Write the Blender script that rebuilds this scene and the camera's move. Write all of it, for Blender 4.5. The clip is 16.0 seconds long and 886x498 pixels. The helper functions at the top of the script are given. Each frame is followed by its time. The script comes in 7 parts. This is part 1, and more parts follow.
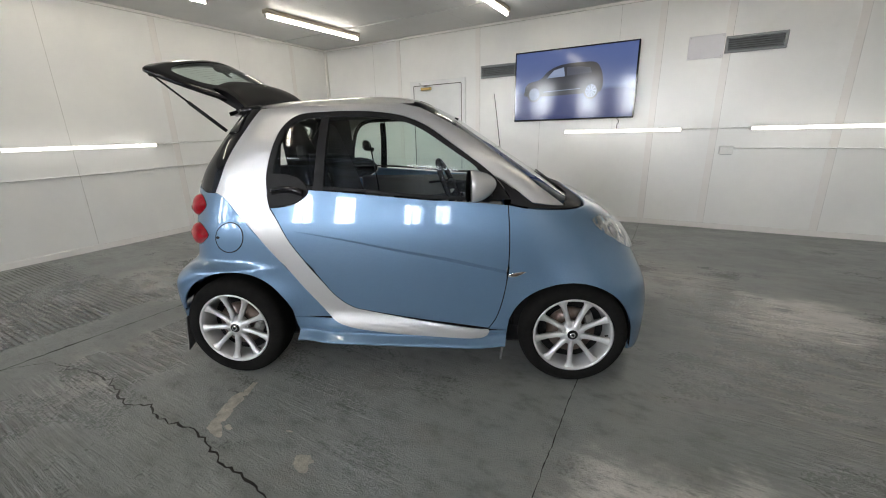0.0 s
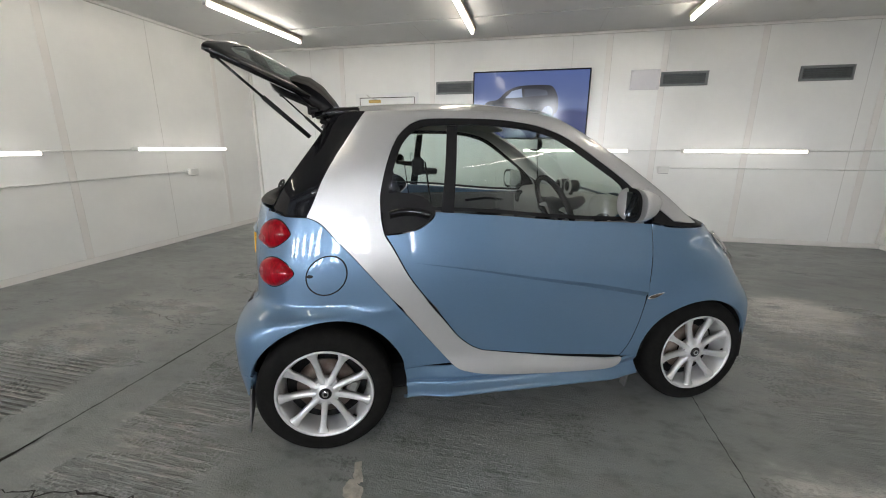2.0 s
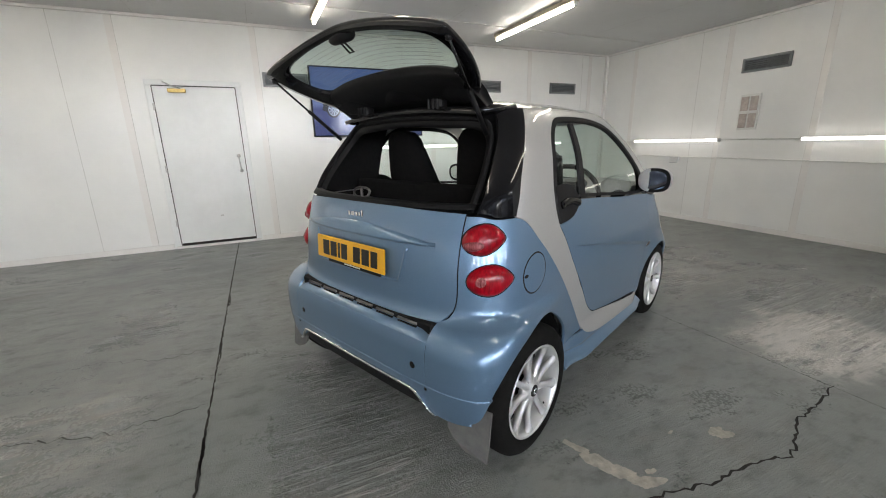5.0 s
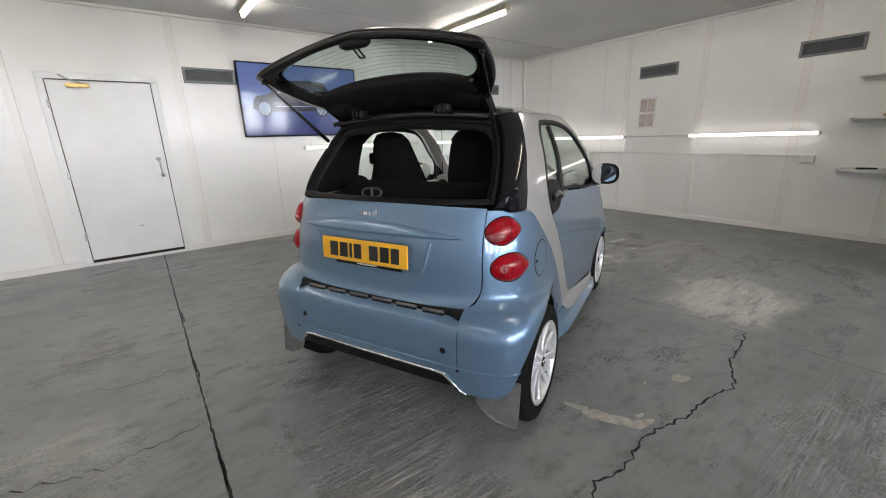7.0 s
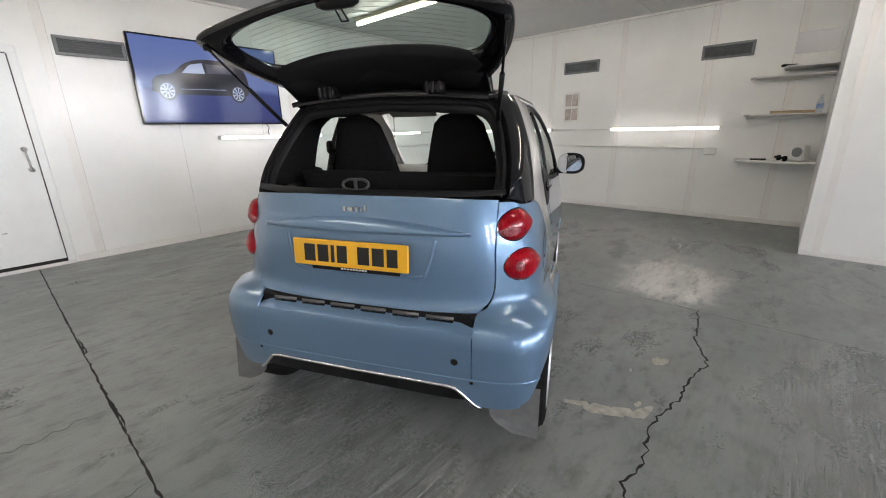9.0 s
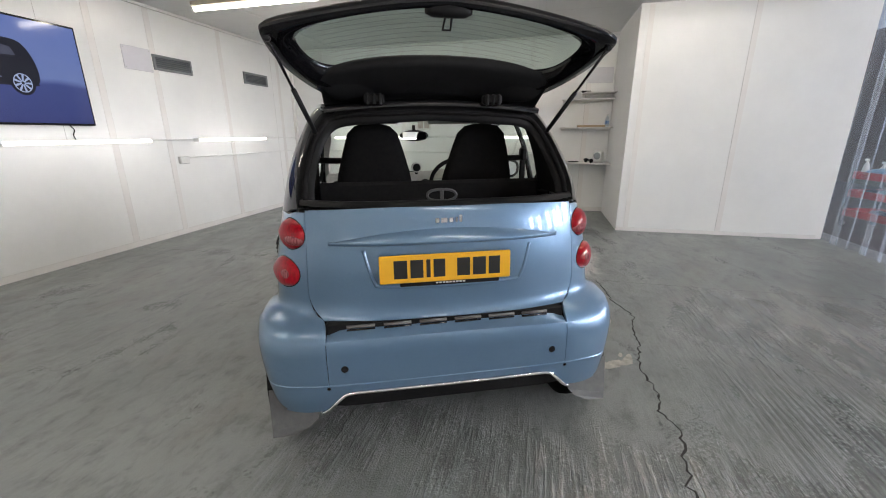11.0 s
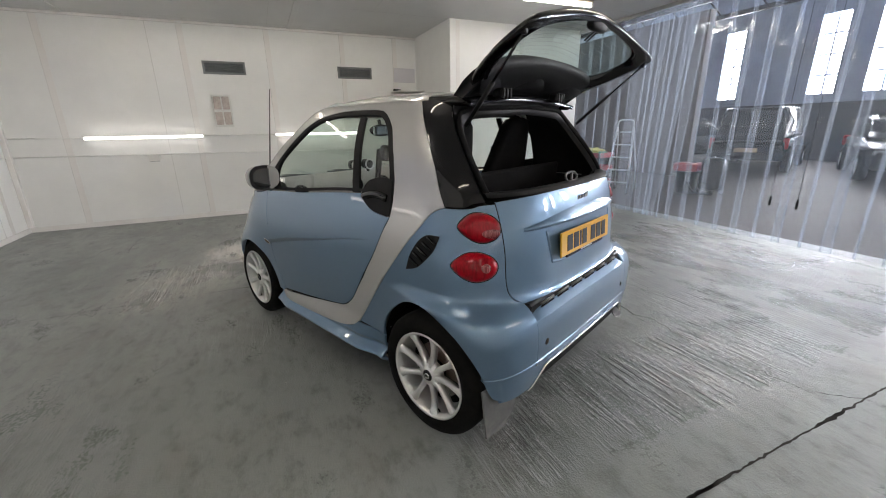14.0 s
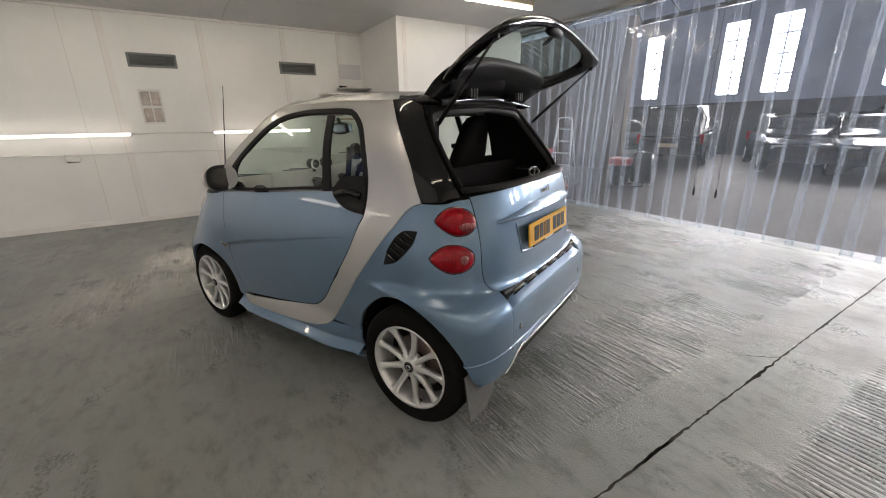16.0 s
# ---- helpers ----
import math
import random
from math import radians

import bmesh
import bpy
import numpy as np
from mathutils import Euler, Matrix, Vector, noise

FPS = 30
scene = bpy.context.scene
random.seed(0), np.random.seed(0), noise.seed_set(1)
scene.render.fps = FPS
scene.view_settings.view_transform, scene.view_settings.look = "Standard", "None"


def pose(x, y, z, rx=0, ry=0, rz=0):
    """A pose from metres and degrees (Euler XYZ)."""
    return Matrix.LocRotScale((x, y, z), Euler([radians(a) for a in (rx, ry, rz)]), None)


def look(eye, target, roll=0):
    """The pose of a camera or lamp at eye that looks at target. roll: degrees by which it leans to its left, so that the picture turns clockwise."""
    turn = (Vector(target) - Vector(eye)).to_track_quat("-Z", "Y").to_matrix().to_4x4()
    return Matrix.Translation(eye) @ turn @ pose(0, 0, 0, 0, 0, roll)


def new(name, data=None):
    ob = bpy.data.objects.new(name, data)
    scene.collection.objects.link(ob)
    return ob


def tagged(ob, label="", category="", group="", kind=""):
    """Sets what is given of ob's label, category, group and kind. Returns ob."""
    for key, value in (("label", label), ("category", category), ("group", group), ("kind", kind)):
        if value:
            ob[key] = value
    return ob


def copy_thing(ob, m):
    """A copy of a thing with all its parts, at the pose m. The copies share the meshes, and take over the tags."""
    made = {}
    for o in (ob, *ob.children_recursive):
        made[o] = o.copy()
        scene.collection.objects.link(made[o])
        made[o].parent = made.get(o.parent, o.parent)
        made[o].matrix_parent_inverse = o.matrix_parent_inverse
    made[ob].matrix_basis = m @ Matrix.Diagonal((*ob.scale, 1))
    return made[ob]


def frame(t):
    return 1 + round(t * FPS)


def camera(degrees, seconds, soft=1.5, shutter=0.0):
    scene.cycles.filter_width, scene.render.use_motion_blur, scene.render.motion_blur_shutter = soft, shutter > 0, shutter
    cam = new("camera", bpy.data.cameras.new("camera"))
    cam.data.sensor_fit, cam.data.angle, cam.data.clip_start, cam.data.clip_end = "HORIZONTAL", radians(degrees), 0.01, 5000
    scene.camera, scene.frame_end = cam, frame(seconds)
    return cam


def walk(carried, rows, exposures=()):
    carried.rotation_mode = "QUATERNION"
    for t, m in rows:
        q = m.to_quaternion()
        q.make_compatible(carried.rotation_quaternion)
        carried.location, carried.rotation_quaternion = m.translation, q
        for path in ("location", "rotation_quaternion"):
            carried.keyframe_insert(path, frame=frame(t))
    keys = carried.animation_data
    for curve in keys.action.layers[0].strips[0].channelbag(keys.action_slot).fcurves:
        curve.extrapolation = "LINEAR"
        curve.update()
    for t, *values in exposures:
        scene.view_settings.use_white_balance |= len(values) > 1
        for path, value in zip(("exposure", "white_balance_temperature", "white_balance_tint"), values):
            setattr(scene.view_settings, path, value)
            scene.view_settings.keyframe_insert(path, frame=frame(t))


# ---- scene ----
cam = camera(96.3, 16.0, soft=1.0)
PATH = [
    (0, (1.469, -2.251, 1.326), (0.514, -0.587, 0.761), -1.4),
    (0.5, (1.203, -2.241, 1.318), (0.335, -0.526, 0.765), -1.2),
    (1, (0.898, -2.313, 1.322), (0.149, -0.538, 0.787), -0.9),
    (1.5, (0.585, -2.391, 1.325), (-0.018, -0.556, 0.807), -0.6),
    (2, (0.253, -2.424, 1.318), (-0.183, -0.536, 0.824), 0.2),
    (2.5, (-0.077, -2.463, 1.315), (-0.305, -0.541, 0.813), 0.6),
    (3, (-0.377, -2.469, 1.312), (-0.391, -0.535, 0.8), 0.2),
    (3.5, (-0.657, -2.413, 1.3), (-0.459, -0.487, 0.797), -0.3),
    (4, (-0.952, -2.384, 1.3), (-0.552, -0.491, 0.793), -0.6),
    (4.2, (-1.068, -2.371, 1.302), (-0.59, -0.497, 0.795), -0.8),
    (6.3, (-1.968, -2.18, 1.371), (-0.863, -0.6, 0.839), -1.5),
    (6.5, (-1.971, -2.181, 1.36), (-0.851, -0.612, 0.828), -1.6),
    (7, (-1.974, -2.183, 1.358), (-0.834, -0.629, 0.821), -1.8),
    (7.5, (-1.981, -2.179, 1.361), (-0.807, -0.653, 0.818), -1.8),
    (8, (-2.002, -2.147, 1.354), (-0.773, -0.669, 0.802), -1.7),
    (8.5, (-2.041, -2.006, 1.324), (-0.719, -0.614, 0.764), -1.5),
    (8.7, (-2.06, -1.913, 1.322), (-0.693, -0.567, 0.756), -1.3),
    (10.8, (-2.564, -0.989, 1.35), (-0.731, -0.422, 0.787), -0.6),
    (11, (-2.643, -0.831, 1.353), (-0.776, -0.382, 0.795), -0.3),
    (11.5, (-2.697, -0.569, 1.362), (-0.802, -0.31, 0.777), -0.9),
    (12, (-2.702, -0.277, 1.337), (-0.791, -0.25, 0.747), -0.6),
    (12.5, (-2.727, 0.053, 1.342), (-0.83, -0.151, 0.741), -0.5),
    (13, (-2.725, 0.35, 1.343), (-0.865, -0.056, 0.732), -0.7),
    (13.5, (-2.635, 0.615, 1.339), (-0.822, 0.016, 0.744), -0.8),
    (14, (-2.614, 0.873, 1.355), (-0.865, 0.1, 0.768), -1.0),
    (14.5, (-2.626, 1.019, 1.373), (-0.934, 0.129, 0.785), -1.3),
    (15, (-2.622, 1.037, 1.363), (-0.965, 0.089, 0.77), -1.2),
    (15.5, (-2.612, 1.04, 1.362), (-0.976, 0.058, 0.763), -1.1),
    (16, (-2.609, 1.018, 1.362), (-0.99, 0.011, 0.758), -1.0),
]
walk(cam, [(t, look(eye, target, roll)) for t, eye, target, roll in PATH],
     exposures=[(0, -0.03, 6500, 10), (4, 0.10, 6500, 10), (8, 0.27, 6480, 13), (11, 0.48, 6420, 13), (12.5, 0.44, 6420, 14), (14.5, 0.24, 6640, 12), (16, 0.20, 7000, 14)])

# ---- light and exposure ----
world = bpy.data.worlds.new("sky")
scene.world = world
world.use_nodes = True
wn = world.node_tree.nodes
sky = wn.new("ShaderNodeTexSky")
sky.sky_type, sky.sun_disc, sky.sun_elevation, sky.sun_rotation = "NISHITA", False, radians(35), radians(200)
world.node_tree.links.new(sky.outputs[0], wn["Background"].inputs[0])
wn["Background"].inputs[1].default_value = 0.10
scene.view_settings.exposure = 0.0

CEILING_TUBE, WALL_TUBE, DAYLIGHT = 26.5, 4.6, 56.0


# ---- materials ----
def surface(name, color, rough=0.5, metal=0.0, coat=0.0, second=None, scale=6.0, grain=0.0, grain_scale=60.0, rough_vary=0.0, emit=None, strength=0.0, spec=0.5, tree_random=0.0, stretch=(1, 1, 1)):
    """A principled surface with two scales of colour variation and fine relief."""
    m = bpy.data.materials.new(name)
    m.use_nodes = True
    t = m.node_tree
    p = t.nodes["Principled BSDF"]
    base = (*color, 1)
    p.inputs["Base Color"].default_value = base
    p.inputs["Roughness"].default_value = rough
    p.inputs["Metallic"].default_value = metal
    p.inputs["Coat Weight"].default_value = coat
    p.inputs["Coat Roughness"].default_value = 0.03
    p.inputs["Specular IOR Level"].default_value = spec
    where = t.nodes.new("ShaderNodeTexCoord")
    shape = t.nodes.new("ShaderNodeMapping")
    shape.inputs["Scale"].default_value = stretch
    t.links.new(where.outputs["Object"], shape.inputs[0])
    if second is not None:
        a = t.nodes.new("ShaderNodeTexNoise")
        a.inputs["Scale"].default_value, a.inputs["Detail"].default_value, a.inputs["Roughness"].default_value = scale, 6, 0.65
        t.links.new(shape.outputs[0], a.inputs["Vector"])
        ramp = t.nodes.new("ShaderNodeValToRGB")
        ramp.color_ramp.elements[0].position, ramp.color_ramp.elements[1].position = 0.35, 0.7
        ramp.color_ramp.elements[0].color, ramp.color_ramp.elements[1].color = base, (*second, 1)
        t.links.new(a.outputs[0], ramp.inputs[0])
        t.links.new(ramp.outputs[0], p.inputs["Base Color"])
        if rough_vary:
            r = t.nodes.new("ShaderNodeMapRange")
            r.inputs[1].default_value, r.inputs[2].default_value = 0.3, 0.7
            r.inputs[3].default_value, r.inputs[4].default_value = rough - rough_vary, rough + rough_vary
            t.links.new(a.outputs[0], r.inputs[0])
            t.links.new(r.outputs[0], p.inputs["Roughness"])
    if grain:
        g = t.nodes.new("ShaderNodeTexNoise")
        g.inputs["Scale"].default_value, g.inputs["Detail"].default_value = grain_scale, 4
        t.links.new(shape.outputs[0], g.inputs["Vector"])
        b = t.nodes.new("ShaderNodeBump")
        b.inputs["Strength"].default_value, b.inputs["Distance"].default_value = grain, 0.004
        t.links.new(g.outputs[0], b.inputs["Height"])
        t.links.new(b.outputs[0], p.inputs["Normal"])
    if emit is not None:
        p.inputs["Emission Color"].default_value = (*emit, 1)
        p.inputs["Emission Strength"].default_value = strength
    return m


def pane(name, tint, gloss=1.0, clear=1.0, haze=0.0, milky=0.0):
    """Thin clear sheet: light goes straight through, tinted, and the surface mirrors by its angle."""
    m = bpy.data.materials.new(name)
    m.use_nodes = True
    t = m.node_tree
    t.nodes.clear()
    out = t.nodes.new("ShaderNodeOutputMaterial")
    clear_n, gl, mix, fr = (t.nodes.new("ShaderNode" + k) for k in ("BsdfTransparent", "BsdfGlossy", "MixShader", "LayerWeight"))
    clear_n.inputs[0].default_value = (*tint, 1)
    gl.inputs["Roughness"].default_value = 0.02 + haze
    power, k = t.nodes.new("ShaderNodeMath"), t.nodes.new("ShaderNodeMath")
    fr.inputs[0].default_value = 0.5
    power.operation, power.inputs[1].default_value = "POWER", 4.5
    k.operation, k.inputs[1].default_value, k.inputs[2].default_value = "MULTIPLY_ADD", 0.9 * gloss, 0.07 * gloss
    t.links.new(fr.outputs["Facing"], power.inputs[0])
    t.links.new(power.outputs[0], k.inputs[0])
    t.links.new(k.outputs[0], mix.inputs[0])
    t.links.new(clear_n.outputs[0], mix.inputs[1])
    t.links.new(gl.outputs[0], mix.inputs[2])
    if milky:
        d, tl, add, last = (t.nodes.new("ShaderNode" + q) for q in ("BsdfDiffuse", "BsdfTranslucent", "MixShader", "MixShader"))
        for q in (d, tl):
            q.inputs[0].default_value = (0.72, 0.80, 0.93, 1)
        add.inputs[0].default_value, last.inputs[0].default_value = 0.6, milky
        t.links.new(d.outputs[0], add.inputs[1])
        t.links.new(tl.outputs[0], add.inputs[2])
        t.links.new(mix.outputs[0], last.inputs[1])
        t.links.new(add.outputs[0], last.inputs[2])
        t.links.new(last.outputs[0], out.inputs[0])
    else:
        t.links.new(mix.outputs[0], out.inputs[0])
    return m


def metal_flake(name, color, second, metal, rough):
    """Car paint: fine flake under a clear coat, with a faint orange peel."""
    m = surface(name, color, rough=rough, metal=metal, coat=1.0)
    t = m.node_tree
    p = t.nodes["Principled BSDF"]
    where = t.nodes.new("ShaderNodeTexCoord")
    v = t.nodes.new("ShaderNodeTexVoronoi")
    v.inputs["Scale"].default_value = 900
    t.links.new(where.outputs["Object"], v.inputs["Vector"])
    ramp = t.nodes.new("ShaderNodeValToRGB")
    ramp.color_ramp.elements[0].color, ramp.color_ramp.elements[1].color = (*color, 1), (*second, 1)
    t.links.new(v.outputs["Color"], ramp.inputs[0])
    t.links.new(ramp.outputs[0], p.inputs["Base Color"])
    n = t.nodes.new("ShaderNodeTexNoise")
    n.inputs["Scale"].default_value = 5
    t.links.new(where.outputs["Object"], n.inputs["Vector"])
    b = t.nodes.new("ShaderNodeBump")
    b.inputs["Strength"].default_value, b.inputs["Distance"].default_value = 0.015, 0.01
    t.links.new(n.outputs[0], b.inputs["Height"])
    t.links.new(b.outputs[0], p.inputs["Coat Normal"])
    return m


def glow(name, color, strength):
    m = bpy.data.materials.new(name)
    m.use_nodes = True
    t = m.node_tree
    t.nodes.clear()
    out, e = t.nodes.new("ShaderNodeOutputMaterial"), t.nodes.new("ShaderNodeEmission")
    e.inputs[0].default_value, e.inputs[1].default_value = (*color, 1), strength
    t.links.new(e.outputs[0], out.inputs[0])
    return m


def floor_paint():
    """Grey floor paint over brushed concrete: ridges along x in patches, worn brown where the paint has gone."""
    m = bpy.data.materials.new("floor_paint")
    m.use_nodes = True
    t = m.node_tree
    p = t.nodes["Principled BSDF"]
    N, K = t.nodes.new, t.links.new
    where = N("ShaderNodeTexCoord")

    def noise_at(scale, detail=6, stretch=(1, 1, 1), rough=0.6):
        mp, n = N("ShaderNodeMapping"), N("ShaderNodeTexNoise")
        mp.inputs["Scale"].default_value = stretch
        n.inputs["Scale"].default_value, n.inputs["Detail"].default_value, n.inputs["Roughness"].default_value = scale, detail, rough
        K(where.outputs["Object"], mp.inputs[0])
        K(mp.outputs[0], n.inputs["Vector"])
        return n.outputs[0]

    def fit_to(v, a, b, c=0.0, d=1.0):
        r = N("ShaderNodeMapRange")
        r.interpolation_type = "SMOOTHSTEP"
        for i, q in enumerate((a, b, c, d)):
            r.inputs[i + 1].default_value = q
        K(v, r.inputs[0])
        return r.outputs[0]

    def math(op, a, b):
        r = N("ShaderNodeMath")
        r.operation = op
        for i, q in enumerate((a, b)):
            if isinstance(q, (int, float)):
                r.inputs[i].default_value = q
            else:
                K(q, r.inputs[i])
        return r.outputs[0]

    def mix(f, a, b):
        r = N("ShaderNodeMix")
        r.data_type = "RGBA"
        K(f, r.inputs[0])
        for i, q in ((6, a), (7, b)):
            if isinstance(q, tuple):
                r.inputs[i].default_value = (*q, 1)
            else:
                K(q, r.inputs[i])
        return r.outputs[2]

    sep = N("ShaderNodeSeparateXYZ")
    jit, cut, add = N("ShaderNodeTexNoise"), N("ShaderNodeVectorMath"), N("ShaderNodeVectorMath")
    jit.inputs["Scale"].default_value, jit.inputs["Detail"].default_value, jit.inputs["Roughness"].default_value = 2.6, 6, 0.7
    cut.operation, cut.inputs[1].default_value = "MULTIPLY_ADD", (0.7, 0.6, 0)
    cut.inputs[2].default_value = (-0.35, -0.30, 0)
    K(where.outputs["Object"], jit.inputs["Vector"])
    K(jit.outputs["Color"], cut.inputs[0])
    K(cut.outputs[0], add.inputs[0])
    K(where.outputs["Object"], add.inputs[1])
    K(add.outputs[0], sep.inputs[0])

    plain = N("ShaderNodeSeparateXYZ")
    K(where.outputs["Object"], plain.inputs[0])

    def zone(x0, x1, y0, y1, soft=0.16, sep=sep):
        """One where the wandering (or plain) place lies in a stretch of the floor."""
        a = math("MULTIPLY", fit_to(sep.outputs[0], x0 - soft, x0 + soft), fit_to(sep.outputs[0], x1 + soft, x1 - soft))
        b = math("MULTIPLY", fit_to(sep.outputs[1], y0 - soft, y0 + soft), fit_to(sep.outputs[1], y1 + soft, y1 - soft))
        return math("MULTIPLY", a, b)

    def most(zones):
        out = zones[0]
        for q in zones[1:]:
            out = math("MAXIMUM", out, q)
        return out

    ridged = most([math("MULTIPLY", zone(-1.66, -0.80, -4.4, 3.0, 0.02, plain), zone(-2.2, -0.95, -4.4, 0.25)), zone(-3.6, -2.25, -2.7, -0.60, 0.05, plain), math("MULTIPLY", zone(1.65, 3.4, -1.6, 1.5, 0.25), 0.6), math("MULTIPLY", zone(-0.15, 0.55, 0.75, 1.35), 0.5), math("MULTIPLY", zone(-1.1, -0.1, 1.6, 2.2), 0.3),
                   zone(-0.9, 1.1, -4.4, -1.9, 0.25), zone(-2.75, -2.3, 0.9, 1.7), zone(1.2, 2.2, 1.5, 2.1), math("MULTIPLY", zone(-1.0, 0.7, -2.1, -0.2, 0.3), 0.30)])
    worn = most([zone(1.7, 3.0, -0.2, 1.6, 0.35), zone(1.1, 2.0, -1.35, -0.75), zone(-3.3, -2.25, -1.3, 0.35), zone(1.0, 2.0, 1.5, 2.2), zone(-0.6, 1.2, -4.4, -2.6, 0.35), zone(-1.7, -1.0, -1.6, -0.9, 0.25)])
    patch = math("MULTIPLY", ridged, fit_to(noise_at(1.5, 4, (0.6, 1.2, 1)), 0.30, 0.52))
    line = noise_at(26, 3, (0.085, 1, 1), 0.55)
    line_b = noise_at(46, 4, (0.11, 1, 1), 0.6)
    crest = math("ADD", math("MULTIPLY", fit_to(line, 0.46, 0.60), 0.75), math("MULTIPLY", fit_to(line_b, 0.48, 0.62), 0.45))
    crest = math("MULTIPLY", crest, fit_to(noise_at(4.5, 6, (0.6, 1.3, 1), 0.7), 0.38, 0.60, 0.08, 1.0))
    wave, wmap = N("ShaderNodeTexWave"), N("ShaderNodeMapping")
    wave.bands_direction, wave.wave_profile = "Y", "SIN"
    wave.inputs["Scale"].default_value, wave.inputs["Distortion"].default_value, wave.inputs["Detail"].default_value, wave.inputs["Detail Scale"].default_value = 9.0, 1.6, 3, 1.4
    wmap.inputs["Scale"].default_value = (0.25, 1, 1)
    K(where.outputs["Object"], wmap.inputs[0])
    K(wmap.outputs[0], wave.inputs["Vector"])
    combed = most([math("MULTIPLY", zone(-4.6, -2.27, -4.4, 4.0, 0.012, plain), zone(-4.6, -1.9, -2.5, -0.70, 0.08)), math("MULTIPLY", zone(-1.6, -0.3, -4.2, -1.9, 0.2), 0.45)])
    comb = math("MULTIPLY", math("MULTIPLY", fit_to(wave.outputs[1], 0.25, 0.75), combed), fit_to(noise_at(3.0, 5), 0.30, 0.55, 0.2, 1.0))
    hollow_shade = math("MULTIPLY", math("MULTIPLY", fit_to(wave.outputs[1], 0.42, 0.10), combed), fit_to(noise_at(3.0, 5), 0.30, 0.55, 0.2, 1.0))
    faint = fit_to(noise_at(30, 4, (0.03, 1, 1)), 0.45, 0.7)
    ridge = math("ADD", math("MULTIPLY", crest, patch), math("MULTIPLY", faint, 0.008))
    ridge = math("ADD", ridge, math("MULTIPLY", comb, 0.8))
    wear = math("MULTIPLY", worn, fit_to(noise_at(5.0, 9, (0.5, 1.6, 1), 0.78), 0.42, 0.62))
    wear = math("MULTIPLY", wear, fit_to(crest, 0.0, 0.7, 0.45, 1.0))
    broad = noise_at(0.5, 4)
    speck = fit_to(noise_at(75, 2), 0.73, 0.80)
    pale = fit_to(noise_at(48, 3, (0.7, 1, 1)), 0.70, 0.79)
    tone = mix(fit_to(broad, 0.35, 0.68), (0.192, 0.208, 0.203), (0.248, 0.260, 0.253))
    tone = mix(fit_to(noise_at(11, 9, (0.6, 1, 1), 0.7), 0.44, 0.75), tone, (0.122, 0.128, 0.124))
    tone = mix(math("MULTIPLY", fit_to(noise_at(2.2, 6, (0.8, 1.2, 1)), 0.52, 0.72), 0.5), tone, (0.21, 0.20, 0.185))
    tone = mix(math("MULTIPLY", wear, 0.85), tone, (0.39, 0.365, 0.335))
    # pale worn patches, lightened further for the reflected light they show
    bright = math("MULTIPLY", most([zone(1.30, 2.25, -1.45, -0.75, 0.12), zone(2.05, 2.75, 0.9, 1.5, 0.15), math("MULTIPLY", zone(1.2, 1.85, 1.25, 2.0, 0.10), 0.28)]), fit_to(noise_at(9.0, 8, (0.4, 1.4, 1), 0.75), 0.36, 0.52))
    tone = mix(math("MULTIPLY", bright, 0.9), tone, (0.58, 0.56, 0.53))
    # shade between ridges and in the comb's hollows, darkened in the base colour
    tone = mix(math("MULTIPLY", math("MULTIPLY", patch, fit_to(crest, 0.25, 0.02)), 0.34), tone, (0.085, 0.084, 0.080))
    tone = mix(math("MULTIPLY", hollow_shade, 0.9), tone, (0.030, 0.030, 0.029))
    tone = mix(math("MULTIPLY", fit_to(noise_at(22, 8, (0.5, 1, 1), 0.75), 0.56, 0.72), 0.45), tone, (0.085, 0.086, 0.082))
    tone = mix(math("MULTIPLY", speck, 0.5), tone, (0.035, 0.032, 0.03))
    tone = mix(math("MULTIPLY", math("MULTIPLY", pale, fit_to(noise_at(1.3, 3), 0.5, 0.62)), 0.4), tone, (0.30, 0.29, 0.27))
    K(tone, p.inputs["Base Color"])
    gloss = math("ADD", fit_to(noise_at(2.0, 7, (0.7, 1.3, 1)), 0.32, 0.68, 0.24, 0.45), math("MULTIPLY", fit_to(noise_at(60, 4), 0.35, 0.7), 0.10))
    gloss = math("SUBTRACT", gloss, math("MULTIPLY", math("MAXIMUM", patch, worn), 0.12))
    K(gloss, p.inputs["Roughness"])
    b1, b2 = N("ShaderNodeBump"), N("ShaderNodeBump")
    b1.inputs["Strength"].default_value, b1.inputs["Distance"].default_value = 0.85, 0.007
    K(ridge, b1.inputs["Height"])
    b2.inputs["Strength"].default_value, b2.inputs["Distance"].default_value = 0.65, 0.004
    K(math("ADD", noise_at(34, 6, (0.6, 1, 1), 0.7), math("MULTIPLY", fit_to(noise_at(120, 3), 0.4, 0.75), 0.5)), b2.inputs["Height"])
    K(b1.outputs[0], b2.inputs["Normal"])
    K(b2.outputs[0], p.inputs["Normal"])
    return m


FLOOR = floor_paint()
SHOP_FLOOR = surface("workshop_floor", (0.082, 0.070, 0.064), 0.7, spec=0.2, second=(0.056, 0.048, 0.044), scale=0.9, grain=0.3, grain_scale=40)
WALL = surface("wall_panel", (0.80, 0.80, 0.785), 0.28, second=(0.74, 0.74, 0.73), scale=1.3, grain=0.05, grain_scale=7)
WALL_TRIM = surface("wall_trim", (0.80, 0.785, 0.765), 0.22, second=(0.76, 0.735, 0.715), scale=3)
CEIL = surface("ceiling_board", (0.62, 0.62, 0.615), 0.5, second=(0.56, 0.56, 0.555), scale=1.1, grain=0.05, grain_scale=20)
SEAM = surface("seam_dark", (0.36, 0.35, 0.34), 0.8, second=(0.62, 0.61, 0.59), scale=9)
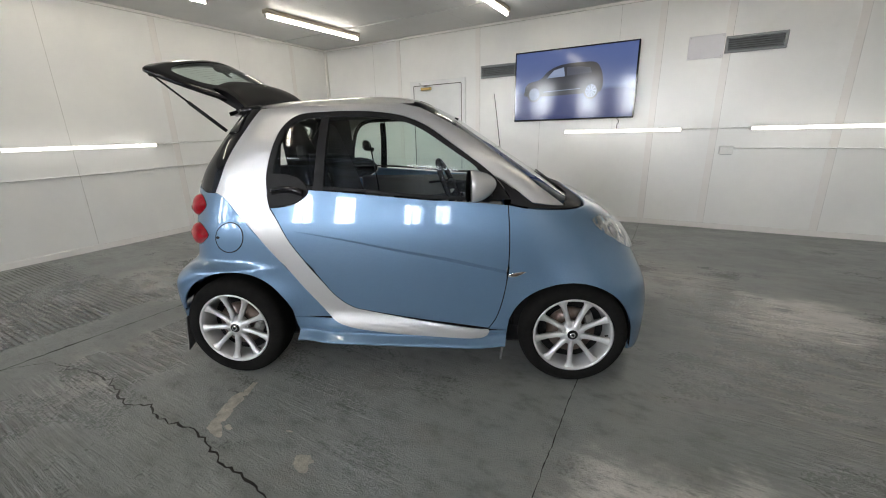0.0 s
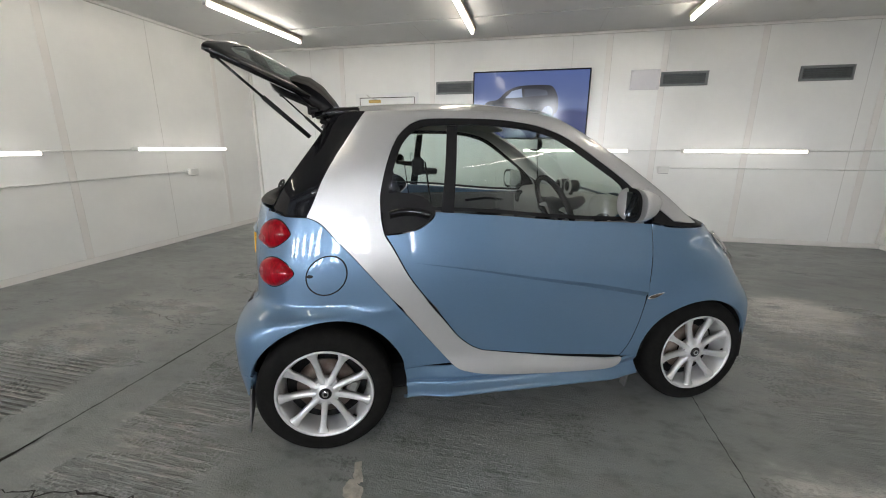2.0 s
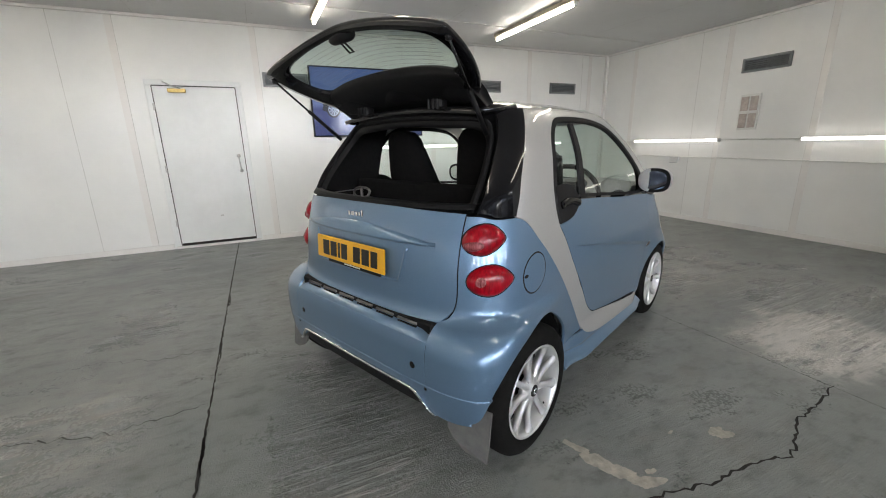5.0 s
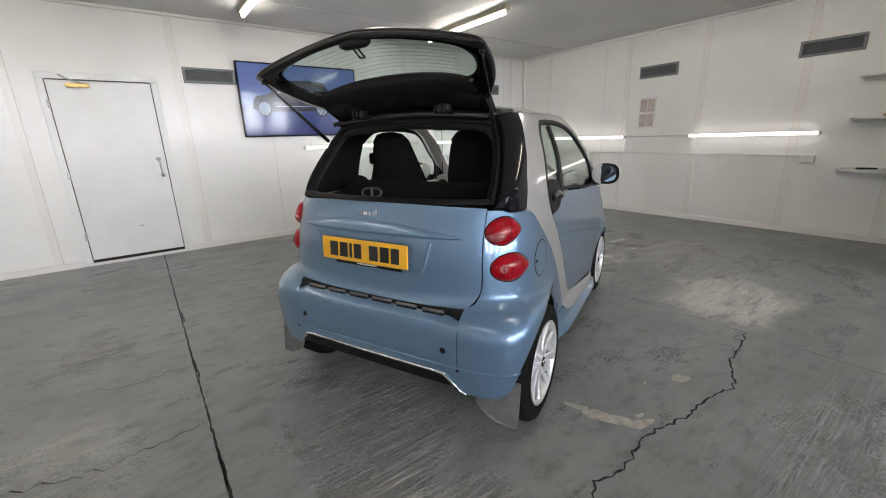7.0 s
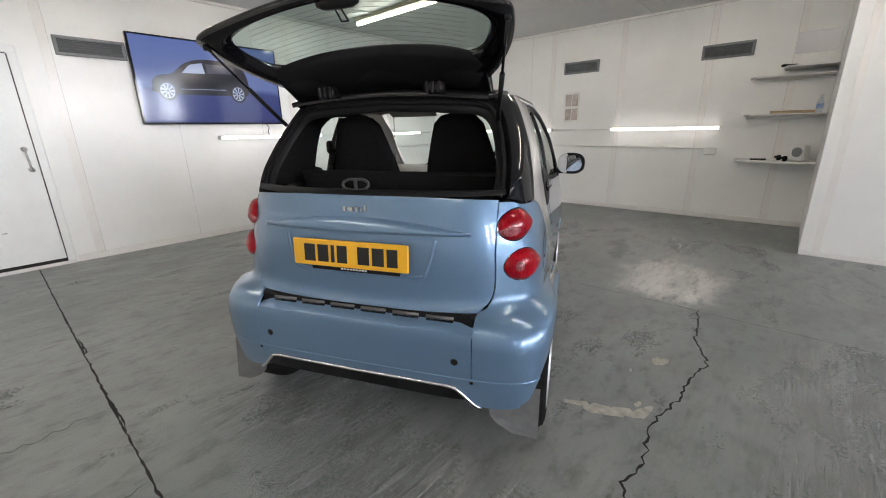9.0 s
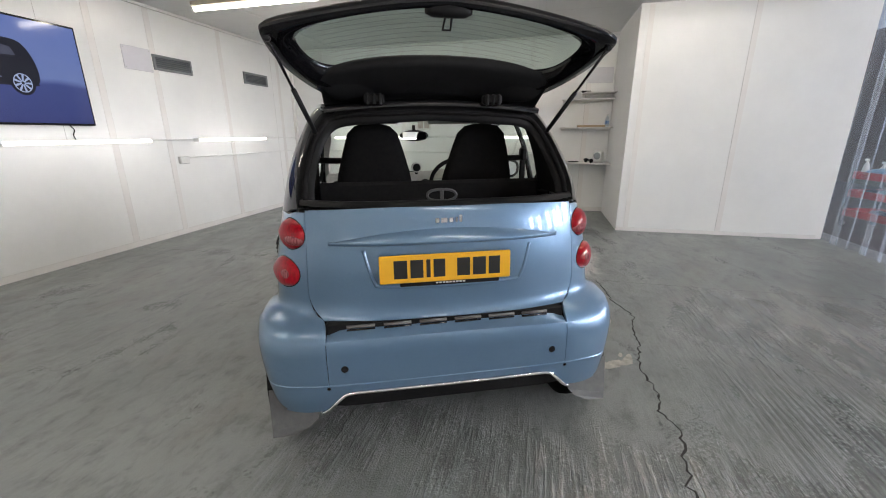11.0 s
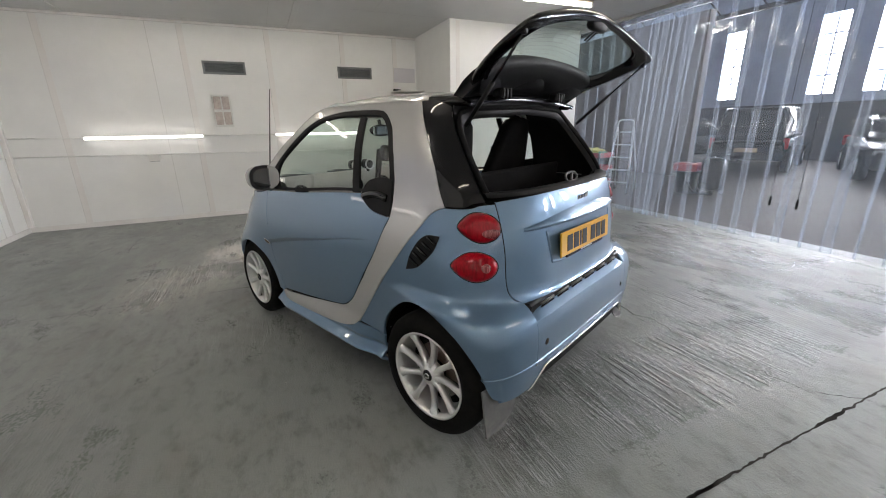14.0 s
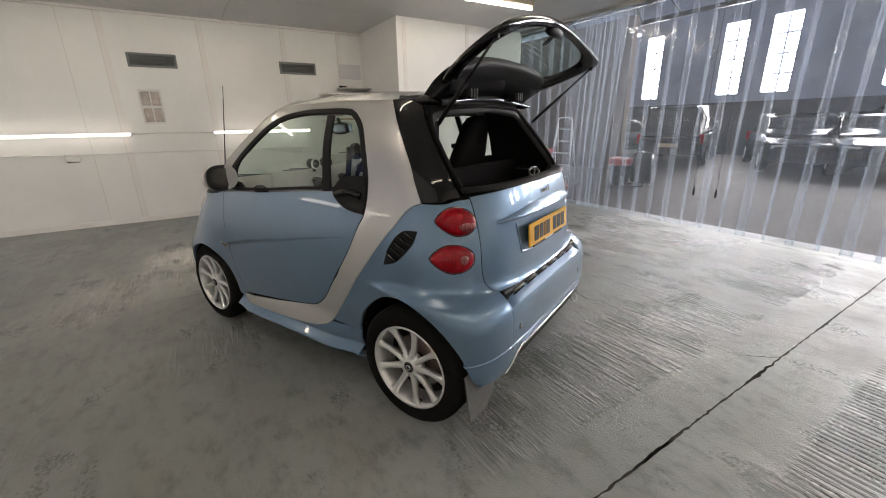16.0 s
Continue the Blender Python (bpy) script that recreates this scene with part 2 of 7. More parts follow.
CRACK = surface("crack_dark", (0.012, 0.011, 0.010), 0.95, second=(0.03, 0.028, 0.025), scale=20)
JOINT = surface("joint_dirt", (0.016, 0.014, 0.012), 0.95, second=(0.035, 0.031, 0.027), scale=7)
BARE = surface("bare_concrete", (0.52, 0.475, 0.42), 0.8, second=(0.29, 0.27, 0.245), scale=22, grain=0.4, grain_scale=90)
DOOR_WHITE = surface("door_paint", (0.78, 0.79, 0.79), 0.35, second=(0.70, 0.71, 0.71), scale=2.0, grain=0.03)
BRASS = surface("brass", (0.55, 0.40, 0.14), 0.35, metal=0.9, second=(0.42, 0.30, 0.12), scale=40)
STEEL = surface("steel", (0.55, 0.55, 0.54), 0.35, metal=0.9, second=(0.42, 0.42, 0.42), scale=30)
VENT = surface("vent_grey", (0.22, 0.235, 0.24), 0.45, second=(0.18, 0.195, 0.20), scale=8)
VENT_DARK = surface("vent_inner", (0.13, 0.14, 0.148), 0.5, second=(0.10, 0.11, 0.115), scale=8)
PLASTIC_WHITE = surface("white_plastic", (0.74, 0.74, 0.72), 0.35, second=(0.66, 0.66, 0.64), scale=8)
PLASTIC_LILAC = surface("pale_plastic_sheet", (0.66, 0.65, 0.68), 0.16, second=(0.60, 0.59, 0.63), scale=2)
TUBE_CEIL = glow("tube_light_warm", (1.0, 0.93, 0.80), CEILING_TUBE)
TUBE_WALL = glow("tube_light_cool", (1.0, 0.955, 0.88), WALL_TUBE)
BATTEN = surface("batten_cream", (0.50, 0.46, 0.36), 0.5, second=(0.36, 0.32, 0.24), scale=10)
BLACK_GLOSS = surface("black_gloss", (0.005, 0.005, 0.006), 0.06, spec=0.45, second=(0.007, 0.007, 0.008), scale=3)
BLACK_TRIM = surface("black_trim", (0.008, 0.008, 0.009), 0.5, spec=0.16, second=(0.012, 0.012, 0.013), scale=12, grain=0.12, grain_scale=500)
BLACK_SOFT = surface("black_cloth", (0.011, 0.011, 0.012), 0.95, spec=0.05, second=(0.015, 0.0145, 0.0145), scale=40, grain=0.3, grain_scale=700)
GREY_TRIM = surface("grey_trim", (0.13, 0.127, 0.120), 0.6, second=(0.13, 0.128, 0.12), scale=14, grain=0.2, grain_scale=500)
DARK_GREY = surface("dark_grey_plastic", (0.045, 0.045, 0.046), 0.5, second=(0.055, 0.055, 0.055), scale=14)
DASH = surface("dash_grey", (0.33, 0.325, 0.31), 0.6, second=(0.26, 0.255, 0.245), scale=14, grain=0.2, grain_scale=500)
LINER = surface("headlining", (0.42, 0.40, 0.37), 0.9, second=(0.36, 0.345, 0.32), scale=14, grain=0.2, grain_scale=600)
BLUE = metal_flake("blue_paint", (0.090, 0.165, 0.270), (0.152, 0.250, 0.368), 0.48, 0.33)
SILVER = metal_flake("silver_paint", (0.42, 0.42, 0.42), (0.56, 0.555, 0.55), 0.50, 0.33)
RUBBER = surface("tyre_rubber", (0.009, 0.009, 0.009), 0.9, spec=0.05, second=(0.013, 0.0125, 0.012), scale=30, grain=0.2, grain_scale=200)
ALLOY = surface("alloy", (0.72, 0.725, 0.73), 0.30, metal=0.62, coat=0.5, second=(0.64, 0.64, 0.645), scale=12)
DISC = surface("brake_disc", (0.20, 0.17, 0.15), 0.45, metal=0.7, second=(0.12, 0.075, 0.055), scale=18)
CHROME = surface("chrome", (0.80, 0.80, 0.80), 0.10, metal=1.0, second=(0.72, 0.72, 0.72), scale=9)
RED_LENS = surface("red_lens", (0.37, 0.001, 0.010), 0.28, spec=0.1, coat=0.6, second=(0.17, 0.000, 0.003), scale=120, stretch=(1, 1, 0.12))
PINK_LENS = surface("clear_pink_lens", (0.40, 0.12, 0.13), 0.2, spec=0.1, coat=0.5, second=(0.10, 0.004, 0.008), scale=150, stretch=(1, 1, 0.06))
AMBER = surface("smoked_lens", (0.06, 0.05, 0.045), 0.10, coat=0.6, second=(0.16, 0.13, 0.10), scale=60)
LAMP_CLEAR = surface("headlamp_lens", (0.55, 0.56, 0.57), 0.10, metal=0.5, coat=1.0, second=(0.25, 0.25, 0.26), scale=25)
PLATE = surface("plate_yellow", (0.80, 0.42, 0.015), 0.3, coat=0.4, second=(0.76, 0.39, 0.015), scale=5)
PLATE_DARK = surface("plate_print", (0.012, 0.012, 0.012), 0.35, second=(0.016, 0.016, 0.016), scale=8)
GLASS = pane("tinted_glass", (0.80, 0.88, 0.84), 1.0)
GLASS_CLEAR = pane("clear_lens", (0.97, 0.98, 0.98), 1.2)
GLASS_REAR = pane("heated_glass", (0.62, 0.73, 0.69), 0.9)
STRIP = pane("curtain_strip", (0.93, 0.95, 0.98), 0.7, haze=0.05, milky=0.10)
MIRROR = surface("mirror_glass", (0.85, 0.86, 0.87), 0.02, metal=1.0)
FLAP = surface("mud_flap", (0.085, 0.087, 0.090), 0.6, second=(0.145, 0.145, 0.14), scale=12, grain=0.2, grain_scale=80)


# ---- mesh helpers ----
def mesh_ob(name, verts, faces, m, parent=None, smooth=False, normals=None):
    me = bpy.data.meshes.new(name)
    me.from_pydata([tuple(v) for v in verts], [], [tuple(f) for f in faces])
    me.materials.append(m)
    if smooth:
        me.polygons.foreach_set("use_smooth", [True] * len(me.polygons))
    if normals is not None:
        me.normals_split_custom_set_from_vertices([tuple(n) for n in normals])
    me.update()
    ob = new(name, me)
    if parent is not None:
        ob.parent = parent
    return ob


def part(name, bm, m, parent, label="", smooth=False):
    """Links a bmesh as one mesh object under a thing or a part."""
    me = bpy.data.meshes.new(name)
    bmesh.ops.recalc_face_normals(bm, faces=bm.faces)
    bm.to_mesh(me)
    bm.free()
    me.materials.append(m)
    if smooth:
        me.polygons.foreach_set("use_smooth", [True] * len(me.polygons))
    ob = new(name, me)
    if parent is not None:
        ob.parent = parent
    return tagged(ob, label)


def cube_bm(size, at=(0, 0, 0), bevel=0.003, rot=None, segs=1):
    bm = bmesh.new()
    bmesh.ops.create_cube(bm, size=1.0)
    bmesh.ops.scale(bm, vec=size, verts=bm.verts)
    if bevel > 0:
        bmesh.ops.bevel(bm, geom=list(bm.edges), offset=min(bevel, 0.45 * min(size)), segments=segs, affect="EDGES", profile=0.5)
    if rot is not None:
        bmesh.ops.rotate(bm, cent=(0, 0, 0), matrix=pose(0, 0, 0, *rot).to_3x3(), verts=bm.verts)
    bmesh.ops.translate(bm, vec=at, verts=bm.verts)
    return bm


def box(name, size, at, m, parent=None, bevel=0.003, rot=None, label="", segs=1):
    return part(name, cube_bm(size, at, bevel, rot, segs), m, parent, label)


def span(name, a, b, m, parent=None, bevel=0.003, label=""):
    """A box from corner a to corner b."""
    return box(name, [abs(q - p) for p, q in zip(a, b)], [(p + q) / 2 for p, q in zip(a, b)], m, parent, bevel, label=label)


def sweep(name, pts, radius, m, parent=None, segs=8, label="", flat=None):
    """A round (or flattened) rod along a line of points."""
    pts = [Vector(p) for p in pts]
    verts, faces, n = [], [], len(pts)
    up0 = None
    for i, p in enumerate(pts):
        d = (pts[min(i + 1, n - 1)] - pts[max(i - 1, 0)]).normalized()
        ref = up0 if up0 is not None else (Vector((0, 0, 1)) if abs(d.z) < 0.9 else Vector((1, 0, 0)))
        side = d.cross(ref).normalized()
        up = side.cross(d).normalized()
        up0 = up
        r = radius[i] if isinstance(radius, (list, tuple)) else radius
        ra, rb = (r, r) if flat is None else (r, r * flat)
        for k in range(segs):
            a = 2 * math.pi * k / segs
            verts.append(p + side * (ra * math.cos(a)) + up * (rb * math.sin(a)))
    for i in range(n - 1):
        for k in range(segs):
            a, b = i * segs + k, i * segs + (k + 1) % segs
            faces.append((a, b, b + segs, a + segs))
    faces.append(tuple(range(segs - 1, -1, -1)))
    faces.append(tuple((n - 1) * segs + k for k in range(segs)))
    ob = mesh_ob(name, verts, faces, m, parent, smooth=segs > 5)
    return tagged(ob, label)


def lathe(name, profile, m, parent=None, segs=48, axis="y", at=(0, 0, 0), smooth=True, label="", closed=False):
    """A turned shape: profile of (radius, along) about an axis."""
    verts, faces, k = [], [], len(profile)
    for i in range(segs):
        a = 2 * math.pi * i / segs
        c, s = math.cos(a), math.sin(a)
        for r, h in profile:
            v = (r * c, h, r * s) if axis == "y" else ((r * c, r * s, h) if axis == "z" else (h, r * c, r * s))
            verts.append([v[j] + at[j] for j in range(3)])
    for i in range(segs):
        j = (i + 1) % segs
        for q in range(k - 1 + closed):
            r = (q + 1) % k
            faces.append((i * k + q, j * k + q, j * k + r, i * k + r))
    bm = bmesh.new()
    vs = [bm.verts.new(v) for v in verts]
    for f in faces:
        try:
            bm.faces.new([vs[i] for i in f])
        except ValueError:
            pass
    bmesh.ops.remove_doubles(bm, verts=bm.verts, dist=1e-6)
    ob = part(name, bm, m, parent, label, smooth=smooth)
    return ob


def smooth_line(pts, per=6, closed=False):
    """Catmull-Rom through points of any dimension."""
    P = np.array(pts, float)
    n = len(P)
    out = []
    for i in range(n if closed else n - 1):
        if closed:
            a, b, c, d = P[(i - 1) % n], P[i], P[(i + 1) % n], P[(i + 2) % n]
        else:
            a, b, c, d = P[max(i - 1, 0)], P[i], P[i + 1], P[min(i + 2, n - 1)]
        for k in range(per):
            t = k / per
            out.append(0.5 * (2 * b + (c - a) * t + (2 * a - 5 * b + 4 * c - d) * t * t + (3 * b - a - 3 * c + d) * t ** 3))
    if not closed:
        out.append(P[-1])
    return [tuple(float(q) for q in v) for v in out]


def empty(name, m, label, category, group="", kind=""):
    ob = new(name)
    ob.empty_display_size = 0.1
    ob.matrix_world = m
    return tagged(ob, label, category, group, kind)


# ---- the room ----
X0, X1, Y0, Y1, TOP = -4.69, 4.87, -4.45, 4.04, 2.90
PX, PY = 3.38, -1.95
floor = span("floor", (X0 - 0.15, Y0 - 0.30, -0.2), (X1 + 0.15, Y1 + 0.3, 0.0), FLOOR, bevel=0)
tagged(floor, "grey painted brushed concrete floor, worn and ridged", "floor", kind="structure")
tagged(span("floor_workshop", (X0 - 6, Y0 - 16, -0.2), (X1 + 10, Y0 - 0.30, -0.001), SHOP_FLOOR, bevel=0), "brown-grey worn workshop floor", "floor", kind="structure")
ceiling = span("ceiling", (X0 - 0.2, Y0 - 0.05, TOP), (X1 + 0.2, Y1 + 0.2, TOP + 0.12), CEIL, bevel=0)
tagged(ceiling, "white painted ceiling boards with open joints", "ceiling", kind="structure")


def wall(name, a, b, label):
    return tagged(span(name, a, b, WALL, bevel=0), label, "wall", kind="structure")


DX0, DX1, DZ = -2.68, -1.68, 2.13
wall_n = empty("wall_north", pose(0, 0, 0), "white plastic panelled wall with a white door", "wall", kind="structure")
span("wall_left_of_door", (X0 - 0.15, Y1, 0), (DX0, Y1 + 0.15, TOP), WALL, wall_n, 0)
span("wall_right_of_door", (DX1, Y1, 0), (X1 + 0.15, Y1 + 0.15, TOP), WALL, wall_n, 0)
span("wall_over_door", (DX0, Y1, DZ), (DX1, Y1 + 0.15, TOP), WALL, wall_n, 0)
span("back_of_door", (DX0 - 0.1, Y1 + 0.16, 0), (DX1 + 0.1, Y1 + 0.19, DZ + 0.1), BLACK_TRIM, wall_n, 0)
wall_w = wall("wall_west", (X0 - 0.15, Y0 - 0.3, 0), (X0, Y1, TOP), "white plastic panelled wall")
wall_e = wall("wall_east", (X1, PY, 0), (X1 + 0.15, Y1, TOP), "white plastic panelled wall with vents and shelves")
wall_p = wall("wall_partition", (PX, Y0 + 0.05, 0), (X1 + 0.15, PY, TOP), "white boxed-out partition wall")


def trim_on(par, axis, at, lo, hi, width=0.075, seam=True, thick=0.004, faint=False):
    """An upright cover strip with a thin dark joint beside it. axis: the wall's normal."""
    def put(nm, w0, w1, d0, d1, m):
        if axis == "n":
            a, b = (at + w0, Y1 - d1, lo), (at + w1, Y1 - d0, hi)
        elif axis == "w":
            a, b = (X0 + d0, at + w0, lo), (X0 + d1, at + w1, hi)
        elif axis == "e":
            a, b = (X1 - d1, at + w0, lo), (X1 - d0, at + w1, hi)
        elif axis == "p":
            a, b = (PX - d1, at + w0, lo), (PX - d0, at + w1, hi)
        span(nm, a, b, m, par, 0)
    if not faint:
        put("cover_strip", -width / 2, width / 2, 0.0, thick, WALL_TRIM)
    if seam:
        put("joint_line", width / 2, width / 2 + 0.0035, 0.0, 0.0015, SEAM)


for x, lo, hi, f in ((-3.55, 0.02, 2.88, True), (-2.95, 0.02, 2.88, False), (-1.42, 0.02, 2.88, False), (-0.42, 0.02, 2.3, True), (0.62, 1.3, 2.88, True), (1.15, 0.02, 2.88, False),
                     (1.88, 0.02, 2.88, False), (3.05, 0.02, 2.88, False), (4.22, 0.02, 2.88, True), (4.45, 0.02, 2.88, False)):
    trim_on(wall_n, "n", x, lo, hi, faint=f)
for y in (3.2, 2.1, 0.95, -0.25, -1.5, -2.8):
    trim_on(wall_w, "w", y, 0.02, 2.88, faint=y in (2.1, -0.25))
for y, hi in ((3.35, 2.88), (2.1, 2.88), (1.72, 2.88), (0.55, 2.88), (-0.62, 2.88), (-1.55, 2.88)):
    trim_on(wall_e, "e", y, 0.02, hi, faint=y in (2.1,))
for y in (-2.08, -3.25):
    trim_on(wall_p, "p", y, 0.02, 2.88, width=0.06, seam=y < -3)

# skirting and cornice lines
for nm, a, b in (("baseboard_north_a", (X0, Y1 - 0.012, 0), (DX0 - 0.06, Y1, 0.07)), ("baseboard_north_b", (DX1 + 0.06, Y1 - 0.012, 0), (X1, Y1, 0.07)),
                 ("baseboard_west", (X0, Y0, 0), (X0 + 0.012, Y1 - 0.012, 0.07)), ("baseboard_east", (X1 - 0.012, PY, 0), (X1, Y1 - 0.012, 0.07)),
                 ("baseboard_partition", (PX - 0.010, Y0 + 0.06, 0), (PX, PY, 0.05))):
    tagged(span(nm, a, b, WALL_TRIM, bevel=0.002), "white skirting strip along the floor", "baseboard", kind="structure")
for nm, a, b in (("trim_north", (X0, Y1 - 0.035, TOP - 0.035), (X1, Y1, TOP)), ("trim_west", (X0, Y0, TOP - 0.035), (X0 + 0.035, Y1 - 0.035, TOP)),
                 ("trim_east", (X1 - 0.035, PY, TOP - 0.035), (X1, Y1 - 0.035, TOP)), ("trim_corner", (X1 - 0.06, Y1 - 0.06, 0.07), (X1, Y1, TOP - 0.035)),
                 ("trim_corner_west", (X0, Y1 - 0.05, 0.07), (X0 + 0.05, Y1, TOP - 0.035))):
    tagged(span(nm, a, b, WALL_TRIM, bevel=0.006), "white edge strip between wall and ceiling", "trim", kind="structure")

# ceiling joints: boards 1.22 x 2.44 with fixings
rnd = random.Random(4)
jv, jf = [], []


def ceil_quad(x0, y0, x1, y1, z=TOP - 0.0025):
    k = len(jv)
    jv.extend([(x0, y0, z), (x0, y1, z), (x1, y1, z), (x1, y0, z)])
    jf.append((k, k + 1, k + 2, k + 3))


xs = [-3.9 + 1.22 * i for i in range(8)]
for i, x in enumerate(xs):
    y = Y0
    while y < Y1:
        n = min(Y1, y + rnd.uniform(0.5, 1.6))
        if rnd.random() < 0.75:
            ceil_quad(x - 0.002, y, x + rnd.uniform(0.001, 0.004), n)
        y = n
    for k in range(4):
        yy = Y0 + 2.44 * k + (1.22 if i % 2 else 0.1)
        if yy < Y1 - 0.1:
            ceil_quad(x, yy, x + 1.22, yy + rnd.uniform(0.002, 0.004))
    for k in range(22):
        q = Y0 + 0.4 * k
        if rnd.random() < 0.5:
            ceil_quad(x + 0.05, q, x + 0.068, q + 0.018)
mesh_ob("ceiling_joints", jv, jf, SEAM, ceiling)
for y in (3.05, 0.2):
    span("ceiling_batten", (X0 + 0.04, y - 0.04, TOP - 0.012), (X1 - 0.04, y + 0.04, TOP - 0.0005), CEIL, ceiling, 0.003)

# ---- floor joints, cracks, bare patches ----


def wiggle(name, pts, width, m, seed, jag=0.02, parent=floor):
    """A ragged thin crack along points on the floor."""
    r = random.Random(seed)
    line = []
    for (ax, ay), (bx, by) in zip(pts, pts[1:]):
        n = max(2, int(math.hypot(bx - ax, by - ay) / 0.026))
        for k in range(n):
            t = k / n
            line.append((ax + (bx - ax) * t + r.gauss(0, jag * 0.5), ay + (by - ay) * t + r.gauss(0, jag)))
    line.append(pts[-1])
    v, f = [], []
    for i, (x, y) in enumerate(line):
        a, b = line[max(i - 1, 0)], line[min(i + 1, len(line) - 1)]
        d = math.hypot(b[0] - a[0], b[1] - a[1]) or 1
        nx, ny = -(b[1] - a[1]) / d, (b[0] - a[0]) / d
        w = width * r.uniform(0.35, 1.3) * min(1, 0.25 + i / 6, 0.25 + (len(line) - 1 - i) / 6)
        v += [(x + nx * w, y + ny * w, 0.0022), (x - nx * w, y - ny * w, 0.0022)]
    for i in range(len(line) - 1):
        f.append((2 * i, 2 * i + 1, 2 * i + 3, 2 * i + 2))
    return mesh_ob(name, v, f, m, parent)


tagged(wiggle("floor_joint", [(-1.925, Y0), (-1.930, -1.0), (-1.938, 0.5), (-1.945, 2.0), (-1.95, Y1)], 0.0056, JOINT, 1, 0.0045), "open joint between floor slabs")
wiggle("crack", [(-1.76, -1.57), (-1.25, -1.48), (-0.87, -1.55), (-0.74, -1.49), (-0.56, -1.53), (-0.34, -1.49), (-0.04, -1.54), (0.19, -1.55), (0.40, -1.60), (0.65, -1.50), (0.85, -1.47), (1.18, -1.42)], 0.0052, CRACK, 2, 0.009)
wiggle("crack", [(-1.95, -0.08), (-2.22, -0.09), (-2.43, -0.12), (-2.66, -0.02), (-3.3, 0.06)], 0.0035, CRACK, 3, 0.014)
wiggle("crack", [(-1.95, -1.75), (-1.76, -1.57)], 0.004, CRACK, 5, 0.01)
wiggle("crack", [(-1.95, 0.62), (-2.3, 0.60), (-2.6, 0.72), (-2.9, 0.70)], 0.0022, CRACK, 6, 0.014)
wiggle("crack", [(1.16, Y0 + 0.3), (1.16, -1.1), (1.155, -0.35), (1.15, 0.6), (1.16, 2.0), (1.15, Y1)], 0.0022, CRACK, 7, 0.003)
wiggle("crack", [(4.3, 2.2), (3.6, 2.5), (2.9, 2.45)], 0.0022, CRACK, 8, 0.014)
for k in range(6):
    wiggle("edge_chip", [(-1.930, -3.6 + 1.0 * k), (-1.932, -3.3 + 1.0 * k)], 0.009, CRACK, 20 + k, 0.006)


def blotch(name, x, y, rx, ry, seed, ang=0.0, m=BARE):
    """A bare patch with a ragged outline where paint has flaked away."""
    r = random.Random(seed)
    zz = 0.0012 + 0.00022 * seed
    n, v = 40, [(x, y, zz)]
    ph = [r.uniform(0, 6.28) for _ in range(5)]
    for i in range(n):
        a = 2 * math.pi * i / n
        q = 1 + sum(0.22 / (k + 1) * math.sin((k + 2) * a + ph[k]) for k in range(5)) + r.uniform(-0.1, 0.1)
        px, py = rx * q * math.cos(a), ry * q * math.sin(a)
        v.append((x + px * math.cos(ang) - py * math.sin(ang), y + px * math.sin(ang) + py * math.cos(ang), zz))
    return mesh_ob(name, v, [(0, 1 + i, 1 + (i + 1) % n) for i in range(n)], m, floor)


for x, y, rx, ry, s, a in ((-0.40, -1.16, 0.055, 0.022, 1, -1.2), (-0.38, -1.25, 0.060, 0.034, 2, -1.1), (-0.335, -1.35, 0.075, 0.042, 3, -1.0), (-0.275, -1.43, 0.060, 0.034, 4, -0.4), (0.26, -1.38, 0.052, 0.036, 5, 0.1), (-0.22, -1.40, 0.024, 0.014, 9, 0.1), (0.06, -1.28, 0.016, 0.008, 7, 0.3)):
    blotch("bare_patch", x, y, rx, ry, s, a)
crumbs = surface("crumb", (0.45, 0.43, 0.40), 0.8, second=(0.2, 0.18, 0.16), scale=50)
cv, cf = [], []
rc = random.Random(11)
spots = [(-0.02, -0.96)] * 5 + [(rc.uniform(-3.5, 2.5), rc.uniform(-2.2, 2.5)) for _ in range(70)]
for x, y in spots:
    k, s = len(cv), rc.uniform(0.0015, 0.0045)
    x, y = x + rc.gauss(0, 0.02), y + rc.gauss(0, 0.02)
    cv += [(x + s, y, 0.001), (x - s * 0.6, y + s, 0.001), (x - s * 0.6, y - s, 0.001), (x, y, 0.001 + s)]
    cf += [(k, k + 1, k + 3), (k + 1, k + 2, k + 3), (k + 2, k, k + 3)]
tagged(mesh_ob("grit", cv, cf, crumbs), "pale crumbs of grit on the floor", "grit", kind="stuff")

def lerp(v, table):
    """Smooth interpolation through a table of (place, value)."""
    xs, ys = [a for a, _ in table], [b for _, b in table]
    if v <= xs[0]: return ys[0]
    if v >= xs[-1]: return ys[-1]
    k = max(i for i in range(len(xs)) if xs[i] <= v)
    k = min(k, len(xs) - 2)
    h = xs[k + 1] - xs[k]
    def slope(i):
        if i == 0 or i == len(xs) - 1: j = max(0, min(i, len(xs) - 2)); return (ys[j + 1] - ys[j]) / (xs[j + 1] - xs[j])
        a, b = (ys[i] - ys[i - 1]) / (xs[i] - xs[i - 1]), (ys[i + 1] - ys[i]) / (xs[i + 1] - xs[i])
        return 0 if a * b <= 0 else 2 * a * b / (a + b)
    t = (v - xs[k]) / h
    return ((2*t**3 - 3*t*t + 1) * ys[k] + (t**3 - 2*t*t + t) * h * slope(k) + (3*t*t - 2*t**3) * ys[k + 1] + (t**3 - t*t) * h * slope(k + 1))

def step(a, b, v):
    t = min(1, max(0, (v - a) / (b - a)))
    return t * t * (3 - 2 * t)

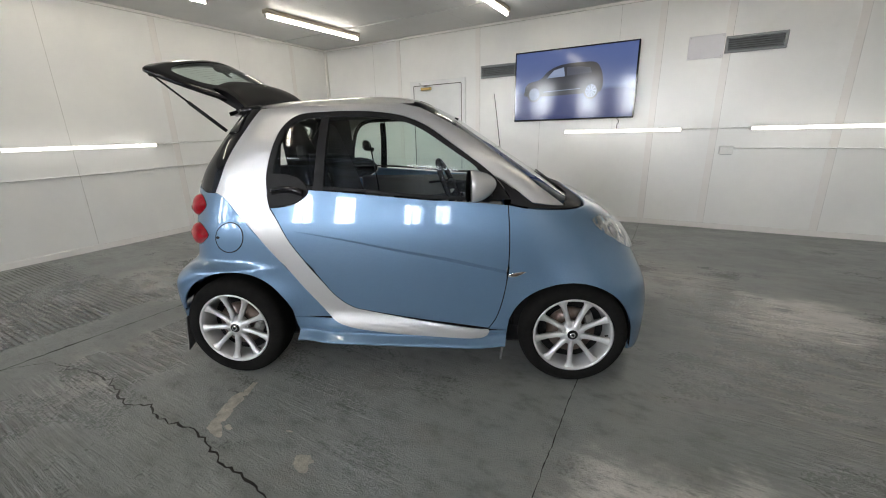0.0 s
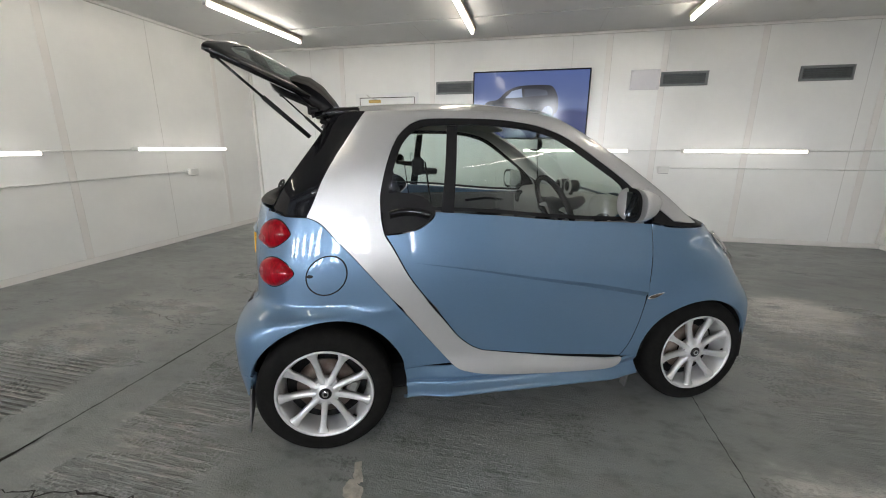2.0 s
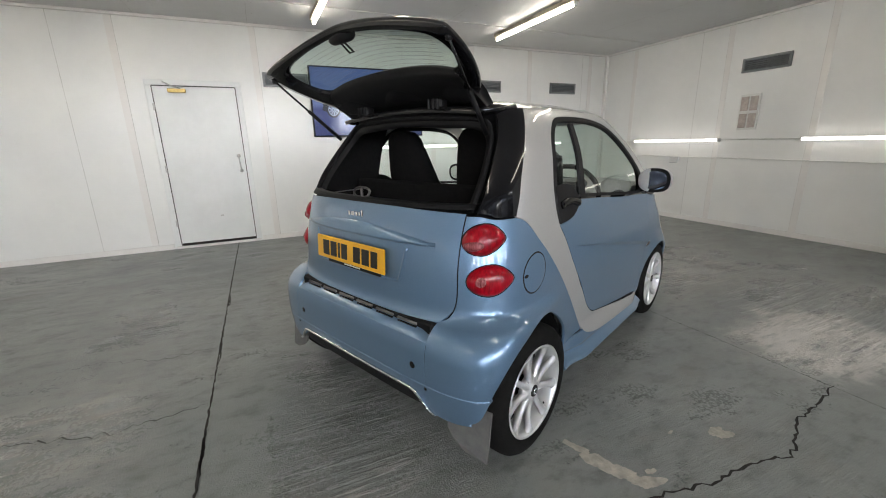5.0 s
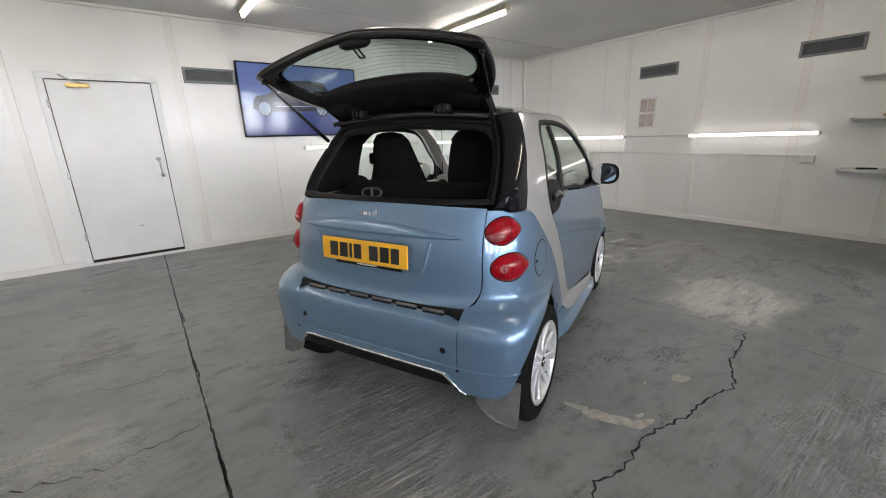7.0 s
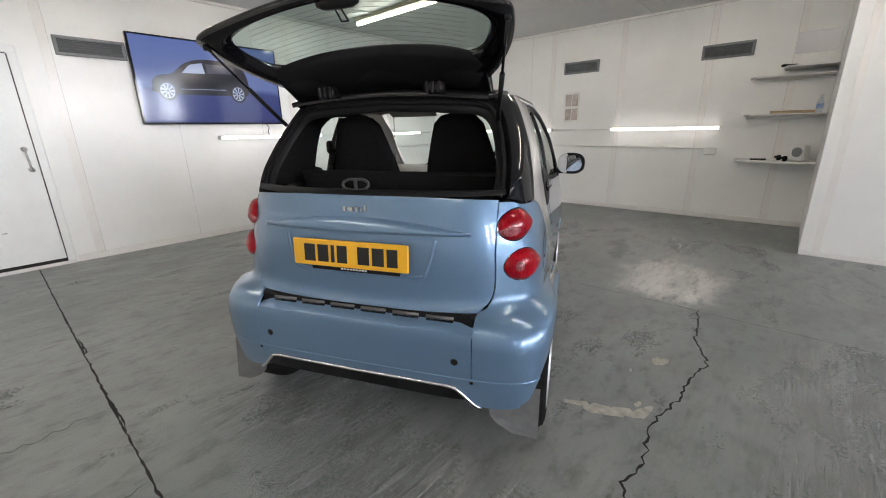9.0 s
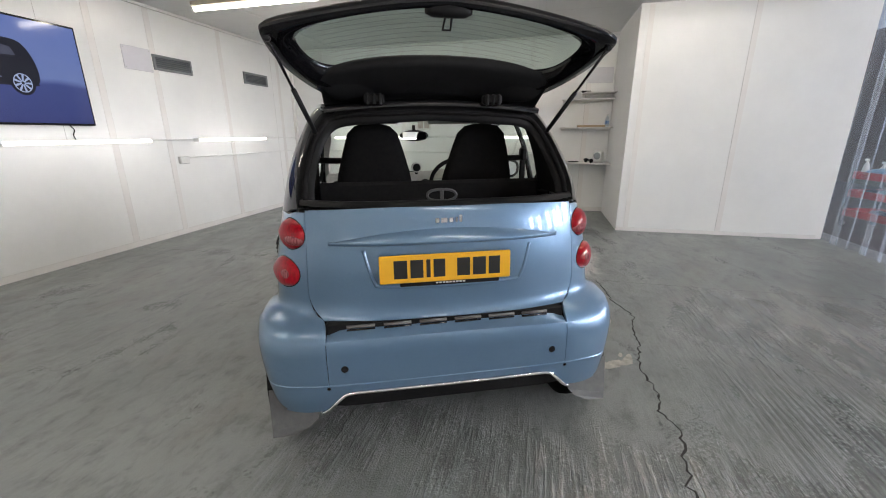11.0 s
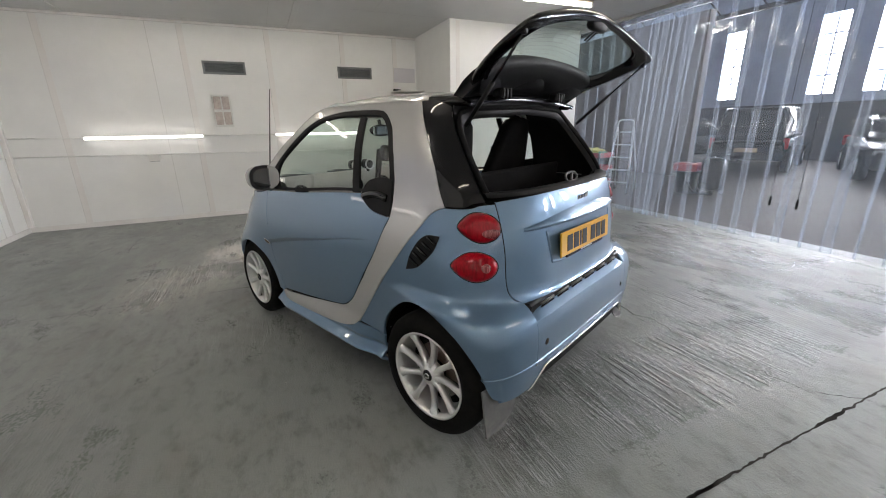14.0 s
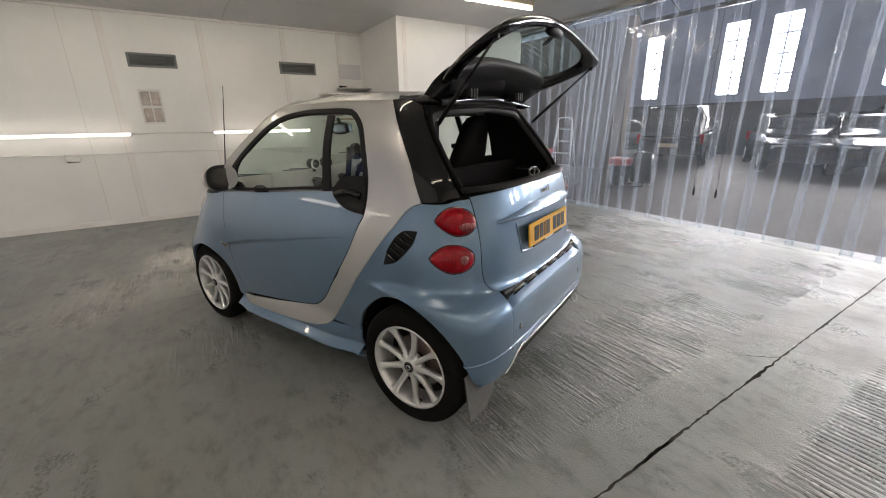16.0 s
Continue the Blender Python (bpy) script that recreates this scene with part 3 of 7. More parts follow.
SIDE = [(.12, .685), (.22, .70), (.35, .712), (.55, .727), (.68, .732), (.76, .7305), (.82, .7265), (.88, .719), (.94, .7085), (1.0, .6965), (1.05, .6865), (1.15, .667), (1.25, .644), (1.35, .607), (1.44, .562), (1.49, .515), (1.53, .42)]
TAIL = [(.12, -1.26), (.22, -1.302), (.32, -1.327), (.42, -1.336), (.52, -1.335), (.585, -1.326), (.63, -1.296), (.66, -1.277), (.70, -1.272), (.82, -1.272), (.95, -1.262), (1.05, -1.243), (1.10, -1.222), (1.25, -1.11), (1.43, -.965), (1.50, -.905), (1.53, -.86)]
NOSE = [(0.12, 1.332), (0.22, 1.370), (0.4, 1.380), (0.52, 1.364), (0.6, 1.340), (0.7, 1.298), (0.8, 1.243), (0.88, 1.166), (0.94, 1.0714), (0.975, 0.95), (1.0, 0.895), (1.064, 0.795), (1.184, 0.612), (1.307, 0.431), (1.425, 0.252), (1.49, 0.12), (1.53, -0.02)]
REAR_POWER = [(.2, 5.6), (.52, 5.2), (.70, 3.2), (1.05, 3.0), (1.2, 3.4), (1.5, 3.4)]
REAR_CORNER = [(.2, -.99), (.52, -.98), (.70, -.88), (1.05, -.80), (1.25, -.70), (1.5, -.54)]
NOSE_CORNER = [(.2, .84), (.5, .82), (.7, .70), (.9, .62), (.98, .60), (1.06, .55), (1.2, .38), (1.43, .02), (1.53, -.2)]
NOSE_POWER = [(0.2, 4.5), (0.5, 4.3), (0.7, 3.5), (0.9, 3.0), (1.0, 4.5), (1.2, 6.0), (1.5, 6.0)]

def half_width(x, z):
    back = step(.46, .62, z)
    rear = step(-.45 - .15 * back, -.95 - .15 * back, x) * (1 - step(.622, .672, z)) * (.052 + .014 * step(.25, .50, z) + .004 * math.exp(-((z - .60) / .08) ** 2))
    front = step(.62, .88, x) * (1 - step(.52, .72, z)) * .026
    return lerp(z, SIDE) + rear + front - .012 * max(0, abs(x) - .4) ** 1.5


# ---- the car's skin: level curves from the tail round each side to the nose ----
from mathutils.geometry import delaunay_2d_cdt

LEVELS = {}


def level(z):
    key = round(z, 4)
    if key not in LEVELS:
        xr, xf, cr, cf = lerp(z, TAIL), lerp(z, NOSE), lerp(z, REAR_CORNER), lerp(z, NOSE_CORNER)
        nr, nf = lerp(z, REAR_POWER), lerp(z, NOSE_POWER)
        pts = []
        for i in range(70):
            a = math.pi / 2 * (1 - i / 70)
            pts.append((cr - (cr - xr) * math.sin(a) ** (2 / nr), math.cos(a) ** (2 / nr)))
        for i in range(60):
            pts.append((cr + (cf - cr) * i / 60, 1.0))
        for i in range(61):
            a = math.pi / 2 * i / 60
            pts.append((cf + (xf - cf) * math.sin(a) ** (2 / nf), max(0.0, math.cos(a)) ** (2 / nf)))
        P = np.array([(x, k * half_width(x, z)) for x, k in pts])
        s = np.concatenate([[0], np.cumsum(np.hypot(*np.diff(P, axis=0).T))])
        LEVELS[key] = (P, s)
    return LEVELS[key]


def skin(s, z):
    """The point of the skin at arc s from the tail's middle (right side positive) and height z."""
    P, arc = level(z)
    a = abs(s)
    x, y = np.interp(a, arc, P[:, 0]), np.interp(a, arc, P[:, 1])
    return np.array((x, -y if s >= 0 else y, z))


def skin_normal(s, z):
    h = 0.004
    a = skin(s + h, z) - skin(s - h, z)
    b = skin(s, z + h) - skin(s, z - h)
    n = np.cross(a, b)
    return n / (np.linalg.norm(n) + 1e-12)


def arc_of(kind, v, z):
    """Arc of a place given by its x (side), its y (tail, 't') or its y (nose, 'n')."""
    P, arc = level(z)
    if kind == "x":
        return float(np.interp(v, P[:, 0], arc))
    top = int(np.argmax(P[:, 1]))
    if kind == "t":
        return float(np.sign(v) * np.interp(abs(v), P[:top + 1, 1], arc[:top + 1])) if v else 0.0
    return float(np.interp(-abs(v), -P[top:, 1], arc[top:]))


def path(*runs, per=5):
    """A closed outline in (arc, height) out of smooth runs of places; each place (x, z) or (kind, v, z)."""
    out = []
    for run in runs:
        pts, marks = [], [q if len(q) == 3 else ("x", q[0], q[1]) for q in run]
        if len({q[0] for q in marks}) == 1 and len(marks) > 2:
            line = [(arc_of(marks[0][0], v, z), z) for v, z in smooth_line([q[1:] for q in marks], per)]
            if out and math.hypot(out[-1][0] - line[0][0], out[-1][1] - line[0][1]) < 1e-4:
                line = line[1:]
            out += line
            continue
        for k, v, z in marks:
            pts.append((arc_of(k, v, z), z))
        line = smooth_line(pts, per) if len(pts) > 2 else [tuple(np.array(pts[0]) + (np.array(pts[1]) - np.array(pts[0])) * i / 8) for i in range(9)]
        if out and math.hypot(out[-1][0] - line[0][0], out[-1][1] - line[0][1]) < 1e-4:
            line = line[1:]
        out += line
    if math.hypot(out[-1][0] - out[0][0], out[-1][1] - out[0][1]) < 1e-4:
        out.pop()
    return out


def area(o):
    return 0.5 * sum(a[0] * b[1] - b[0] * a[1] for a, b in zip(o, o[1:] + o[:1]))


def inset(o, d):
    if area(o) < 0:
        o = o[::-1]
    P = np.array(o)
    t = np.roll(P, -1, 0) - np.roll(P, 1, 0)
    t /= np.linalg.norm(t, axis=1)[:, None] + 1e-12
    return [tuple(v) for v in P + d * np.stack([-t[:, 1], t[:, 0]], 1)]


def within(o, pts):
    P = np.array(o)
    Q = np.roll(P, -1, 0)
    x, y = pts[:, 0][:, None], pts[:, 1][:, None]
    hit = ((P[:, 1] > y) != (Q[:, 1] > y)) & (x < (Q[:, 0] - P[:, 0]) * (y - P[:, 1]) / (Q[:, 1] - P[:, 1] + 1e-15) + P[:, 0])
    return hit.sum(1) % 2 == 1


def sheet(o, grid, placed, mirror=False, depth=0.014, normal=None):
    """Verts, faces and normals of a curved sheet over outline o, with its edge turned in."""
    if area(o) < 0:
        o = o[::-1]
    P = np.array(o)
    lo, hi = P.min(0), P.max(0)
    gx, gy = np.meshgrid(np.arange(lo[0], hi[0], grid), np.arange(lo[1], hi[1], grid))
    G = np.stack([gx.ravel(), gy.ravel()], 1)
    if len(G):
        G = G[within(o, G)]
    if len(G):
        far = np.min(np.hypot(G[:, None, 0] - P[None, :, 0], G[:, None, 1] - P[None, :, 1]), axis=1)
        G = G[far > 0.4 * grid]
    n = len(o)
    pts = [Vector(p) for p in o] + [Vector(p) for p in G]
    vs, _, fs, _, _, _ = delaunay_2d_cdt(pts, [], [list(range(n))], 1, 1e-6)
    verts, norms = [], []
    for v in vs:
        p, nn = placed(v[0], v[1])
        verts.append(p)
        norms.append(nn)
    faces = [tuple(f) for f in fs]
    if depth:
        ring = []
        for v in o:
            p, nn = placed(v[0], v[1])
            ring.append((p, nn))
        k = len(verts)
        for p, nn in ring:
            verts += [p, p - nn * depth]
        P3 = [r[0] for r in ring]
        for i, (p, nn) in enumerate(ring):
            t = P3[(i + 1) % n] - P3[i - 1]
            side = np.cross(t, nn)
            side = side / (np.linalg.norm(side) + 1e-12)
            norms += [0.6 * nn + 0.4 * side, side]
        for i in range(n):
            a, b = k + 2 * i, k + 2 * ((i + 1) % n)
            faces.append((a, a + 1, b + 1, b))
    if mirror:
        verts = [np.array((v[0], -v[1], v[2])) for v in verts]
        norms = [np.array((v[0], -v[1], v[2])) for v in norms]
        faces = [f[::-1] for f in faces]
    return verts, faces, norms


def on_skin(off=0.0, bulge=None):
    def raised(s, z):
        return skin(s, z) + skin_normal(s, z) * (off + bulge(s, z))

    def f(s, z):
        n = skin_normal(s, z)
        if not bulge:
            return skin(s, z) + n * off, n
        h = 0.003
        turned = np.cross(raised(s + h, z) - raised(s - h, z), raised(s, z + h) - raised(s, z - h))
        return raised(s, z), turned / (np.linalg.norm(turned) + 1e-12)
    return f


def panel(name, o, m, parent, mirror=False, gap=0.0022, grid=0.028, off=0.0, depth=0.014, bulge=None, label=""):
    v, f, n = sheet(inset(o, gap) if gap else o, grid, on_skin(off, bulge), mirror, depth)
    return tagged(mesh_ob(name, v, f, m, parent, True, n), label)


def ring_panel(name, outer, inner, m, parent, mirror=False, off=0.0, drop=0.012):
    """A band between two outlines of the skin, its inner edge let in."""
    def even(o, n=120):
        if area(o) < 0:
            o = o[::-1]
        P = np.array(o + o[:1])
        d = np.concatenate([[0], np.cumsum(np.hypot(*np.diff(P, axis=0).T))])
        k = int(np.argmin(P[:-1, 0] + P[:-1, 1]))
        t = (d[k] + np.linspace(0, d[-1], n, endpoint=False)) % d[-1]
        return [(np.interp(q, d, P[:, 0]), np.interp(q, d, P[:, 1])) for q in t]
    A, B = even(outer), even(inner)
    verts, norms, faces, n = [], [], [], len(A)
    for (s, z), (u, w) in zip(A, B):
        n0, n1 = skin_normal(s, z), skin_normal(u, w)
        verts += [skin(s, z) + n0 * off, skin(u, w) + n1 * off, skin(u, w) + n1 * (off - drop)]
        norms += [n0, n1, n1]
    for i in range(n):
        a, b = 3 * i, 3 * ((i + 1) % n)
        faces += [(a, b, b + 1, a + 1), (a + 1, b + 1, b + 2, a + 2)]
    if mirror:
        verts = [np.array((v[0], -v[1], v[2])) for v in verts]
        norms = [np.array((v[0], -v[1], v[2])) for v in norms]
        faces = [f[::-1] for f in faces]
    return mesh_ob(name, verts, faces, m, parent, True, norms)


def dome(name, cx, cz, rs, rz, height, m, parent, mirror=False, point=0.0, off=0.001, label="", rings=9, segs=40):
    """A bulging lens on the skin, its forward end drawn to a point by `point`."""
    verts, faces, norms = [], [], []
    s0 = cx
    for i in range(rings + 1):
        r = i / rings
        for k in range(segs):
            a = 2 * math.pi * k / segs
            c, sn = math.cos(a), math.sin(a)
            wide = 1 - point * max(0, c) ** 2 * 0.55
            s, z = s0 + rs * r * (c + point * 0.12 * max(0, c)), cz + rz * r * sn * wide
            n = skin_normal(s, z)
            h = height * (1 - r ** 2.4) ** 0.6
            verts.append(skin(s, z) + n * (off + h))
    for i in range(rings):
        for k in range(segs):
            a, b = i * segs + k, i * segs + (k + 1) % segs
            faces.append((a, a + segs, b + segs, b))
    if mirror:
        verts = [np.array((v[0], -v[1], v[2])) for v in verts]
        faces = [f[::-1] for f in faces]
    bm = bmesh.new()
    vs = [bm.verts.new(v) for v in verts]
    for f in faces:
        bm.faces.new([vs[i] for i in f])
    bmesh.ops.remove_doubles(bm, verts=bm.verts, dist=1e-5)
    return part(name, bm, m, parent, label, smooth=True)


car = empty("city_car", pose(-0.0175, -0.008, 0, 0, 0, 23.2), "small light blue and silver two-seat car with its rear hatch open", "car")


def ellipse_run(cx, cz, a, b, t0, t1, n=14):
    return [(cx + a * math.cos(radians(t0 + (t1 - t0) * i / n)), cz + b * math.sin(radians(t0 + (t1 - t0) * i / n))) for i in range(n + 1)]


REAR_ARCH = ellipse_run(-0.912, 0.286, 0.336, 0.340, -5, 165)
FRONT_ARCH = ellipse_run(0.912, 0.275, 0.325, 0.312, 176, -8)
TRID_LOW = [(0.500, 0.296), (0.440, 0.260), (0.140, 0.266), (-0.150, 0.287), (-0.300, 0.316), (-0.372, 0.357), (-0.475, 0.484), (-0.577, 0.618), (-0.710, 0.784), (-0.790, 0.881), (-0.846, 0.942), (-0.898, 1.003), (-0.930, 1.028), (-0.967, 1.042)]
PILLAR = [(-0.967, 1.046), (-0.932, 1.114), (-0.900, 1.189), (-0.845, 1.282), (-0.790, 1.363), (-0.735, 1.445), (-0.715, 1.468)]
WIN = [(-0.668, 1.060), (-0.668, 1.109), (-0.662, 1.153), (-0.639, 1.243), (-0.605, 1.333), (-0.572, 1.381), (-0.517, 1.424), (-0.445, 1.439), (-0.277, 1.443), (-0.135, 1.439), (0.008, 1.421), (0.101, 1.394), (0.192, 1.350), (0.333, 1.253), (0.441, 1.175), (0.505, 1.120), (0.552, 1.068), (0.590, 1.004)]
DOOR_BACK = [(-0.668, 1.035), (-0.655, 0.966), (-0.621, 0.907), (-0.560, 0.790), (-0.486, 0.684), (-0.400, 0.568), (-0.342, 0.491), (-0.280, 0.437), (-0.225, 0.409)]
DOOR_LOW = [(-0.225, 0.409), (-0.120, 0.390), (0.0, 0.371), (0.160, 0.349), (0.342, 0.328), (0.493, 0.309)]
DOOR_FRONT = [(0.493, 0.309), (0.531, 0.370), (0.558, 0.452), (0.578, 0.550), (0.590, 0.653), (0.593, 0.776), (0.591, 0.860), (0.586, 0.939), (0.583, 0.978)]
BELT = [(0.583, 0.978), (0.43, 0.991), (0.193, 1.004), (0.04, 1.017), (-0.20, 1.040), (-0.440, 1.058)]
GRIP = [(-0.440, 1.058), (-0.455, 1.026), (-0.513, 0.988), (-0.582, 0.972), (-0.655, 0.966)]


def ledge(s, z):
    x = skin(s, z)[0]
    return 0.030 * step(0.41, 0.285, z) * step(-0.56, -0.36, x) * step(0.60, 0.40, x)


def flare(s, z):
    return ledge(s, z) + 0.036 * math.exp(-((z - 0.224) / 0.020) ** 2) - 0.014 * math.exp(-((z - 0.264) / 0.018) ** 2)


def side_of_car(mirror):
    # silver frame round the door
    roof_edge = [PILLAR[-1], (-0.50, 1.478), (-0.2, 1.478), (0.02, 1.474)]
    a_post = [(0.02, 1.474), (0.10, 1.462), (0.185, 1.430), (0.357, 1.335), (0.499, 1.238), (0.664, 1.116), (0.818, 0.999), (0.86, 0.968)]
    under = [(0.86, 0.968), (0.80, 0.972), (0.70, 0.985)]
    o = path(TRID_LOW, [TRID_LOW[-1], PILLAR[0]], PILLAR, roof_edge, a_post, under, [(0.70, 0.985), (0.635, 1.035), (0.560, 1.090), (0.505, 1.120)], WIN[::-1][2:], [WIN[0], DOOR_BACK[0]], DOOR_BACK, DOOR_LOW, [DOOR_LOW[-1], TRID_LOW[0]])
    panel("safety_frame", o, SILVER, car, mirror, label="silver painted frame round the door", grid=0.024, bulge=ledge)
    # door
    o = path(DOOR_BACK[1:], DOOR_LOW, DOOR_FRONT, BELT, GRIP)
    door = panel("door", o, BLUE, car, mirror, gap=0.0032, label="light blue metallic door")
    # crease across the door
    v, f = [], []
    line = smooth_line([(-0.527, 0.845), (-0.27, 0.803), (0.04, 0.746), (0.304, 0.700), (0.580, 0.641)], 8)
    rows_of = {"shoulder": ([], []), "crease": ([], [])}
    for i, (x, z) in enumerate(line):
        w = 0.027 * min(1, 0.04 + i / 26)
        high = w * 0.62
        for nm, pairs in (("shoulder", [(w * 0.45 + 0.13 * q, 0.0007 + high * (1 - q)) for q in (1, 0.75, 0.5, 0.25, 0)]), ("crease", [(w * 0.45, 0.0007 + high), (-w * 0.45, 0.0006)])):
            for dz, off in pairs:
                s = arc_of("x", x, z + dz)
                n = skin_normal(s, z + dz)
                p = skin(s, z + dz) + n * off
                sy = -1 if mirror else 1
                rows_of[nm][0].append((p[0], sy * p[1], p[2]))
                rows_of[nm][1].append((n[0], sy * n[1], n[2]))
    for nm, k_ in (("shoulder", 5), ("crease", 2)):
        f = []
        for i in range(len(line) - 1):
            for k in range(k_ - 1):
                q = (k_ * i + k, k_ * i + k + 1, k_ * i + k_ + k + 1, k_ * i + k_ + k)
                f.append(q[::-1] if mirror else q)
        mesh_ob(nm, rows_of[nm][0], f, BLUE, door, True, rows_of[nm][1] if k_ == 5 else None)
    gap = [(arc_of("x", *q), q[1]) for q in smooth_line(DOOR_BACK, 5) + smooth_line(DOOR_LOW, 4)[1:] + smooth_line(DOOR_FRONT, 5)[1:]]
    pts = [skin(s, z) - skin_normal(s, z) * 0.006 for s, z in gap]
    sweep("door_seal", [(p[0], -p[1] if mirror else p[1], p[2]) for p in pts], 0.0055, BLACK_SOFT, car, 6)
    # handle bowl
    o = path([(-0.665, 1.035), (-0.660, 1.120), (-0.640, 1.137)], [(-0.640, 1.137), (-0.581, 1.141), (-0.496, 1.123), (-0.454, 1.088), GRIP[0]], GRIP, [GRIP[-1], (-0.665, 1.035)])
    panel("door_handle", o, BLACK_TRIM, door, mirror, gap=0.003, off=0.006, depth=0.02, label="black plastic door handle bowl")
    sg = -1 if not mirror else 1
    lev = [(x, z) for x, z in ((-0.635, 1.048), (-0.58, 1.058), (-0.52, 1.056), (-0.465, 1.040))]
    pts = []
    for x, z in lev:
        s = arc_of("x", x, z)
        p = skin(s, z) + skin_normal(s, z) * 0.012
        pts.append((p[0], -p[1] if mirror else p[1], p[2]))
    sweep("lever", smooth_line(pts, 5), 0.012, BLACK_GLOSS, door, 10, flat=1.5)
    # window frame and panes
    win_o = path(WIN, [WIN[-1], (0.43, 0.997), (0.193, 1.010), (0.04, 1.023), (-0.20, 1.046), (-0.440, 1.062), WIN[0]])
    win_i = path([(-0.634, 1.075), (-0.630, 1.15), (-0.608, 1.240), (-0.576, 1.325), (-0.547, 1.366), (-0.500, 1.405), (-0.435, 1.420), (-0.277, 1.424), (-0.135, 1.420), (0.004, 1.403), (0.095, 1.376), (0.183, 1.330), (0.322, 1.234), (0.425, 1.160), (0.458, 1.10)],
                 [(0.458, 1.10), (0.457, 1.05), (0.440, 1.013)], [(0.440, 1.013), (0.193, 1.026), (0.04, 1.039), (-0.20, 1.062), (-0.434, 1.076), (-0.634, 1.075)])
    ring_panel("window_frame", win_o, win_i, BLACK_TRIM, door, mirror, off=-0.001, drop=0.02)
    bar = path([(-0.415, 1.055), (-0.395, 1.2), (-0.372, 1.41)], [(-0.372, 1.41), (-0.330, 1.41)], [(-0.330, 1.41), (-0.348, 1.2), (-0.362, 1.05)], [(-0.362, 1.05), (-0.415, 1.055)])
    panel("window_bar", bar, BLACK_TRIM, door, mirror, gap=0, off=0.001)
    g = panel("window_glass", inset(win_i, -0.006), GLASS, door, mirror, gap=0, off=-0.010, depth=0, label="pale green tinted glass")
    g.visible_shadow = False
    # sail panel under the mirror and cowl
    o = path([(0.590, 0.982), (0.692, 0.962), (0.857, 0.953), (0.945, 0.953)], [(0.945, 0.953), ("n", 0.45, 0.962), ("n", 0.2, 0.966), ("n", 0.012, 0.968)], [("n", 0.012, 0.968), ("n", 0.012, 1.0)],
             [("n", 0.012, 1.0), ("n", 0.35, 0.998), ("n", 0.6, 0.985), (0.862, 0.964)], under, [(0.70, 0.985), (0.635, 1.033), (0.560, 1.087), (0.508, 1.117)], [(0.508, 1.117), (0.555, 1.068), (0.593, 1.004), (0.590, 0.982)])
    panel("cowl", o, BLACK_TRIM, car, mirror, gap=0.001, off=0.001, label="black plastic cowl under the windscreen")
    # rear quarter
    tail_edge = [("t", 0.556, 1.060), ("t", 0.556, 0.90), ("t", 0.560, 0.74), ("t", 0.538, 0.670), ("t", 0.500, 0.645), ("t", 0.496, 0.575)]
    arch_low = [(-0.588, 0.352)] + [q for q in REAR_ARCH if q[1] > 0.37]
    o = path(TRID_LOW[::-1][:-5], [TRID_LOW[5], (-0.395, 0.355), (-0.588, 0.352)], arch_low, [arch_low[-1], (-1.222, 0.392)],
             [(-1.222, 0.392), ("t", 0.66, 0.397), ("t", 0.55, 0.399), ("t", 0.497, 0.40)], [("t", 0.497, 0.40), ("t", 0.497, 0.575)], tail_edge[::-1], [("t", 0.556, 1.06), ("t", 0.60, 1.056), (-1.06, 1.044), TRID_LOW[-1]])
    quarter = panel("rear_wing", o, BLUE, car, mirror, gap=0.0014, grid=0.024, label="light blue metallic rear wing")
    # black rear pillar
    o = path(PILLAR, [PILLAR[-1], (-0.80, 1.47), ("t", 0.50, 1.47), ("t", 0.46, 1.458)], [("t", 0.46, 1.458), ("t", 0.505, 1.42), ("t", 0.552, 1.318), ("t", 0.588, 1.161), ("t", 0.585, 1.068)],
             [("t", 0.585, 1.068), ("t", 0.62, 1.06), (-1.05, 1.048), PILLAR[0]])
    panel("rear_pillar", o, BLACK_GLOSS, car, mirror, gap=0.001, depth=0.03, label="gloss black rear pillar")
    # sill
    low = [(0.580, 0.212), (0.166, 0.212), (-0.287, 0.206), (-0.592, 0.196)]
    o = path([(-0.592, 0.196), (-0.578, 0.26), (-0.588, 0.349)], [(-0.588, 0.349), (-0.395, 0.352), TRID_LOW[5]], TRID_LOW[:6][::-1], [TRID_LOW[0], (0.592, 0.300)], [(0.592, 0.300), (0.588, 0.25), (0.580, 0.212)], low)
    panel("sill", o, BLUE, car, mirror, grid=0.010, bulge=flare, label="light blue side skirt")
    # front wing, bonnet side and bumper
    o = path(DOOR_FRONT[::-1], [DOOR_FRONT[0], (0.508, 0.303), (0.592, 0.302)], FRONT_ARCH[1:], [FRONT_ARCH[-1], (1.228, 0.19)], [(1.228, 0.19), ("n", 0.55, 0.18), ("n", 0.3, 0.18), ("n", 0.01, 0.18)],
             [("n", 0.01, 0.18), ("n", 0.01, 0.5), ("n", 0.01, 0.75), ("n", 0.01, 0.965)], [("n", 0.01, 0.965), ("n", 0.2, 0.963), ("n", 0.45, 0.958), (0.945, 0.950), (0.857, 0.949), (0.692, 0.958), DOOR_FRONT[-1]])
    wing = panel("front_wing", o, BLUE, car, mirror, gap=0.002, label="light blue front wing and bumper")
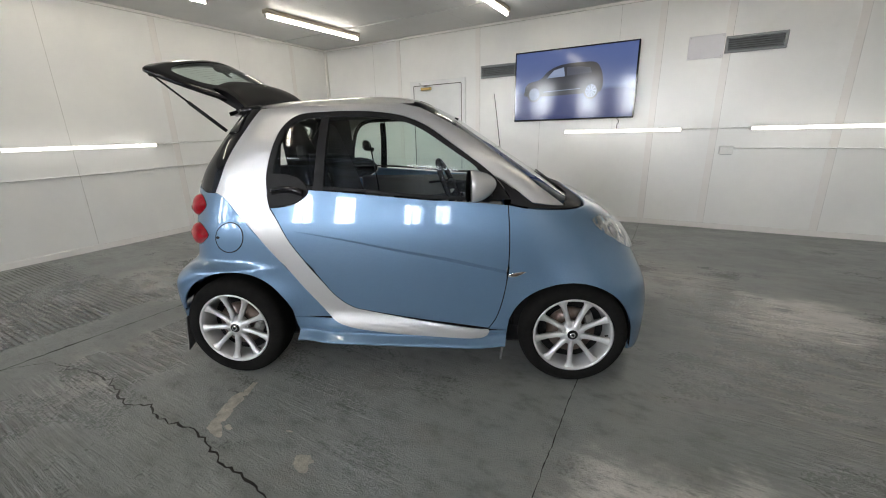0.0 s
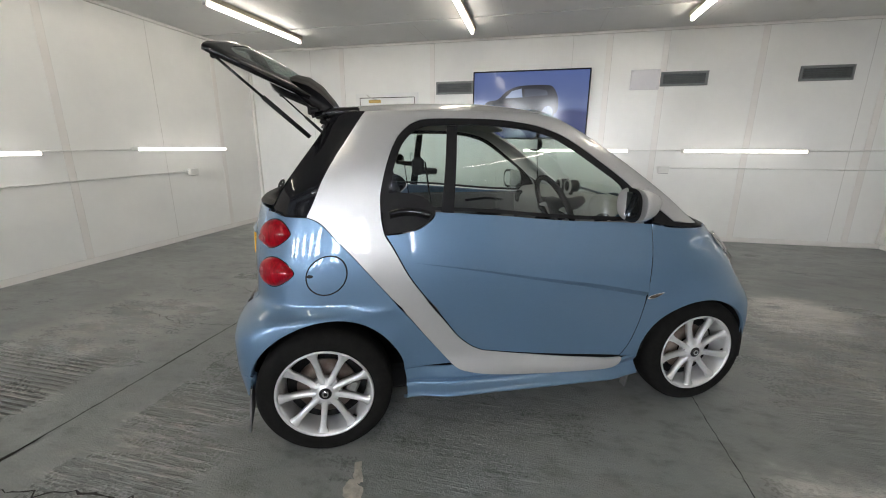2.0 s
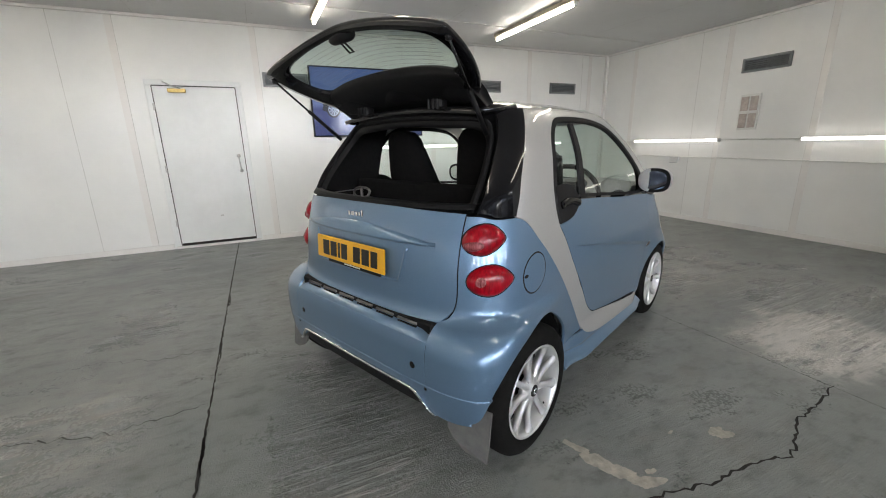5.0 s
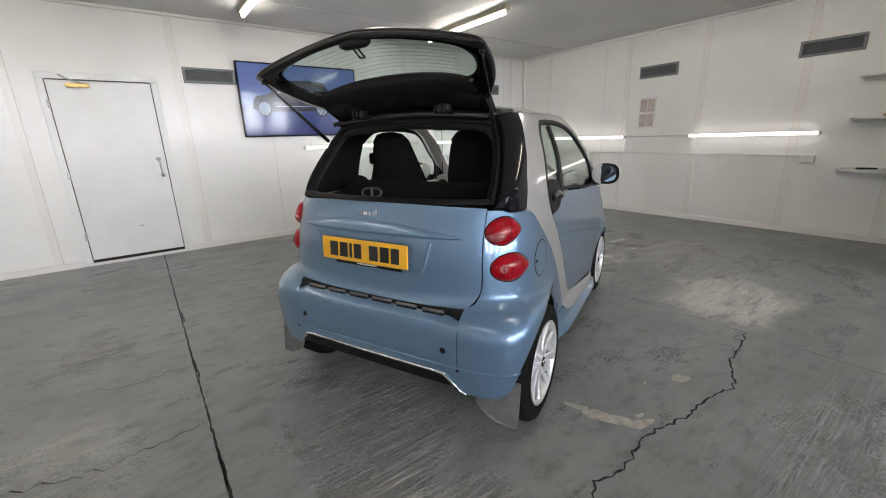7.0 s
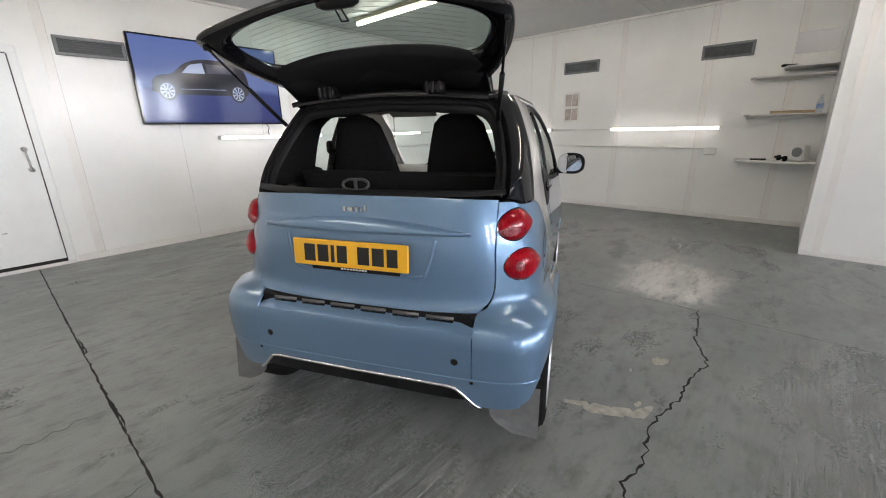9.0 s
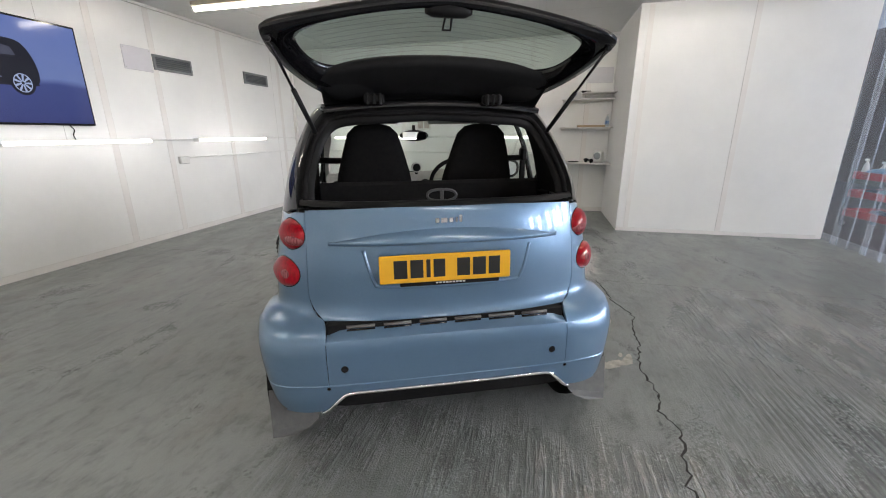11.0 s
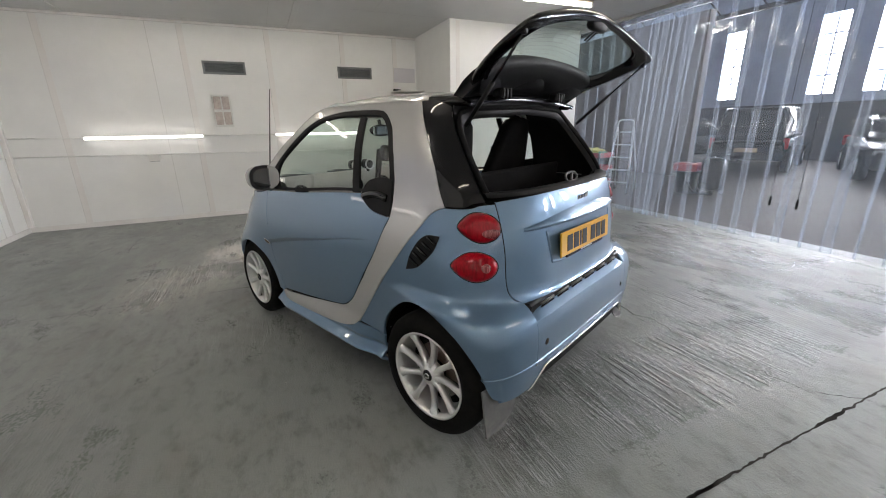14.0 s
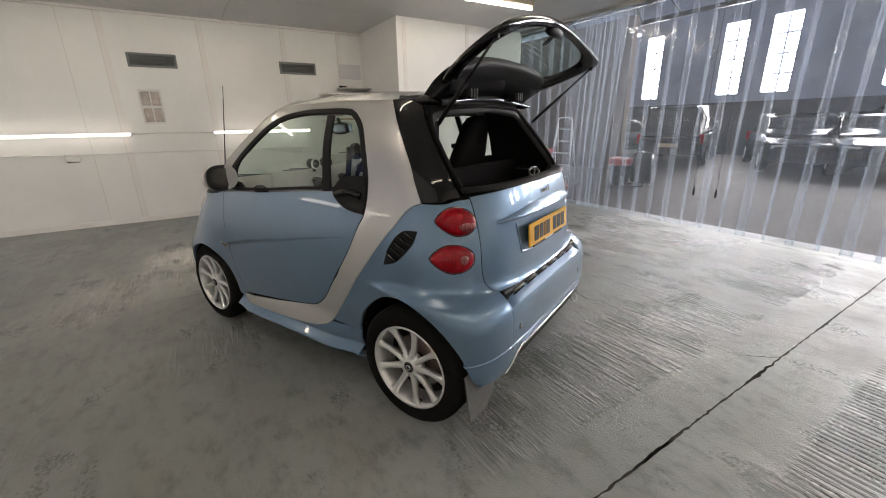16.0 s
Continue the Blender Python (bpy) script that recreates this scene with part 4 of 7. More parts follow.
    o = path([("n", 0.622, 0.884), ("n", 0.575, 0.893), ("n", 0.520, 0.884), ("n", 0.440, 0.850), ("n", 0.400, 0.805)], [("n", 0.400, 0.805), ("n", 0.415, 0.750), ("n", 0.455, 0.712), ("n", 0.505, 0.706)],
             [("n", 0.505, 0.706), ("n", 0.560, 0.735), ("n", 0.605, 0.785), ("n", 0.630, 0.835), ("n", 0.622, 0.884)])
    lamp = panel("headlamp", o, GLASS_CLEAR, car, mirror, gap=0, off=0.014, depth=0.012, grid=0.02, label="clear headlamp lens over a bright reflector")
    panel("reflector", inset(o, 0.002), CHROME, lamp, mirror, gap=0, off=0.0015, depth=0, grid=0.02, bulge=lambda s, z: 0.004 * math.sin(90 * s) * math.sin(70 * z))
    for yy, zz, r in ((0.555, 0.815, 0.036), (0.480, 0.775, 0.030)):
        s = arc_of("n", yy, zz)
        dome("bulb_bowl", s, zz, r, r, 0.010, LAMP_CLEAR, lamp, mirror, off=0.002)
    s = arc_of("x", 0.628, 0.628)
    dome("side_repeater", s, 0.628, 0.024, 0.0115, 0.006, AMBER, car, mirror, off=0.0045, label="small side indicator")
    dome("repeater_rim", s, 0.627, 0.029, 0.0160, 0.0015, CHROME, car, mirror, off=0.0035)
    # tail lamps: red lens with a paler inner bulb cover
    for z, rs, rz, cs in ((0.972, 0.082, 0.058, -1.112), (0.818, 0.092, 0.060, -1.118)):
        s = arc_of("x", cs, z)
        lamp = dome("tail_lamp", s, z, rs, rz, 0.030, RED_LENS, car, mirror, point=0.8, label="round red tail lamp with clear lens")
        dome("lamp_rim", s, z, rs + 0.0035, rz + 0.0035, 0.003, BLACK_GLOSS, lamp, mirror, point=0.8)
        if z > 0.9:
            dome("indicator_lens", s - 0.026, z - 0.020, 0.052, 0.026, 0.0318, PINK_LENS, lamp, mirror)
        else:
            dome("reverse_lens", s - 0.036, z, 0.032, 0.031, 0.0322, PINK_LENS, lamp, mirror)
    # wheel arch liners
    for cx, r, y0, y1 in ((-0.905, 0.338, 0.700, 0.42), (0.912, 0.318, 0.690, 0.42)):
        vv, ff = [], []
        for i in range(25):
            a = math.pi * i / 24
            for y in (y0, y1):
                vv.append((cx + r * math.cos(a), sg * y, 0.286 + r * math.sin(a) if 0 < i < 24 else (0.26 if cx < 0 and i else 0.22)))
        for i in range(24):
            ff.append((2 * i, 2 * i + 1, 2 * i + 3, 2 * i + 2))
        k = len(vv)
        vv.append((cx, sg * y1, 0.14))
        for i in range(24):
            ff.append((2 * i + 1, k, 2 * i + 3))
        mesh_ob("arch_liner", vv, ff, BLACK_SOFT, car)
    # mud flaps
    for x, y, z0, z1, w0, w1, lean in ((-1.254, 0.684, 0.130, 0.34, 0.104, 0.112, -0.026), (0.585, 0.690, 0.115, 0.30, 0.03, 0.045, -0.03)):
        vv, ff = [], []
        for i in range(7):
            t = i / 6
            w = w1 + (w0 - w1) * t - (0.045 * ((t - 0.6) / 0.4) ** 2 if x < 0 and t > 0.6 else 0.0)
            zz, xx = z1 + (z0 - z1) * t, x + lean * t
            for dx in (0, 0.008):
                vv += [(xx + dx, sg * (y + 0.075 * (x < 0) * 0.9 - 2 * w + 0.02), zz + (0.02 * t * t if x < 0 else 0)), (xx + dx + 0.02 * (x < 0), sg * (y + 0.075 * (x < 0) * 0.9), zz)]
        for i in range(6):
            a = 4 * i
            ff += [(a, a + 1, a + 5, a + 4), (a + 2, a + 6, a + 7, a + 3), (a, a + 4, a + 6, a + 2), (a + 1, a + 3, a + 7, a + 5)]
        ff.append((24, 25, 27, 26))
        mesh_ob("mud_flap", vv, ff, FLAP, car)
    # door mirror
    m = part("mirror", mirror_bm(sg), SILVER, car, "silver door mirror on a black foot", smooth=True)
    box("mirror_foot", (0.06, 0.11, 0.04), (0.475, sg * 0.735, 1.025), BLACK_TRIM, m, 0.014)
    for nm, ry, rz, x, mt in (("mirror_surround", 0.092, 0.073, 0.394, BLACK_TRIM), ("mirror_glass", 0.072, 0.055, 0.3915, MIRROR)):
        bm = bmesh.new()
        bmesh.ops.create_circle(bm, cap_ends=True, radius=1.0, segments=32)
        for q in bm.verts:
            e = (abs(q.co.x) ** 2.6 + abs(q.co.y) ** 2.6) ** (-1 / 2.6)
            q.co = Vector((q.co.x * e * ry, q.co.y * e * rz, 0))
        bmesh.ops.transform(bm, matrix=pose(x, sg * 0.790, 1.082, 90, 0, -90 + sg * 6), verts=bm.verts)
        part(nm, bm, mt, m)
    return quarter, wing, door


def mirror_bm(sg):
    """A rounded shell, flat towards the rear, deepest on the outer side."""
    bm = bmesh.new()
    bmesh.ops.create_uvsphere(bm, u_segments=32, v_segments=20, radius=1.0)
    for v in bm.verts:
        c = v.co.copy()
        e = (abs(c.y) ** 2.5 + abs(c.z) ** 2.5 + 1e-9) ** (-1 / 2.5) * math.hypot(c.y, c.z)
        x = c.x * (0.115 if c.x > 0 else 0.004)
        dy, dz = c.y * e * 0.092, c.z * e * 0.073
        v.co = Vector((0.402 + x + dy * sg * 0.12 + 0.45 * dz * max(0.0, c.x), sg * 0.790 + dy, 1.082 + dz - x * 0.08))
    return bm


sides = [side_of_car(False), side_of_car(True)]

for run in ([("t", 0.5535, 1.066), ("t", 0.5535, 0.90), ("t", 0.5575, 0.742), ("t", 0.544, 0.678)], [("t", 0.4945, 0.575), ("t", 0.4945, 0.49), ("t", 0.4945, 0.40)]):
    for sg in (1, -1):
        ln = smooth_line([(sg * arc_of(*q), q[2]) for q in run], 5)
        sweep("tail_seal", [skin(s, z) - skin_normal(s, z) * 0.006 for s, z in ln], 0.0032, BLACK_SOFT, car, 6)
# fuel flap on the right wing, air intake on the left one
s0 = arc_of("x", -0.898, 0.808)
dome("flap_gap", s0, 0.808, 0.0842, 0.0842, 0.0004, BLACK_TRIM, sides[0][0], off=0.0006)
dome("fuel_flap", s0, 0.808, 0.078, 0.078, 0.002, BLUE, sides[0][0], off=0.0016, label="round blue fuel flap")
dome("flap_notch", s0 - 0.066, 0.808, 0.013, 0.007, 0.001, BLACK_TRIM, sides[0][0], off=0.004)
o = path([(-0.785, 0.755), (-0.81, 0.83), (-0.855, 0.895)], [(-0.855, 0.895), (-0.90, 0.925), (-0.966, 0.928)], [(-0.966, 0.928), (-0.945, 0.868), (-0.90, 0.815)], [(-0.90, 0.815), (-0.85, 0.775), (-0.785, 0.755)])
intake = panel("air_intake", o, BLACK_TRIM, sides[1][0], True, gap=0, off=0.002, depth=0.02, label="black louvred air intake")
for k in range(5):
    t = k / 4
    x, z = -0.835 - 0.095 * t, 0.80 + 0.105 * t
    s = arc_of("x", x, z)
    a, b = arc_of("x", x + 0.026, z + 0.014), arc_of("x", x - 0.026, z - 0.014)
    pts = [skin(q, zz) + skin_normal(q, zz) * 0.006 for q, zz in ((a, z + 0.014), (s, z), (b, z - 0.014))]
    sweep("slat", [(p[0], -p[1], p[2]) for p in pts], 0.006, BLACK_GLOSS, intake, 6)

# ---- tailgate, bumper, valance (one piece across the tail) ----
both = lambda run: [(k, -v, z) for k, v, z in run[::-1]]
edge = [("t", 0.5545, 1.068), ("t", 0.5545, 0.90), ("t", 0.5585, 0.745), ("t", 0.54, 0.682), ("t", 0.505, 0.648)]
top_r = [("t", 0.0, 1.088), ("t", 0.3, 1.084), ("t", 0.50, 1.074), ("t", 0.5545, 1.068)]
low_l = [("t", 0.505, 0.648), ("t", 0.3, 0.642), ("t", 0.0, 0.640)]
o = path(both(top_r)[:-1] + top_r, edge, low_l[:-1] + both(low_l), both(edge))
tailgate = panel("tailgate", o, BLUE, car, gap=0.0022, grid=0.026, label="light blue tailgate below the open glass")
mid = [("t", 0.4955, 0.402), ("t", 0.4955, 0.50), ("t", 0.4955, 0.572)]
o = path([("t", -0.4955, 0.402), ("t", 0.0, 0.400), ("t", 0.4955, 0.402)], mid, [("t", 0.4955, 0.572), ("t", 0.48, 0.584), ("t", 0.0, 0.590), ("t", -0.48, 0.584), ("t", -0.4955, 0.572)], both(mid))
bumper = panel("rear_bumper", o, BLUE, car, gap=0.0010, depth=0.05, grid=0.024, label="light blue rear bumper with parking sensors")
lower_r = [("t", 0.0, 0.363), ("t", 0.30, 0.365), ("t", 0.415, 0.362), ("t", 0.455, 0.338), ("t", 0.52, 0.275), ("t", 0.60, 0.262), ("t", 0.68, 0.266), (-1.272, 0.274), (-1.250, 0.302), (-1.228, 0.388)]
lower_s = [(arc_of(*(q if len(q) == 3 else ("x", *q))), q[-1]) for q in lower_r]
line_r = smooth_line(lower_s, 6)
seam_s = [(arc_of("x", -1.228, 0.388), 0.388), (arc_of("t", 0.66, 0.394), 0.394), (arc_of("t", 0.497, 0.397), 0.397), (0.0, 0.397)]
up = smooth_line(seam_s, 6)
o = line_r + up[1:] + [(-s, z) for s, z in up[::-1][1:]] + [(-s, z) for s, z in line_r[::-1][1:-1]]
valance = panel("valance", o, BLUE, car, gap=0.0015, depth=0.04, grid=0.022, label="light blue lower valance")
chrome = [(s, z) for s, z in line_r if abs(s) < arc_of("t", 0.535, 0.27)]
pts = [skin(s, z - 0.004) + skin_normal(s, z) * 0.004 for s, z in [(-s, z) for s, z in chrome[::-1]] + chrome[1:]]
sweep("chrome_strip", pts, 0.0072, CHROME, valance, 8, label="bright chrome strip under the bumper")
dv, df = [], []
for i, (s, z) in enumerate([(-s, z) for s, z in chrome[::-1]] + chrome[1:]):
    p = skin(s, z)
    dv += [p + np.array((0.03, 0, 0.005)), np.array((p[0] + 0.02, p[1] * 0.99, min(z - 0.01, 0.285))), np.array((p[0] + 0.10, p[1] * 0.96, 0.235))]
for i in range(2 * len(chrome) - 2):
    for k in (0, 1):
        df.append((3 * i + k, 3 * i + k + 1, 3 * i + k + 4, 3 * i + k + 3))
mesh_ob("diffuser", dv, df, BLACK_TRIM, car, True)
for y, z, r in ((0.43, 0.470, 0.0150), (-0.43, 0.470, 0.0150), (0.497, 0.386, 0.008), (-0.497, 0.386, 0.008)):
    s = arc_of("t", -y, z)
    dome("parking_sensor", s, z, r, r, 0.002, BLACK_GLOSS, bumper, off=0.0012, segs=20, rings=4)
    dome("sensor_rim", s, z, r * 1.22, r * 1.22, 0.001, BLUE, bumper, off=0.0008, segs=20, rings=4)
# engine air slot between tailgate and bumper
slot = box("air_slot", (0.10, 0.99, 0.075), (-1.232, 0, 0.607), BLACK_TRIM, car, 0.01, label="black slot with slats above the bumper")
for k in range(6):
    y = -0.36 + 0.144 * k
    sweep("slot_bar", [(-1.287, y - 0.055, 0.628), (-1.289, y + 0.055, 0.628)], 0.006, GREY_TRIM, slot, 6)
    sweep("slot_bar", [(-1.288, y - 0.055, 0.614), (-1.290, y + 0.055, 0.614)], 0.004, BLACK_GLOSS, slot, 6)
# bumper shelf: the bumper's top turned in under the tailgate
sv, sf = [], []
for i in range(41):
    y = -0.494 + 0.988 * i / 40
    e = max(0.0, (abs(y) - 0.44) / 0.054)
    s = arc_of("t", -y, 0.584)
    p = skin(s, 0.584 - 0.012 * e)
    sv += [p + np.array((0, 0, -0.001)), p + np.array((0.012, 0, 0.013)), p + np.array((0.042, 0, 0.033 - 0.01 * e))]
for i in range(40):
    for k in (0, 1):
        sf.append((3 * i + k, 3 * i + k + 1, 3 * i + k + 4, 3 * i + k + 3))
mesh_ob("bumper_shelf", sv, sf, BLUE, bumper, True)

# grab ridge over the plate
v, f = [], []
for i in range(41):
    y = -0.465 + 0.93 * i / 40
    e = 1 - (y / 0.465) ** 2
    zb = 0.944
    zt = zb + 0.006 + 0.052 * e
    pro = 0.004 + 0.024 * e ** 0.7
    for z, off in ((zt, 0.0004), (zb + 0.012, pro), (zb + 0.002, pro - 0.001), (zb - 0.004, 0.0004)):
        s = arc_of("t", -y, z)
        v.append(skin(s, z) + skin_normal(s, z) * off)
for i in range(40):
    for k in range(3):
        f.append((4 * i + k, 4 * i + k + 1, 4 * i + k + 5, 4 * i + k + 4))
mesh_ob("grab_ridge", v, f, BLUE, tailgate, True)
# raised border round the number plate
rim = [("t", 0.335, 0.925), ("t", 0.30, 0.80), ("t", 0.255, 0.775), ("t", 0.0, 0.768)]
ln = smooth_line([(arc_of(*q), q[2]) for q in rim], 6)
ln = ln + [(-s, z) for s, z in ln[::-1][1:]]
sweep("plate_border", [skin(s, z) + skin_normal(s, z) * -0.003 for s, z in ln], 0.008, BLUE, tailgate, 8)
plate = box("number_plate", (0.010, 0.520, 0.111), (-1.290, 0.018, 0.853), PLATE, tailgate, 0.004, rot=(0, 4, 0), label="yellow number plate with dark bars")
y = 0.223
for w in (0.052, 0.050, 0.016, 0.046, None, 0.052, 0.052, 0.046):
    if w is None:
        y -= 0.035
        continue
    box("plate_bar", (0.003, w, 0.072), (-1.2955, y - w / 2, 0.853), PLATE_DARK, plate, 0.001, rot=(0, 4, 0))
    y -= w + 0.012
box("plate_holder", (0.012, 0.40, 0.022), (-1.283, 0.0, 0.790), BLACK_TRIM, tailgate, 0.003)
for k in range(9):
    w = 0.010
    box("holder_mark", (0.002, w, 0.006), (-1.2897, 0.055 - k * 0.0135, 0.790), PLASTIC_WHITE, tailgate, 0)
# maker's mark: plain bright bars
for y, w, h in ((0.045, 0.016, 0.020), (0.018, 0.026, 0.020), (-0.010, 0.016, 0.020), (-0.031, 0.009, 0.020), (-0.048, 0.012, 0.030)):
    s = arc_of("t", -y, 1.03)
    p = skin(s, 1.030 + (h - 0.02) / 2)
    box("maker_mark", (0.005, w, h), (p[0] - 0.001, p[1], p[2]), CHROME, tailgate, 0.002)

# ---- roof, windscreen ----
ROOF = [(-0.98, 1.492), (-0.86, 1.506), (-0.72, 1.521), (-0.5, 1.535), (-0.2, 1.539), (-0.02, 1.528), (0.08, 1.508), (0.14, 1.484)]
v, f = [], []
NX, NY = 30, 24
for i in range(NX + 1):
    x = -0.80 + (0.10 + 0.80) * i / NX
    zc = lerp(x, ROOF)
    ze = min(zc, 1.470)
    ye = half_width(x, ze) + 0.004 - 0.06 * step(-0.62, -0.85, x)
    for k in range(NY + 1):
        q = -1 + 2 * k / NY
        v.append((x, ye * q, zc - (zc - ze) * abs(q) ** 3.2))
for i in range(NX):
    for k in range(NY):
        a = i * (NY + 1) + k
        f.append((a, a + NY + 1, a + NY + 2, a + 1))
roof = mesh_ob("roof", v, f, SILVER, car, True)
tagged(roof, "silver roof skin")
mesh_ob("headlining", [(p[0], p[1] * 0.97, p[2] - 0.035) for p in v], f, LINER, car, True)
v, f = [], []
for i in range(19):
    z = 0.985 + (1.500 - 0.985) * i / 18
    for k in range(25):
        q = -1 + 2 * k / 24
        yw = half_width(lerp(z, NOSE) - 0.1, z) * (0.93 if z > 1.05 else 0.95) * q
        nf, cf, xf = lerp(z, NOSE_POWER), lerp(z, NOSE_CORNER), lerp(z, NOSE)
        w = half_width(xf - 0.1, z)
        v.append((cf + (xf - cf) * max(0, 1 - abs(yw / w) ** nf) ** (1 / nf) - 0.004, yw, z))
for i in range(18):
    for k in range(24):
        a = i * 25 + k
        f.append((a, a + 25, a + 26, a + 1))
ws = mesh_ob("windscreen", v, f, GLASS, car, True)
ws.visible_shadow = False
tagged(ws, "clear windscreen glass")
for y0, y1 in ((0.05, 0.52), (-0.42, 0.08)):
    sweep("wiper_arm", [(0.905, y0, 0.990), (0.876, (y0 + y1) / 2, 1.012), (0.852, y1, 1.030)], 0.0055, BLACK_TRIM, car, 6)
    sweep("wiper_blade", [(0.893, y0 + 0.03, 1.003), (0.843, y1 - 0.05, 1.038)], 0.0045, BLACK_TRIM, car, 6)
sweep("aerial", [(0.605, 0.672, 0.985), (0.570, 0.650, 1.25), (0.526, 0.622, 1.596)], [0.005, 0.0035, 0.002], BLACK_TRIM, car, 6, label="thin black aerial")

# ---- rear opening ----
open_o = [("t", 0.582, 1.072), ("t", 0.586, 1.161), ("t", 0.550, 1.318), ("t", 0.503, 1.42), ("t", 0.455, 1.455), ("t", 0.3, 1.470), ("t", 0.0, 1.474)]
open_i = [("t", 0.550, 1.088), ("t", 0.553, 1.17), ("t", 0.522, 1.315), ("t", 0.480, 1.392), ("t", 0.415, 1.424), ("t", 0.28, 1.432), ("t", 0.0, 1.446)]
A = smooth_line([(arc_of(*q), q[2]) for q in open_o], 6)
B = smooth_line([(arc_of(*q), q[2]) for q in open_i], 6)
A, B = A + [(-s, z) for s, z in A[::-1][1:]], B + [(-s, z) for s, z in B[::-1][1:]]
v, f, n = [], [], len(A)
for (s, z), (u, w) in zip(A, B):
    n0, n1 = skin_normal(s, z), skin_normal(u, w)
    v += [skin(s, z), skin(s, z) - n0 * 0.03, skin(u, w) - n1 * 0.032, skin(u, w) - n1 * 0.06]
for i in range(n - 1):
    for k in range(3):
        f.append((4 * i + k, 4 * i + 4 + k, 4 * i + 5 + k, 4 * i + 1 + k))
mesh_ob("opening_frame", v, f, BLACK_TRIM, car, True)
C = [((a[0] * 0.45 + b[0] * 0.55), (a[1] * 0.45 + b[1] * 0.55)) for a, b in zip(A, B)]
sweep("rubber_seal", [skin(s, z) - skin_normal(s, z) * 0.022 for s, z in C], 0.011, BLACK_SOFT, car, 8)
low = [(arc_of("t", y, 1.080), 1.080) for y in np.linspace(-0.575, 0.575, 25)]
v, f = [], []
for s, z in low:
    nn = skin_normal(s, z)
    p = skin(s, z)
    v += [p + nn * 0.001 + np.array((0, 0, 0.004)), p + np.array((0.015, 0, 0.022)), p + np.array((0.06, 0, 0.020)), p + np.array((0.085, 0, -0.02))]
for i in range(24):
    for k in range(3):
        f.append((4 * i + k, 4 * i + k + 1, 4 * i + k + 5, 4 * i + k + 4))
mesh_ob("loading_edge", v, f, BLACK_TRIM, car, True)
for sg in (1, -1):
    sweep("roof_end", [(-0.74, sg * 0.50, 1.468), (-0.86, sg * 0.47, 1.462), (-0.925, sg * 0.44, 1.452)], [0.02, 0.022, 0.016], BLACK_GLOSS, car, 8)
v, f = [], []
for k in range(25):
    y = -0.47 + 0.94 * k / 24
    d = 0.030 * (y / 0.47) ** 2
    v += [(-0.79, y, 1.512 - d), (-0.88, y, 1.503 - d), (-0.945, y, 1.488 - d), (-0.940, y, 1.468 - d)]
for k in range(24):
    for q in range(3):
        f.append((4 * k + q, 4 * k + q + 4, 4 * k + q + 5, 4 * k + q + 1))
mesh_ob("roof_rear_edge", v, f, BLACK_GLOSS, car, True)

# ---- the open glass hatch, standing up from its hinge line ----
hatch = new("glass_hatch")
hatch.parent = car
hatch.empty_display_size = 0.1
tagged(hatch, "raised rear glass hatch in a black frame")


def hatch_at(u, v, off=0.0):
    """A point of the raised hatch: u across (-1 to 1), v from the hinge edge (0) to the far edge (1)."""
    def base(u, v):
        a = abs(u) ** 1.6
        near = np.array((-0.851, 0.394 * u, 1.495 + 0.020 * (1 - u * u)))
        far = np.array((-1.272 - 0.034 * a, 0.612 * u, 1.797 - 0.108 * a))
        p = near + (far - near) * v
        p[1] += math.copysign(0.066 * 4 * v * (1 - v) * u * u, u)
        return p + np.array((0.35, 0, 0.6)) * (0.045 * 4 * v * (1 - v) * (1 - u * u))
    p = base(u, v)
    n = np.cross(base(u + 0.01, v) - base(u - 0.01, v), base(u, v + 0.01) - base(u, v - 0.01))
    n = n / np.linalg.norm(n)
    if n[2] < 0:
        n = -n
    return p + n * off, n


VC = 0.64


def on_rim(k):
    a = 2 * math.pi * k
    c, s_ = math.cos(a), math.sin(a)
    q = 18.0 if s_ > 0 else 8.0
    r = (abs(c) ** q + abs(s_) ** q) ** (-1 / q)
    return c * r, (VC + s_ * r * (1 - VC)) if s_ > 0 else (VC + s_ * r * VC)


def on_glass(k):
    a = 2 * math.pi * k
    c, s_ = math.cos(a), math.sin(a)
    q = 4.2
    r = (abs(c) ** q + abs(s_) ** q) ** (-1 / q)
    v = VC + s_ * r * (0.285 if s_ > 0 else 0.28)
    return c * r * (0.865 - 0.10 * max(0, VC - v)), v - 0.03 * (1 - abs(c * r)) * (s_ < 0)


NR_ = 160
v, f = [], []
for i in range(NR_):
    (u0, v0), (u1, v1) = on_rim(i / NR_), on_glass(i / NR_)
    um, vm = (u0 + u1) / 2, (v0 + v1) / 2
    for u, w, off in ((u1, v1, 0.0), (um, vm, 0.002), (u0 * 0.985, VC + (v0 - VC) * 0.985, 0.001), (u0, v0, -0.006), (u0, v0, -0.020), (um, vm, -0.036), (u1 * 1.02, VC + (v1 - VC) * 1.02, -0.020), (u1, v1, -0.004)):
        v.append(hatch_at(u, w, off)[0])
for i in range(NR_):
    a, b = 8 * i, 8 * ((i + 1) % NR_)
    for k in range(7):
        f.append((a + k, a + k + 1, b + k + 1, b + k))
mesh_ob("hatch_frame", v, f, BLACK_GLOSS, hatch, True)
ol = [on_glass(i / 90) for i in range(90)]
gv, gf, gn = sheet(ol, 0.08, lambda u, w: hatch_at(u, w, -0.002), depth=0)
gl = mesh_ob("hatch_glass", gv, gf, GLASS_REAR, hatch, True, gn)
gl.visible_shadow = False
tagged(gl, "green tinted heated rear glass")
